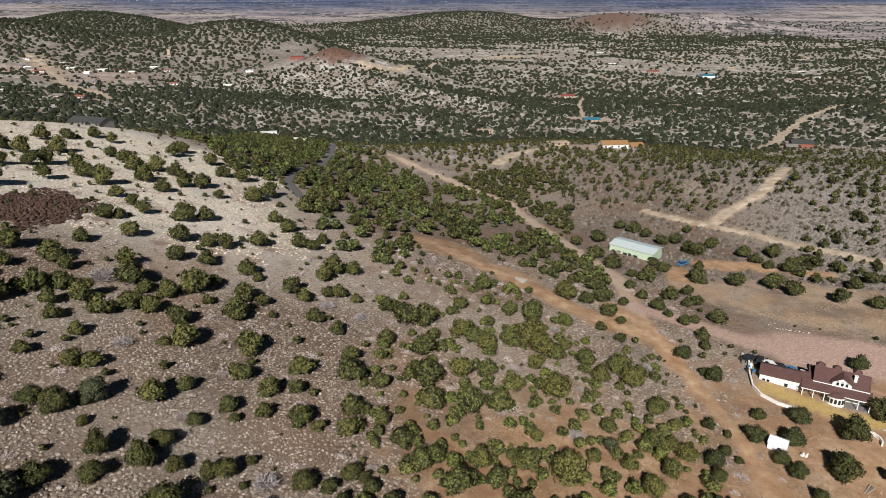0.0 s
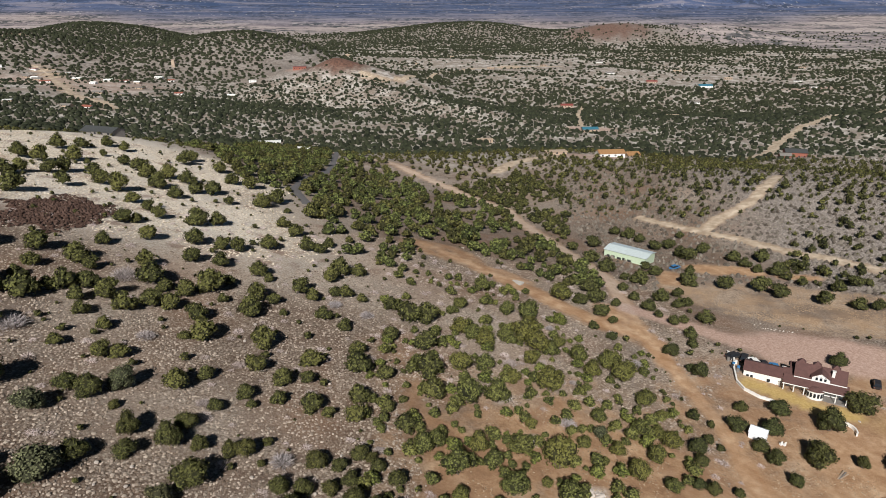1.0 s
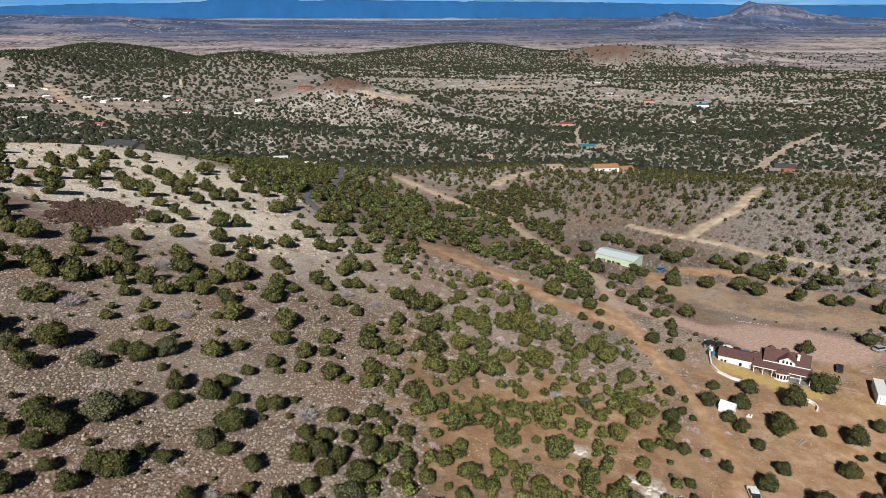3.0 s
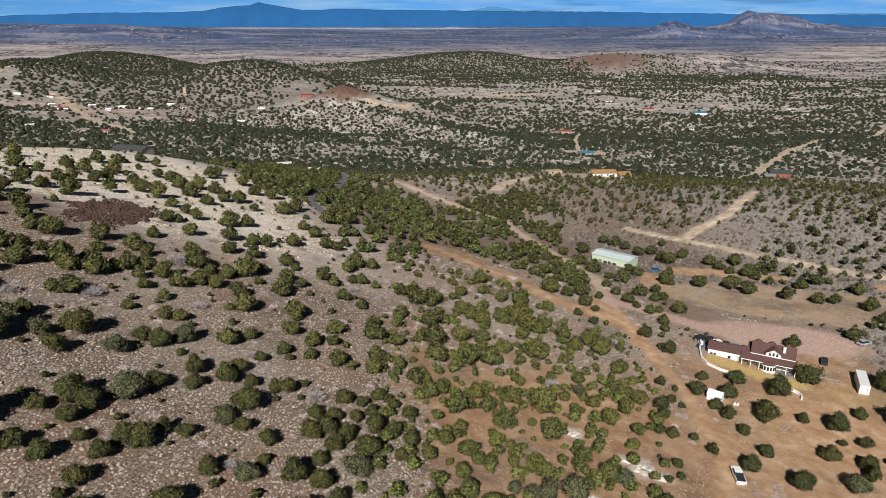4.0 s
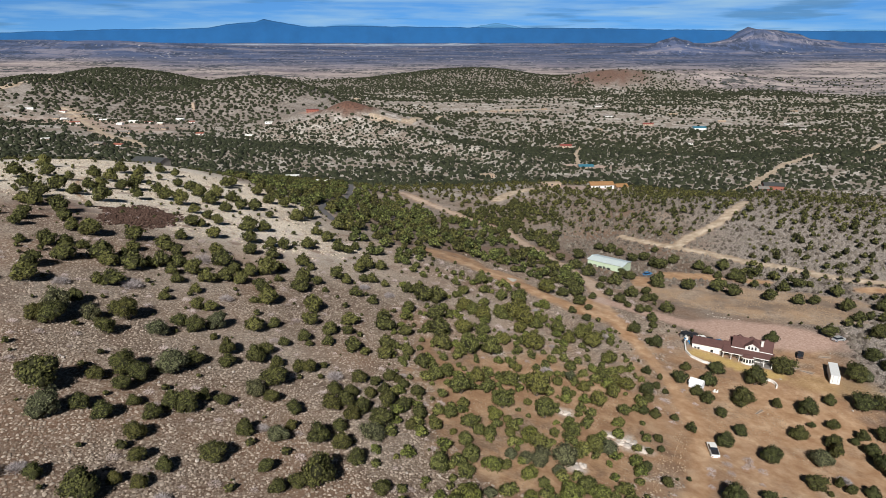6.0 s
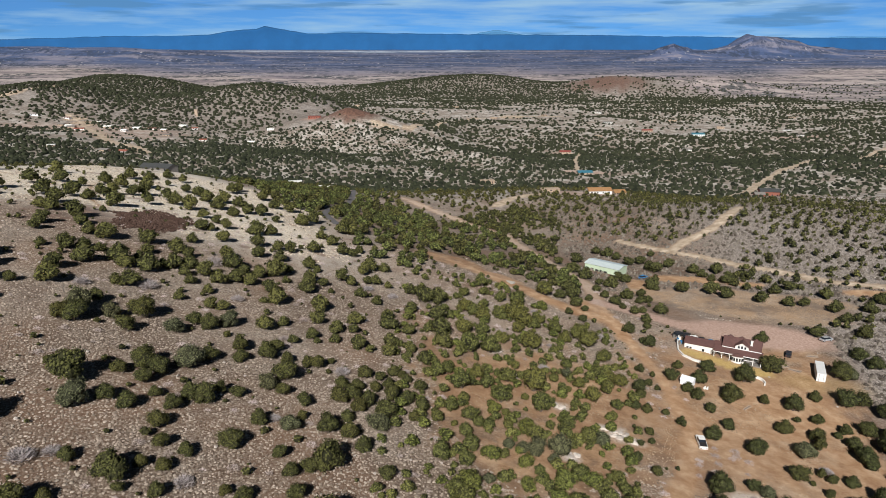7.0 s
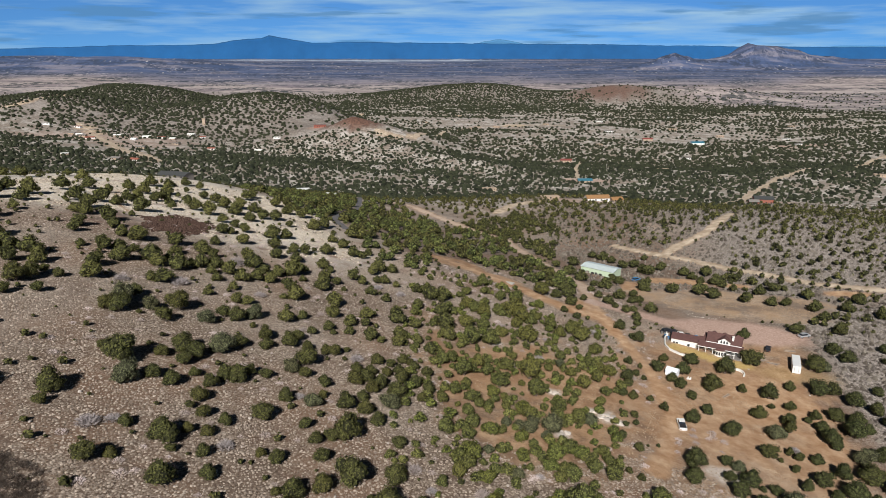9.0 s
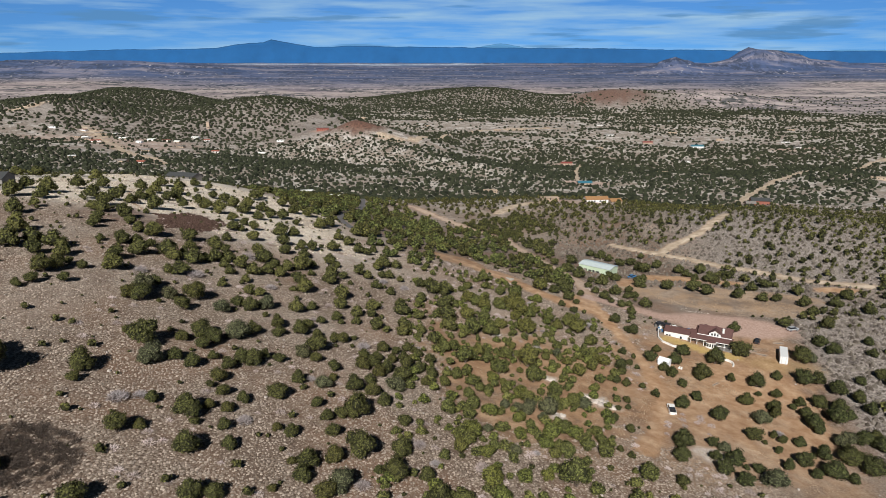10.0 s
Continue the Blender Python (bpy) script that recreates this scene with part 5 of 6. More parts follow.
    wood = wood * np.clip((plain_edge(x) + 350 - y) / 350, 0.04, 1) + 0.8 * (np.hypot((x - 60) / 420, (y - 2650) / 200) < 1)
    zz = zones(x, y)
    keep = (rng.rand(len(x)) < np.clip(wood, 0.05, 0.95) * (1 - 0.85 * zz["red"]) * (1 - 0.8 * zz["gravel"]) * (1 - zz["road"]) * (1 - 0.6 * (np.hypot(x + 158, y - 1060) < 95)))
    for a, b, r in CLEARINGS:
        keep &= np.hypot(x - a, y - b) > r
    x, y = thin_out(x[keep], y[keep], 6.8, rng)
    keep = rng.rand(len(x)) < np.where(inside(x, y, LEFT_HILLS) | thicket(x, y), 1.0, 0.72)
    x, y = x[keep], y[keep]
    w = 2.8 + 3.8 * rng.rand(len(x)) ** 1.5 + 0.0010 * y
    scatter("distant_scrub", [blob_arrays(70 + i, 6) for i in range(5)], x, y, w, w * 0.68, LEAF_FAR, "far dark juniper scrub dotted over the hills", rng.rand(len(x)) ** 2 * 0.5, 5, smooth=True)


GREY_DRIVE = [(-90, 560), (-76, 520), (-64, 420), (-62, 320), (-60, 300), (-50, 276)]
CLEARINGS = [(-600, 1000, 24), (-540, 985, 22), (-470, 930, 24), (-430, 950, 20), (-421, 1000, 18), (118, 484, 20), (80, 482, 14), (165, 775, 20), (193, 1058, 20), (284, 555, 18), (-214, 1102, 24), (-340, 700, 10), (-715, 1130, 22)]
build_scrub()


def tuft_arrays(seed, blades=5):
    """A low tussock: leaning blades round a raised crown."""
    rng = random.Random(seed)
    verts, tris = [(rng.uniform(-0.15, 0.15), rng.uniform(-0.15, 0.15), rng.uniform(0.42, 0.6))], []
    for b in range(blades):
        a = 6.283 * (b + rng.uniform(-0.3, 0.3)) / blades
        r = rng.uniform(0.32, 0.6)
        verts.append((r * math.cos(a), r * math.sin(a), rng.uniform(-0.05, 0.16)))
    for b in range(blades):
        tris.append([0, 1 + b, 1 + (b + 1) % blades])
    return np.array(verts, np.float32), np.array(tris, np.int32)


def rock_arrays(seed):
    rng = random.Random(seed)
    bm = bmesh.new()
    bmesh.ops.create_icosphere(bm, subdivisions=1, radius=0.5)
    verts = [(v.co.x * rng.uniform(0.7, 1.2), v.co.y * rng.uniform(0.7, 1.2), 0.25 + v.co.z * rng.uniform(0.5, 0.9)) for v in bm.verts]
    tris = [[v.index for v in f.verts] for f in bm.faces]
    bm.free()
    return np.array(verts, np.float32), np.array(tris, np.int32)


def build_litter():
    """Dry tufts and loose stones over the slope, and the heap of dark rubble."""
    rng = np.random.RandomState(21)
    x, y = spread(rng, 420000, 30, 245, 6, power=0.8)
    bare = 0.5 + 0.5 * rough(x, y, 13, 14) + 0.35 * rough(x, y, 4, 15)
    keep = (x < 75) & (rng.rand(len(x)) < np.clip(0.30 + 1.1 * bare, 0.04, 1.0)) & (rng.rand(len(x)) < np.clip(1.5 - y / 180, 0.45, 1))
    x, y = thin_out(x[keep], y[keep], 0.56, rng)
    keep = open_land(x, y, 0.45) & (zones(x, y)["straw"] < 0.4)
    x, y = x[keep], y[keep]
    w = 0.40 + 0.48 * rng.rand(len(x)) ** 1.5
    scatter("dry_grass", [tuft_arrays(i, 4 + i % 2) for i in range(7)], x, y, w, w * 0.62, DRY, "pale dry bunch grass over the slope", rng.rand(len(x)), 22, smooth=True)
    x, y = rng.uniform(5, 135, 17000), rng.uniform(70, 165, 17000)
    keep = (rough(x, y, 9, 2) + 0.5 * rough(x, y, 3, 4) > 0.15) & (zones(x, y)["earth"] > 0.3) & (from_line(x, y, TRACKS["main"][1]) > 3.0) & (zones(x, y)["lawn"] < 0.1) & (np.hypot(x - 90, y - 170) > 14)
    x, y = x[keep], y[keep]
    w = 0.2 + 0.35 * rng.rand(len(x))
    scatter("yard_weeds", [tuft_arrays(40 + i) for i in range(5)], x, y, w, w * 0.7, WEEDS, "dry brown weeds on the bare yard", rng.rand(len(x)), 27)
    x, y = rng.uniform(-190, 15, 60000), rng.uniform(165, 335, 60000)
    z = zones(x, y)
    keep = (z["straw"] > 0.45) & (z["red"] < 0.3) & (rough(x, y, 9, 19) + 0.6 * rough(x, y, 3, 20) > -0.5)
    x, y = thin_out(x[keep], y[keep], 0.9, rng)
    w = 0.5 + 0.6 * rng.rand(len(x))
    scatter("straw_grass", [tuft_arrays(80 + i, 4) for i in range(6)], x, y, w, w * 0.6, STRAW, "bleached straw tufts over the ridge", rng.rand(len(x)), 29, smooth=True)
    x, y = rng.uniform(75, 165, 16000), rng.uniform(190, 255, 16000)
    keep = (zones(x, y)["field"] > 0.4) & (rough(x, y, 11, 17) + 0.6 * rough(x, y, 4, 18) > -0.15)
    x, y = x[keep], y[keep]
    w = 0.25 + 0.35 * rng.rand(len(x))
    scatter("field_grass", [tuft_arrays(60 + i, 4) for i in range(5)], x, y, w, w * 0.7, WEEDS, "brown dry grass over the cleared field", rng.rand(len(x)), 28, smooth=True)
    stones = [rock_arrays(i) for i in range(5)]
    x, y = spread(rng, 900, 28, 260, 8, power=0.8)
    keep = open_land(x, y, 0.55)
    x, y = x[keep], y[keep]
    w = 0.25 + 0.6 * rng.rand(len(x)) ** 3
    scatter("loose_stones", stones, x, y, w, w, STONE, "pale loose stones lying on the slope", rng.rand(len(x)), 23)
    a, r = rng.rand(3400) * 6.283, rng.rand(3400) ** 0.6
    r = r * (1 + 0.35 * rough(3 * np.cos(a), 3 * np.sin(a), 1.1, 2) + 0.15 * rough(9 * np.cos(a), 9 * np.sin(a), 1.1, 3))
    x, y = -102 + 12.5 * r * np.cos(a) + 0.30 * 18 * r * np.sin(a) * -0.2, 203 + 18 * r * np.sin(a)
    keep = (rough(x, y, 5, 6) > -0.45) | (r < 0.5)
    x, y, r = x[keep], y[keep], r[keep]
    w = 0.38 + 0.9 * rng.rand(len(x)) ** 2
    scatter("rubble_heap", stones, x, y, w, w * np.clip(0.8 + 1.2 * (1 - r), 0.4, 2), RUBBLE, "heap of dark reddish rubble on the ridge", rng.rand(len(x)), 24)
    a, r = rng.rand(320) * 6.283, rng.rand(320) ** 0.6
    x, y = -71 + 9 * r * np.cos(a), 46 + 8 * r * np.sin(a)
    keep = x < 1e9
    w = 0.8 + 1.2 * rng.rand(keep.sum())
    scatter("dark_brush", [twig_arrays(90 + i, 130, 0.014) for i in range(3)], x[keep], y[keep], w * 1.5, w * 1.3, DARK_BRUSH, "dark low brush on the stony slope", rng.rand(keep.sum()), 25)


build_litter()


# ---- tracks ----
def ribbon(name, way, half, mat, label, lift=0.07, own=False):
    pts = []
    for (ax, ay), (bx, by) in zip(way, way[1:]):
        n = max(2, int(math.hypot(bx - ax, by - ay) / 1.5))
        pts += [(ax + (bx - ax) * i / n, ay + (by - ay) * i / n) for i in range(n)]
    pts = np.array(pts + [way[-1]], float)
    for _ in range(6):
        pts[1:-1] = (pts[:-2] + 2 * pts[1:-1] + pts[2:]) / 4
    d = np.gradient(pts, axis=0)
    d /= np.linalg.norm(d, axis=1)[:, None] + 1e-9
    side = np.stack([-d[:, 1], d[:, 0]], 1)
    cols = np.array([-1, -0.75, -0.5, -0.25, 0, 0.25, 0.5, 0.75, 1])
    rut = np.array([-0.05, 0.0, -0.03, 0.02, 0.05, 0.02, -0.03, 0.0, -0.05])
    wide = half * (1 + 0.18 * rough(pts[:, 0], pts[:, 1], 4, 5))
    x = pts[:, 0, None] + side[:, 0, None] * wide[:, None] * cols
    y = pts[:, 1, None] + side[:, 1, None] * wide[:, None] * cols
    z = height(x.ravel(), y.ravel()).reshape(x.shape) + lift + rut
    nx, ny = len(cols), len(pts)
    k = (np.arange(ny - 1)[:, None] * nx + np.arange(nx - 1)).ravel()
    att = [] if own else list(zones(x.ravel(), y.ravel()).items())
    return sheet(name, np.stack([x, y, z], -1).reshape(-1, 3), np.stack([k, k + 1, k + nx + 1, k + nx], 1), mat, "structure", label, att)


for key, label in (("main", "rutted brown dirt track past the house"), ("clearing", "reddish bare dirt track from the clearing"), ("village", "pale dirt road through the far village"), ("knoll", "pale dirt road behind the knoll"), ("ridge", "narrow orange footpath on the straw ridge"), ("spur", "pale graded dirt spur up the rise"), ("cross", "pale dirt track across the scrubland"), ("upper", "broad pale dirt road climbing the far rise"), ("beyond", "pale dirt road beyond the rise"), ("teal", "pale track above the teal roof"), ("clear", "short pale track in a clearing"), ("hillside", "pale graded road on the far hillside")):
    ribbon("dirt_track", TRACKS[key][1], TRACKS[key][0], GROUND, label)
ribbon("asphalt_drive", GREY_DRIVE, 2.0, ASPHALT, "narrow grey asphalt drive through the wood", 0.15, own=True)


# ---- far mountains ----
def mountain(name, y, mat, label, x0, x1, crest, foot, depth):
    """A far range: its crest line over x, falling to both sides."""
    xs = np.linspace(x0, x1, 420)
    top = crest(xs)
    rows_, n = [], len(xs)
    for f in (0.0, 0.35, 0.7, 0.9, 1.0):
        zz = foot + (top - foot) * f
        rows_.append(np.stack([xs, y - depth * (1 - f) ** 1.4 + 25 * rough(xs, xs * 0 + 40 * f, 90, 3) * (1 - f), zz], 1))
    rows_.append(np.stack([xs, xs * 0 + y + 30, top * 0 + foot], 1))
    k = (np.arange(len(rows_) - 1)[:, None] * n + np.arange(n - 1)).ravel()
    return sheet(name, np.concatenate(rows_), np.stack([k, k + 1, k + n + 1, k + n], 1), mat, "structure", label)


def peak(x, at, wide, tall):
    return tall * np.exp(-np.abs((x - at) / wide) ** 1.6)


def mesa_crest(x):
    z = np.interp(x, [-4200, -3400, -2900, -2272, -1860, -1640, -1520, -1400, -1315, -1250, -1180, -1060, -950, -700, -345, 0, 500, 1100, 1700, 2300, 4200],
                  [120, 128, 140, 160, 163, 167, 186, 203, 207, 228, 214, 190, 176, 182, 178, 173, 170, 163, 156, 150, 140])
    return z + 2.5 * rough(x, x * 0, 240, 2) + 2.0 * rough(x, x * 0, 70, 3) + 1.5 * rough(x, x * 0, 25, 8)


mountain("far_mesa", 4840, HAZE_BLUE, "long haze-blue mesa with one peak on the horizon", -4200, 4200, mesa_crest, 50, 60)
mountain("far_peak", 4895, HAZE_PALE, "pale haze-blue snow-streaked peak behind the mesa", -60, 800, lambda x: 150 + peak(x, 360, 190, 50) + 2.0 * rough(x, x * 0, 40, 6), 60, 20)
mountain("far_range", 4880, HAZE_PALE, "pale haze-blue far range behind the hills", 2450, 4200, lambda x: 132 + 22 * np.clip((x - 2450) / 300, 0, 1) + 3 * rough(x, x * 0, 200, 7), 60, 20)


# ---- the house ----
def slab(bm, a, b, c, d, thick):
    """A roof plane through four corners, with thickness below it."""
    up = [bm.verts.new(p) for p in (a, b, c, d)]
    low = [bm.verts.new((p[0], p[1], p[2] - thick)) for p in (a, b, c, d)]
    bm.faces.new(up)
    bm.faces.new(low[::-1])
    for i in range(4):
        j = (i + 1) % 4
        bm.faces.new((up[j], up[i], low[i], low[j]))


def prism(bm, x0, x1, y0, y1, z0, z1, ridge, along="x"):
    """Walls with gable ends under a roof."""
    if along == "x":
        m = (y0 + y1) / 2
        ends = [[(x, y0, z0), (x, y1, z0), (x, y1, z1), (x, m, ridge), (x, y0, z1)] for x in (x0, x1)]
    else:
        m = (x0 + x1) / 2
        ends = [[(x0, y, z0), (x1, y, z0), (x1, y, z1), (m, y, ridge), (x0, y, z1)] for y in (y0, y1)]
    rings = [[bm.verts.new(p) for p in e] for e in ends]
    bm.faces.new(rings[0])
    bm.faces.new(rings[1][::-1])
    for i in range(5):
        j = (i + 1) % 5
        bm.faces.new((rings[0][j], rings[0][i], rings[1][i], rings[1][j]))
    bmesh.ops.recalc_face_normals(bm, faces=bm.faces[:])


def gable_roof(bm, x0, x1, y0, y1, eave, ridge, over, thick=0.16, along="x"):
    if along == "x":
        m = (y0 + y1) / 2
        drop = (ridge - eave) / (m - y0) * over
        slab(bm, (x0 - over, y0 - over, eave - drop + 0.1), (x1 + over, y0 - over, eave - drop + 0.1), (x1 + over, m, ridge + 0.1), (x0 - over, m, ridge + 0.1), thick)
        slab(bm, (x0 - over, m, ridge + 0.1), (x1 + over, m, ridge + 0.1), (x1 + over, y1 + over, eave - drop + 0.1), (x0 - over, y1 + over, eave - drop + 0.1), thick)
    else:
        m = (x0 + x1) / 2
        drop = (ridge - eave) / (m - x0) * over
        slab(bm, (x0 - over, y1, eave - drop + 0.1), (x0 - over, y0 - over, eave - drop + 0.1), (m, y0 - over, ridge + 0.1), (m, y1, ridge + 0.1), thick)
        slab(bm, (m, y1, ridge + 0.1), (m, y0 - over, ridge + 0.1), (x1 + over, y0 - over, eave - drop + 0.1), (x1 + over, y1, eave - drop + 0.1), thick)


def window(parent, x, y, z, w, h, front=True, arched=False):
    """A white-framed window set into a wall that faces -y."""
    bm = bmesh.new()
    for a, b, c, d in ((x - w / 2 - 0.08, x - w / 2, z, z + h), (x + w / 2, x + w / 2 + 0.08, z, z + h), (x - w / 2 - 0.08, x + w / 2 + 0.08, z + h, z + h + 0.08), (x - w / 2 - 0.12, x + w / 2 + 0.12, z - 0.08, z)):
        box(bm, a, b, y - 0.07, y + 0.02, c, d)
    win = part("window", bm, TRIM, parent)
    bm = bmesh.new()
    box(bm, x - w / 2, x + w / 2, y - 0.03, y + 0.02, z, z + h)
    if arched:
        m = Matrix.Translation((x, y - 0.005, z + h + 0.02)) @ Matrix.Rotation(radians(90), 4, "X")
        bmesh.ops.create_cone(bm, cap_ends=True, segments=12, radius1=w / 2, radius2=w / 2, depth=0.05, matrix=m)
    part("pane", bm, GLASS, win)
    return win


def build_house():
    at = pose(77.6, 179.0, z_at(88, 174) - 0.35, 0, 0, -28) @ Matrix.Scale(0.93, 4)
    h = thing("house", "white two-storey ranch house with brown shingle roofs", "house", at=at)
    bm = bmesh.new()
    prism(bm, 0, 9.2, 0, 6, -0.6, 3.2, 4.4)
    part("wing_wall", bm, WHITE, h)
    bm = bmesh.new()
    gable_roof(bm, 0, 9.2, 0, 6, 3.2, 4.4, 0.28)
    part("wing_roof", bm, SHINGLE, h, "low brown shingle gable roof")
    bm = bmesh.new()
    box(bm, 9.2, 12.4, 1.2, 7.2, -0.6, 3.0)
    part("link_wall", bm, WHITE, h)
    bm = bmesh.new()
    slab(bm, (9.25, 0.9, 3.1), (12.6, 0.9, 3.1), (12.6, 4.4, 4.3), (9.25, 4.4, 4.3), 0.16)
    slab(bm, (10.9, 4.4, 4.3), (12.6, 4.4, 4.3), (12.6, 7.6, 4.9), (10.9, 7.6, 4.9), 0.16)
    part("link_roof", bm, SHINGLE, h)
    bm = bmesh.new()
    prism(bm, 12.4, 24, 1.4, 8.0, -0.6, 4.2, 6.5)
    part("main_wall", bm, WHITE, h)
    bm = bmesh.new()
    gable_roof(bm, 12.4, 24, 1.4, 8.0, 4.2, 6.5, 0.4)
    part("main_roof", bm, SHINGLE, h, "tall brown shingle main roof")
    bm = bmesh.new()
    slab(bm, (9.6, -1.5, 2.75), (25.0, -1.5, 2.75), (25.0, 1.5, 4.0), (9.6, 1.5, 4.0), 0.14)
    part("porch_roof", bm, SHINGLE, h)
    bm = bmesh.new()
    box(bm, 9.6, 25.0, -1.56, -1.503, 2.5, 2.74)
    box(bm, 12.0, 24.4, 0.93, 0.99, 3.82, 4.06)
    part("fascia", bm, TRIM, h, "white painted fascia board")
    for i in range(7):
        x = 10.0 + i * 2.45
        if 15.0 < x < 20.0:
            continue
        bm = bmesh.new()
        box(bm, x - 0.1, x + 0.1, -1.4, -1.2, -0.5, 2.6)
        box(bm, x - 0.16, x + 0.16, -1.46, -1.14, -0.5, -0.1)
        part("porch_post", bm, TRIM, h)
    # floor in dark grey: shade beneath the porch roof is put into its colour
    bm = bmesh.new()
    box(bm, 9.4, 25.0, -1.6, 1.4, -0.7, -0.02)
    part("porch_floor", bm, GREY, h)
    for x in (11.0, 13.6, 20.6, 22.8):
        window(h, x, 1.38 if x > 12.4 else 1.18, 0.8, 1.3, 1.3)
    # bay with a ring of windows
    bm = bmesh.new()
    bmesh.ops.create_cone(bm, cap_ends=True, segments=14, radius1=2.1, radius2=2.1, depth=3.1, matrix=Matrix.Translation((17.4, -0.9, 0.95)) @ Matrix.Diagonal((1, 0.75, 1, 1)))
    bay = part("bay", bm, WHITE, h)
    for i in range(7):
        a = radians(198 + 24 * i)
        cx, cy = 17.4 + 2.1 * math.cos(a), -0.9 + 2.1 * 0.75 * math.sin(a)
        bm = bmesh.new()
        m = Matrix.Translation((cx, cy, 1.2)) @ Matrix.Rotation(a + math.pi / 2, 4, "Z")
        box(bm, -0.27, 0.27, -0.06, 0.06, -0.45, 0.75, m)
        part("pane", bm, GLASS, bay)
    bm = bmesh.new()
    bmesh.ops.create_cone(bm, cap_ends=True, segments=14, radius1=2.4, radius2=0.6, depth=0.7, matrix=Matrix.Translation((17.4, -0.9, 2.85)) @ Matrix.Diagonal((1, 0.75, 1, 1)))
    part("bay_roof", bm, SHINGLE, h)
    # gabled dormer with three arched windows
    bm = bmesh.new()
    prism(bm, 16.2, 20.4, 0.95, 4.6, 3.7, 5.1, 6.4, "y")
    dormer = part("dormer", bm, WHITE, h)
    bm = bmesh.new()
    gable_roof(bm, 16.2, 20.4, 0.95, 4.7, 5.1, 6.4, 0.32, 0.14, "y")
    part("dormer_roof", bm, SHINGLE, dormer)
    for x in (17.3, 18.3, 19.3):
        window(h, x, 0.93, 4.2, 0.55, 0.8, arched=True)
    bm = bmesh.new()
    box(bm, 20.7, 21.4, 2.6, 3.3, 4.2, 6.7)
    box(bm, 20.62, 21.48, 2.52, 3.38, 6.7, 6.86)
    part("chimney", bm, WHITE, h, "square white plastered chimney")
    for x in (13.8, 17.6, 22.2):
        bm = bmesh.new()
        box(bm, x - 0.9, x + 0.9, 7.0, 11.4, -0.5, 3.7)
        gable = part("back_dormer", bm, WHITE, h)
        bm = bmesh.new()
        bmesh.ops.create_cone(bm, segments=4, radius1=1.6, radius2=0.15, depth=1.1, matrix=Matrix.Translation((x, 10.6, 4.25)) @ Matrix.Rotation(radians(45), 4, "Z"))
        part("hip_roof", bm, SHINGLE, gable)
    window(h, 6.3, -0.02, 0.9, 0.8, 1.0)
    for x in (1.1, 2.1):
        window(h, x, -0.02, 1.0, 0.7, 0.9)
    bm = bmesh.new()
    box(bm, 7.6, 8.6, -0.06, 0.03, -0.4, 2.0)
    door = part("door", bm, TRIM, h)
    bm = bmesh.new()
    bmesh.ops.create_icosphere(bm, subdivisions=1, radius=0.05, matrix=Matrix.Translation((8.45, -0.1, 0.8)))
    part("knob", bm, GREY, door)
    bm = bmesh.new()
    for i in range(9):
        box(bm, 9.0 + i * 0.14, 9.04 + i * 0.14, -0.85, -0.8, -0.5, 2.4)
    box(bm, 8.95, 10.25, -0.86, -0.79, 2.4, 2.5)
    part("trellis", bm, DARK, h, "dark iron trellis beside the door")
    return at


HOUSE = build_house()


def low_wall():
    """Curving white garden wall."""
    w = thing("garden_wall", "low white plastered garden wall with stone coping", "wall")
    way = [(78.0, 190.0), (78.6, 187.2), (76.0, 181), (74.2, 175), (74.6, 171.5), (77, 168.6), (81, 166.5)]
    for (ax, ay), (bx, by) in zip(way, way[1:]):
        n, run = 3, math.hypot(bx - ax, by - ay)
        for i in range(n):
            x, y = ax + (bx - ax) * (i + 0.5) / n, ay + (by - ay) * (i + 0.5) / n
            bm = bmesh.new()
            m = pose(x, y, z_at(x, y), 0, 0, math.degrees(math.atan2(by - ay, bx - ax)))
            box(bm, -run / n / 2 - 0.03, run / n / 2 + 0.03, -0.14, 0.14, -0.3, 0.65, m)
            box(bm, -run / n / 2 - 0.03, run / n / 2 + 0.03, -0.19, 0.19, 0.653, 0.75, m)
            part("wall_panel", bm, WHITE, w)
    curl = thing("garden_wall", "short curved white wall end in the yard", "wall")
    for a in range(-40, 130, 17):
        x, y = 92.4 + 1.8 * math.cos(radians(a)), 157.8 + 2.4 * math.sin(radians(a))
        bm = bmesh.new()
        box(bm, -0.15, 0.15, -0.5, 0.5, -0.3, 0.8, pose(x, y, z_at(x, y), 0, 0, a))
        part("wall_panel", bm, WHITE, curl)


low_wall()


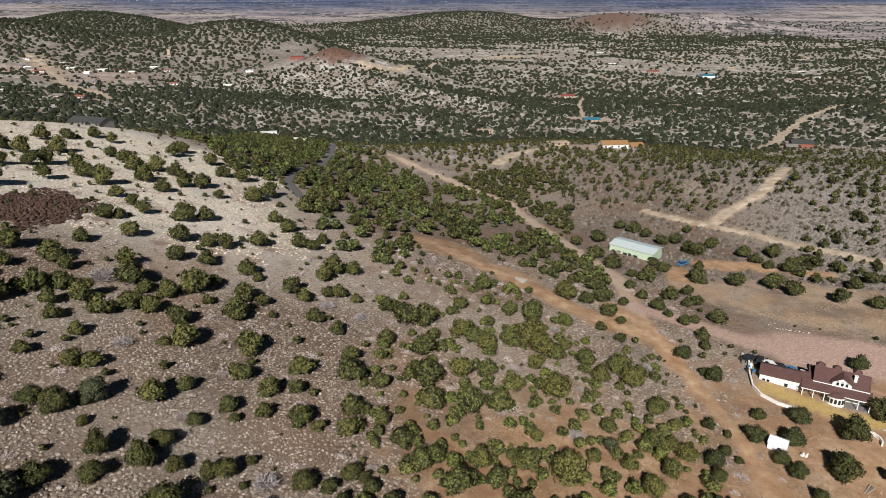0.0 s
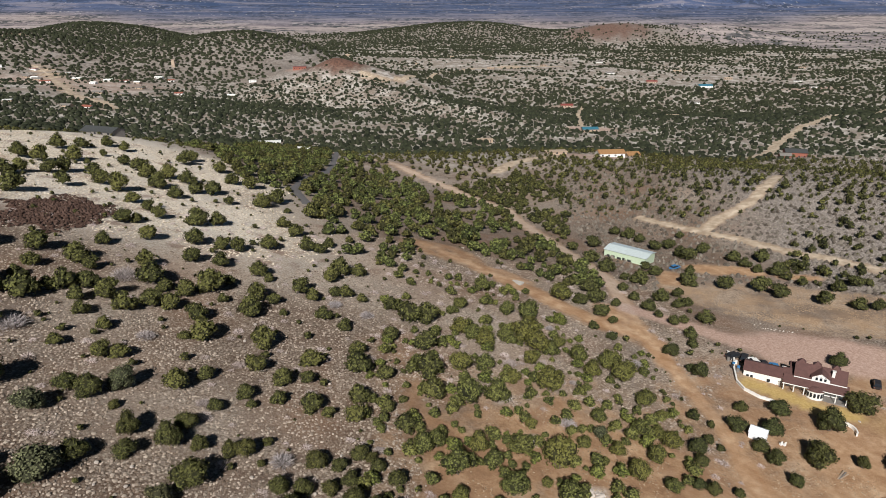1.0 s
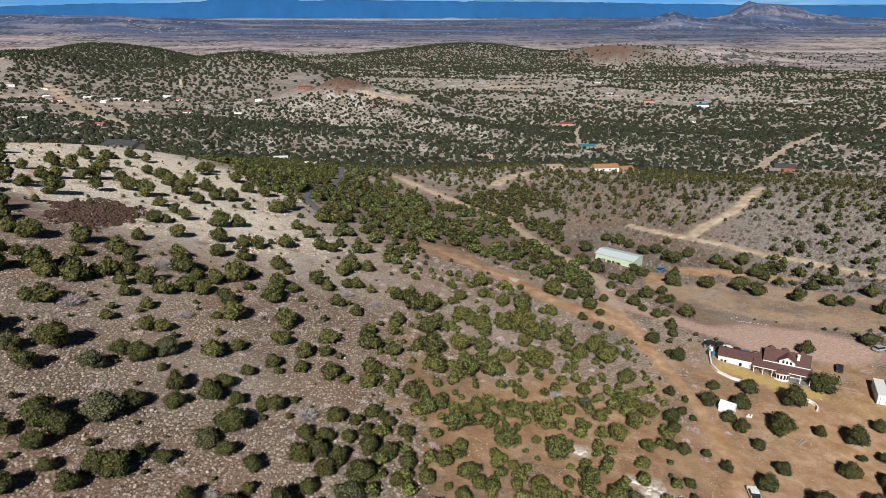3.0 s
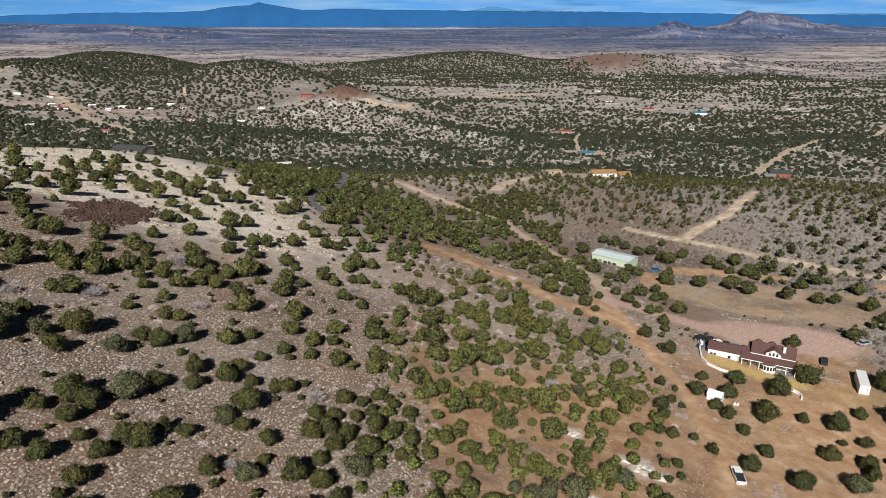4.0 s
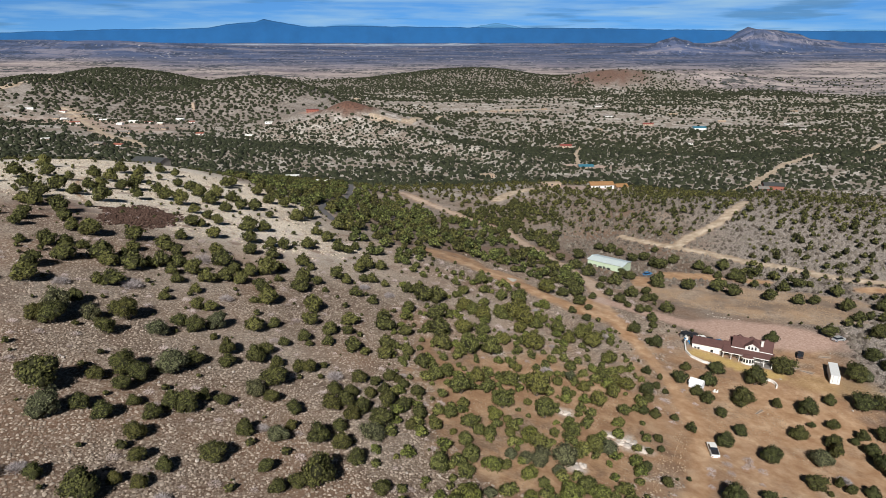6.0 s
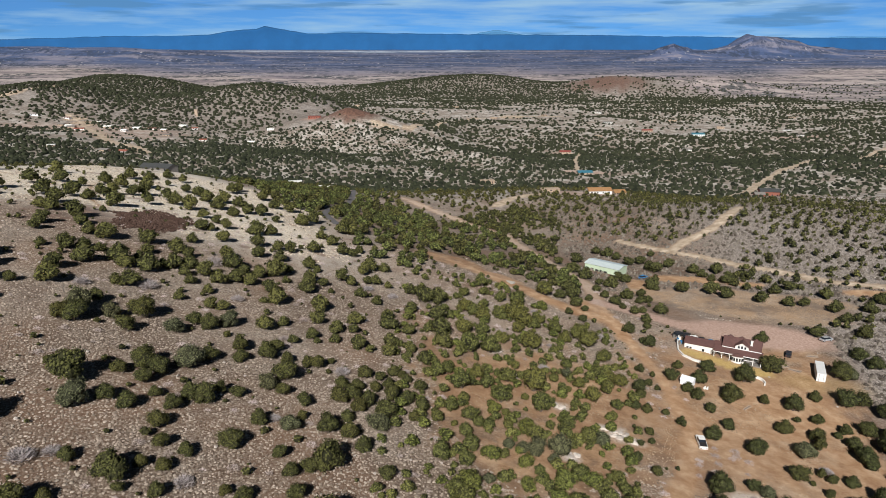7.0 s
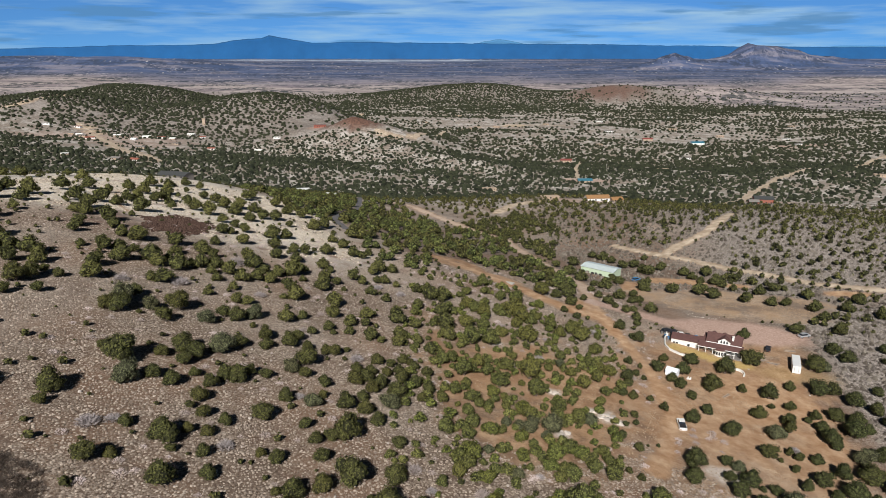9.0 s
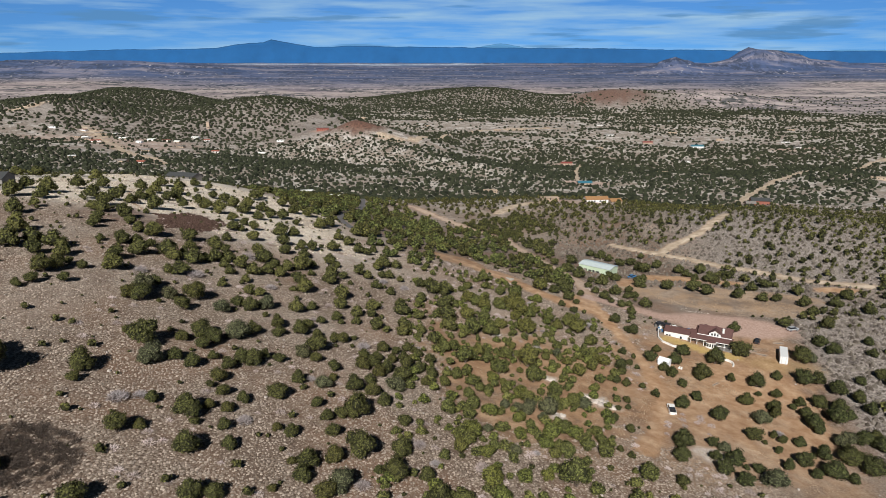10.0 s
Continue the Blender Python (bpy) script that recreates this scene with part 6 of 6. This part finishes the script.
def build_barn():
    b = thing("barn", "pale mint metal barn with white sheet roof", "barn", at=pose(64.4, 274.2, z_at(72, 268) - 0.5, 0, 0, -40))
    L, D = 16.8, 8.6
    bm = bmesh.new()
    prism(bm, 0, L, 0, D, -1.0, 3.4, 4.2)
    wall = part("wall", bm, MINT, b)
    for i in range(35):
        bm = bmesh.new()
        box(bm, 0.25 + i * 0.5, 0.31 + i * 0.5, -0.03, 0.0, -0.5, 3.3)
        part("rib", bm, MINT, wall)
    bm = bmesh.new()
    gable_roof(bm, 0, L, 0, D, 3.4, 4.2, 0.35, 0.1)
    roof = part("roof", bm, METAL_ROOF, b, "pale ribbed metal roof")
    for i in range(18):
        bm = bmesh.new()
        x = 0.3 + i
        slab(bm, (x, -0.35, 3.50), (x + 0.06, -0.35, 3.50), (x + 0.06, D / 2, 4.36), (x, D / 2, 4.36), 0.05)
        part("seam", bm, METAL_ROOF, roof)
    for x, w, z, hh in ((1.2, 1.2, 0.4, 1.1), (3.4, 1.1, -0.6, 2.2), (5.4, 1.7, 0.3, 1.1), (7.6, 1.0, -0.6, 2.2), (9.6, 1.6, 0.2, 1.2)):
        bm = bmesh.new()
        box(bm, x, x + w, -0.06, 0.02, z, z + hh)
        part("door" if hh > 2 else "window", bm, DARK, b)


build_barn()


def build_container():
    c = thing("shipping_container", "long white steel shipping container on bare earth", "container", at=pose(114.0, 163.9, z_at(113, 164) + 0.02, 0, 0, -24))
    bm = bmesh.new()
    box(bm, -1.22, 1.22, -4.6, 4.6, 0, 2.55)
    part("body", bm, CONTAINER, c)
    for sx in (-1.24, 1.24):
        for i in range(18):
            bm = bmesh.new()
            box(bm, sx - 0.03, sx + 0.03, -4.4 + i * 0.49, -4.16 + i * 0.49, 0.15, 2.45)
            part("rib", bm, CONTAINER, c)
    bm = bmesh.new()
    box(bm, -1.24, 1.24, -4.64, 4.64, 2.553, 2.62)
    part("roof", bm, CONTAINER, c)
    for x in (-0.62, 0.62):
        bm = bmesh.new()
        box(bm, x - 0.58, x + 0.58, -4.66, -4.6, 0.1, 2.45)
        d = part("door", bm, CONTAINER, c)
        bm = bmesh.new()
        box(bm, x - 0.03, x + 0.03, -4.7, -4.66, 0.1, 2.45)
        part("lock_bar", bm, GREY, d)


build_container()


def build_tent():
    t = thing("canopy_tent", "white canvas shed tent with a small dark window", "tent", at=pose(69.3, 152.3, z_at(69.5, 152.5) - 0.1, 0, 0, -38))
    bm = bmesh.new()
    prism(bm, -1.7, 1.7, -1.5, 1.5, 0, 1.9, 2.7, "x")
    part("wall", bm, CANVAS, t)
    bm = bmesh.new()
    gable_roof(bm, -1.7, 1.7, -1.5, 1.5, 1.9, 2.7, 0.12, 0.05)
    part("roof", bm, CANVAS, t)
    bm = bmesh.new()
    box(bm, 0.2, 0.8, -1.53, -1.49, 0.9, 1.4)
    part("window", bm, DARK, t)
    for dx in (0, 0.7):
        x, y = 73.6 + dx, 150.6 - dx * 0.2
        bm = bmesh.new()
        box(bm, -0.25, 0.25, -0.25, 0.25, 0, 0.45)
        box(bm, -0.25, 0.25, 0.18, 0.25, 0.45, 1.0)
        chair = thing("garden_chair", "white plastic garden chair on the earth", "chair", at=pose(x, y, z_at(x, y), 0, 0, 200))
        part("seat", bm, TRIM, chair)


build_tent()


def vehicle(name, x, y, turn, paint, label, category, pickup=False):
    """A parked car: body, cabin, glass, wheels, lamps."""
    v = thing(name, label, category, at=pose(x, y, z_at(x, y), 0, 0, turn))
    L, W = (5.6, 1.95) if pickup else (4.5, 1.8)
    bm = bmesh.new()
    vs = box(bm, -L / 2, L / 2, -W / 2, W / 2, 0.35, 0.95)
    bmesh.ops.bevel(bm, geom=bm.edges[:], offset=0.12, segments=2, affect="EDGES")
    if pickup:
        box(bm, -L / 2 + 0.05, -0.55, -W / 2 + 0.04, -W / 2 + 0.12, 0.9, 1.2)
        box(bm, -L / 2 + 0.05, -0.55, W / 2 - 0.12, W / 2 - 0.04, 0.9, 1.2)
        box(bm, -L / 2 + 0.03, -L / 2 + 0.1, -W / 2 + 0.05, W / 2 - 0.05, 0.9, 1.2)
    part("body", bm, paint, v)
    if pickup:
        bm = bmesh.new()
        box(bm, -L / 2 + 0.1, -0.52, -W / 2 + 0.12, W / 2 - 0.12, 0.953, 1.0)
        part("bed_liner", bm, DARK, v, "black bed liner")
    x0, x1 = (-0.5, 1.3) if pickup else (-1.7, 0.9)
    bm = bmesh.new()
    lo = [(x0, -W / 2 + 0.08), (x1 + 0.35, -W / 2 + 0.08), (x1 + 0.35, W / 2 - 0.08), (x0, W / 2 - 0.08)]
    hi = [(x0 + 0.25, -W / 2 + 0.22), (x1 - 0.25, -W / 2 + 0.22), (x1 - 0.25, W / 2 - 0.22), (x0 + 0.25, W / 2 - 0.22)]
    a, b = [bm.verts.new((p, q, 0.92)) for p, q in lo], [bm.verts.new((p, q, 1.5)) for p, q in hi]
    for i in range(4):
        j = (i + 1) % 4
        bm.faces.new((a[i], a[j], b[j], b[i]))
    bm.faces.new(b)
    part("cabin_glass", bm, GLASS, v)
    bm = bmesh.new()
    box(bm, x0 + 0.22, x1 - 0.22, -W / 2 + 0.2, W / 2 - 0.2, 1.5, 1.56)
    part("roof", bm, paint, v)
    for sx in (-L / 2 + 0.85, L / 2 - 0.9):
        for sy in (-1, 1):
            bm = bmesh.new()
            m = Matrix.Translation((sx, sy * (W / 2 - 0.08), 0.34)) @ Matrix.Rotation(radians(90), 4, "X")
            bmesh.ops.create_cone(bm, cap_ends=True, segments=14, radius1=0.35, radius2=0.35, depth=0.24, matrix=m)
            wheel = part("wheel", bm, TYRE, v)
            bm = bmesh.new()
            bmesh.ops.create_cone(bm, cap_ends=True, segments=10, radius1=0.2, radius2=0.2, depth=0.27, matrix=m)
            part("rim", bm, SILVER, wheel)
    for sy in (-0.65, 0.65):
        for sx, mat, nm in ((L / 2, TRIM, "headlight"), (-L / 2, BRICK_RED, "tail_light")):
            bm = bmesh.new()
            box(bm, sx - 0.05, sx + 0.03, sy - 0.16, sy + 0.16, 0.62, 0.78)
            part(nm, bm, mat, v)


vehicle("pickup_truck", 61.0, 119.2, 80, TRIM, "white pickup truck with dark cab glass on dirt", "truck", pickup=True)
vehicle("car", 110.6, 176.4, 60, DARK, "black car parked on the pink gravel", "car")
vehicle("car", 128.8, 187.6, 15, SILVER, "silver grey car parked at the gravel edge", "car")
for lx, ly, turn, paint, words in ((-3.4, 8.6, 20, DARK, "dark car parked behind the white wing"), (-0.6, 9.2, 60, DARK, "black car parked behind the white wing"), (2.2, 8.4, 95, TRIM, "white car parked behind the white wing"), (4.8, 8.4, 80, DARK, "dark car parked behind the house"), (7.6, 8.5, 85, BLUE, "blue car parked behind the house")):
    spot = HOUSE @ Vector((lx, ly, 0))
    vehicle("car", spot.x, spot.y, turn, paint, words, "car")
vehicle("car", 88.0, 262.0, 30, BLUE, "blue car parked beside the mint barn", "car")


def barrel(x, y, mat, label):
    b = thing("barrel", label, "barrel", "barrels by the wing", pose(x, y, z_at(x, y)))
    bm = bmesh.new()
    bmesh.ops.create_cone(bm, cap_ends=True, segments=12, radius1=0.38, radius2=0.38, depth=1.0, matrix=Matrix.Translation((0, 0, 0.5)))
    body = part("body", bm, mat, b)
    for z in (0.33, 0.66):
        bm = bmesh.new()
        bmesh.ops.create_cone(bm, cap_ends=True, segments=12, radius1=0.41, radius2=0.41, depth=0.05, matrix=Matrix.Translation((0, 0, z)))
        part("hoop", bm, mat, body)


for i, (x, y) in enumerate(((76.8, 183.2), (77.4, 181.6), (76.6, 180.2), (77.9, 184.4), (75.9, 182.0), (76.4, 185.6))):
    barrel(x, y, (BLUE, BLUE, GREY, TRIM, DARK, GREY)[i], ("blue plastic barrel beside the white wing" if i < 2 else "weathered barrel beside the white wing"))


# ---- further houses ----
def small_house(x, y, turn, length, depth, tall, wall, roof, label, flat=False, sink=0.4):
    h = thing("house", label, "house", "far houses", pose(x, y, z_at(x, y) - sink, 0, 0, turn))
    bm = bmesh.new()
    if flat:
        box(bm, -length / 2, length / 2, -depth / 2, depth / 2, -1.5, tall)
    else:
        prism(bm, -length / 2, length / 2, -depth / 2, depth / 2, -1.5, tall, tall + depth * 0.2)
    part("wall", bm, wall, h)
    bm = bmesh.new()
    if flat:
        box(bm, -length / 2 - 0.4, length / 2 + 0.4, -depth / 2 - 0.4, depth / 2 + 0.4, tall + 0.003, tall + 0.35)
    else:
        gable_roof(bm, -length / 2, length / 2, -depth / 2, depth / 2, tall, tall + depth * 0.2, 0.5)
    part("roof", bm, roof, h)
    n = max(2, int(length / 4))
    for i in range(n):
        cx = -length / 2 + (i + 0.5) * length / n
        bm = bmesh.new()
        box(bm, cx - 0.6, cx + 0.6, -depth / 2 - 0.05, -depth / 2 + 0.02, 0.9 + sink, 2.1 + sink)
        part("window", bm, GLASS, h)
    return h


small_house(-171, 366, -18, 13, 9, 3.2, GREY, DARK_ROOF, "dark house with grey roof behind the ridge")
small_house(-161, 356, -22, 13, 8, 3.0, GREY, DARK_ROOF, "low dark cabin with grey green roof")
small_house(-178.5, 205, 4, 14, 9, 5.0, GREY, DARK_ROOF, "grey house with dark roof at the ridge top")
small_house(-141, 580, 12, 18, 6, 2.8, TRIM, TRIM, "long white mobile home among the scrub", True)
small_house(-104, 524, -8, 14, 4, 2.6, TRIM, TRIM, "white flat roofed shed by the drive", True)
small_house(118, 486, 6, 18, 9, 3.4, TRIM, RUST, "white house under a rusty orange roof")
small_house(136, 496, 10, 9, 8, 2.6, TAN, RUST, "tan outbuilding with rusty roof")
small_house(80, 484, 8, 14, 6, 2.6, TAN, TAN, "pale tan trailer in a clearing", True)
small_house(164, 760, 4, 17, 9, 3.4, TAN, TEAL, "house with a teal blue metal roof")
small_house(193, 1058, 0, 18, 9, 3.4, TAN, RED, "house with a red roof in the scrub")
small_house(284, 556, -12, 16, 10, 5.0, BRICK_RED, DARK_ROOF, "brick red house under a dark roof")
small_house(272, 548, -12, 8, 7, 3.0, BRICK_RED, GREY, "brick red outbuilding beside the dark roof")
small_house(-218, 1103, 5, 20, 9, 4.0, BRICK_RED, RED, "red house on a cleared hillside terrace", True)
small_house(510, 1340, 0, 26, 12, 4.0, TRIM, TEAL, "white house with a teal roof on the plain")
small_house(440, 1450, 0, 22, 9, 4.0, TAN, RED, "far house with a red roof")
small_house(42, 646, 4, 14, 7, 3.0, TAN, TAN, "low tan shed among junipers", True)
small_house(-420, 1120, 0, 5, 5, 11, TAN, TAN, "tall tan water tower on the hillside", True)
VILLAGE = [(-648, 1043), (-586, 1006), (-532, 954), (-549, 1046), (-461, 942), (-409, 846), (-441, 989), (-425, 993), (-421, 1059), (-378, 849), (-341, 920), (-287, 967), (-280, 1057), (-378, 716), (-356, 715), (-431, 707), (-572, 1000), (-560, 985), (-600, 1050), (-515, 1005), (-462, 985), (-395, 930), (-398, 1045)]
for i, (x, y) in enumerate(VILLAGE):
    r = random.Random(i)
    wall, roof, words = ((TRIM, TRIM, "white trailer house in the far village"), (TAN, TRIM, "tan house with a white roof in the village"), (TRIM, BRICK_RED, "white house with a terracotta roof in the village"), (TAN, GREY, "tan house with a grey roof in the village"))[(i * 7) % 4]
    small_house(x, y, r.uniform(-25, 25), r.uniform(8, 13), r.uniform(5, 7), 2.5, wall, roof, words, flat=i % 3 == 0)
FAR_HOMES = [(696, 1296), (620, 1500), (300, 1300), (380, 1560), (250, 1700), (560, 1650), (760, 1480), (120, 1650), (-60, 1720), (420, 1850), (880, 1700), (30, 1950), (650, 1950), (-250, 1900), (330, 980), (430, 1170), (520, 760)]
for i, (x, y) in enumerate(FAR_HOMES):
    r = random.Random(50 + i)
    small_house(x, y, r.uniform(-25, 25), r.uniform(12, 20), r.uniform(7, 10), 3.0, TRIM if i % 3 == 0 else TAN, TAN if i % 3 else GREY, "pale far house scattered on the plain", flat=i % 2 == 0)


# ---- small things in the yard and the wash ----
def boulder(x, y, w, mat, label):
    v, f = rock_arrays(int(x * 7 + y))
    mesh = bpy.data.meshes.new("boulder")
    mesh.from_pydata((v * np.array([w, w * 0.8, w * 0.5])).tolist(), [], f.tolist())
    mesh.materials.append(mat)
    ob = tagged(new("boulder", mesh), label, "boulder", "pale boulders")
    ob.matrix_basis = pose(x, y, z_at(x, y) - 0.08 * w, 0, 0, x * 40)


for x, y, w in ((40, 115, 2.6), (42.5, 117.5, 1.6), (38.5, 117, 1.3), (43.5, 115.2, 1.2), (26, 102, 2.2), (27.5, 103, 1.2), (26.5, 126, 2.0), (28.6, 124, 1.8), (14, 151, 1.5), (18, 138, 1.5), (97.5, 161.5, 1.0), (95, 171, 0.9)):
    boulder(x, y, w, STONE, "pale weathered boulder on bare soil")
s = thing("concrete_slab", "small pale concrete slab beside the dirt track", "slab", at=pose(24, 220, z_at(24, 220), 0, 0, -30))
bm = bmesh.new()
box(bm, -1.8, 1.8, -1.5, 1.5, -0.3, 0.22)
part("slab", bm, CONCRETE, s)


def plank_pile(x, y, turn, count, label):
    p = thing("plank_pile", label, "planks", at=pose(x, y, z_at(x, y), 0, 0, turn))
    for i in range(count):
        bm = bmesh.new()
        box(bm, -1.8, 1.8, -0.12, 0.12, 0.02 + 0.06 * (i % 3), 0.07 + 0.06 * (i % 3), pose(0.1 * i, 0.3 * i - 0.5, 0, 0, 0, 5 * i - 8))
        part("plank", bm, GREY if i % 2 else TAN, p)


def outcrop(x, y, w, seed):
    """A jagged ledge of tilted pale slabs in the soil."""
    r = random.Random(seed)
    ob = thing("rock_outcrop", "jagged white rock ledge breaking through reddish soil", "rock", "rock ledges", at=pose(x, y, z_at(x, y)))
    for i in range(9):
        v, f = rock_arrays(seed * 20 + i)
        a, d, k = r.uniform(0, 6.283), w * r.random() ** 0.7, r.uniform(0.5, 1.5)
        px, py = d * math.cos(a), d * 0.6 * math.sin(a)
        m = pose(px, py, z_at(x + px, y + py) - z_at(x, y) - 0.12 * k, r.uniform(-15, 15), r.uniform(-15, 15), r.uniform(0, 180))
        mesh = bpy.data.meshes.new("slab")
        mesh.from_pydata((v * np.array([1.6 * k, k, 0.75 * k])).tolist(), [], f.tolist())
        mesh.materials.append(PALE_ROCK)
        slab = new("slab", mesh)
        slab.parent, slab.matrix_basis = ob, m


for i, (x, y, w) in enumerate(((40, 116, 2.6), (43, 114.5, 2.0), (37.5, 118.6, 1.6), (27, 103, 1.5), (28, 125, 1.8), (14, 151, 1.0), (18, 138, 1.0))):
    outcrop(x, y, w, 5 + i)
plank_pile(105, 168.5, 15, 6, "tangle of grey boards and posts beside the house")
plank_pile(107.5, 166.5, -35, 5, "loose weathered boards beside the house")
plank_pile(82, 142, 40, 3, "loose weathered planks lying on the earth")
plank_pile(75, 192, 10, 4, "stack of grey boards behind the wall")
plank_pile(118, 176, -10, 5, "loose brown boards on the gravel")


for i in range(16):
    x, y = 95.5 + 0.55 * i + 0.2 * math.sin(5 * i), 207.5 - 0.16 * i + 0.3 * math.sin(3 * i)
    boulder(x, y, 0.35 + 0.3 * math.sin(7 * i) ** 2, PALE_ROCK, "white stone in the edging of the field")
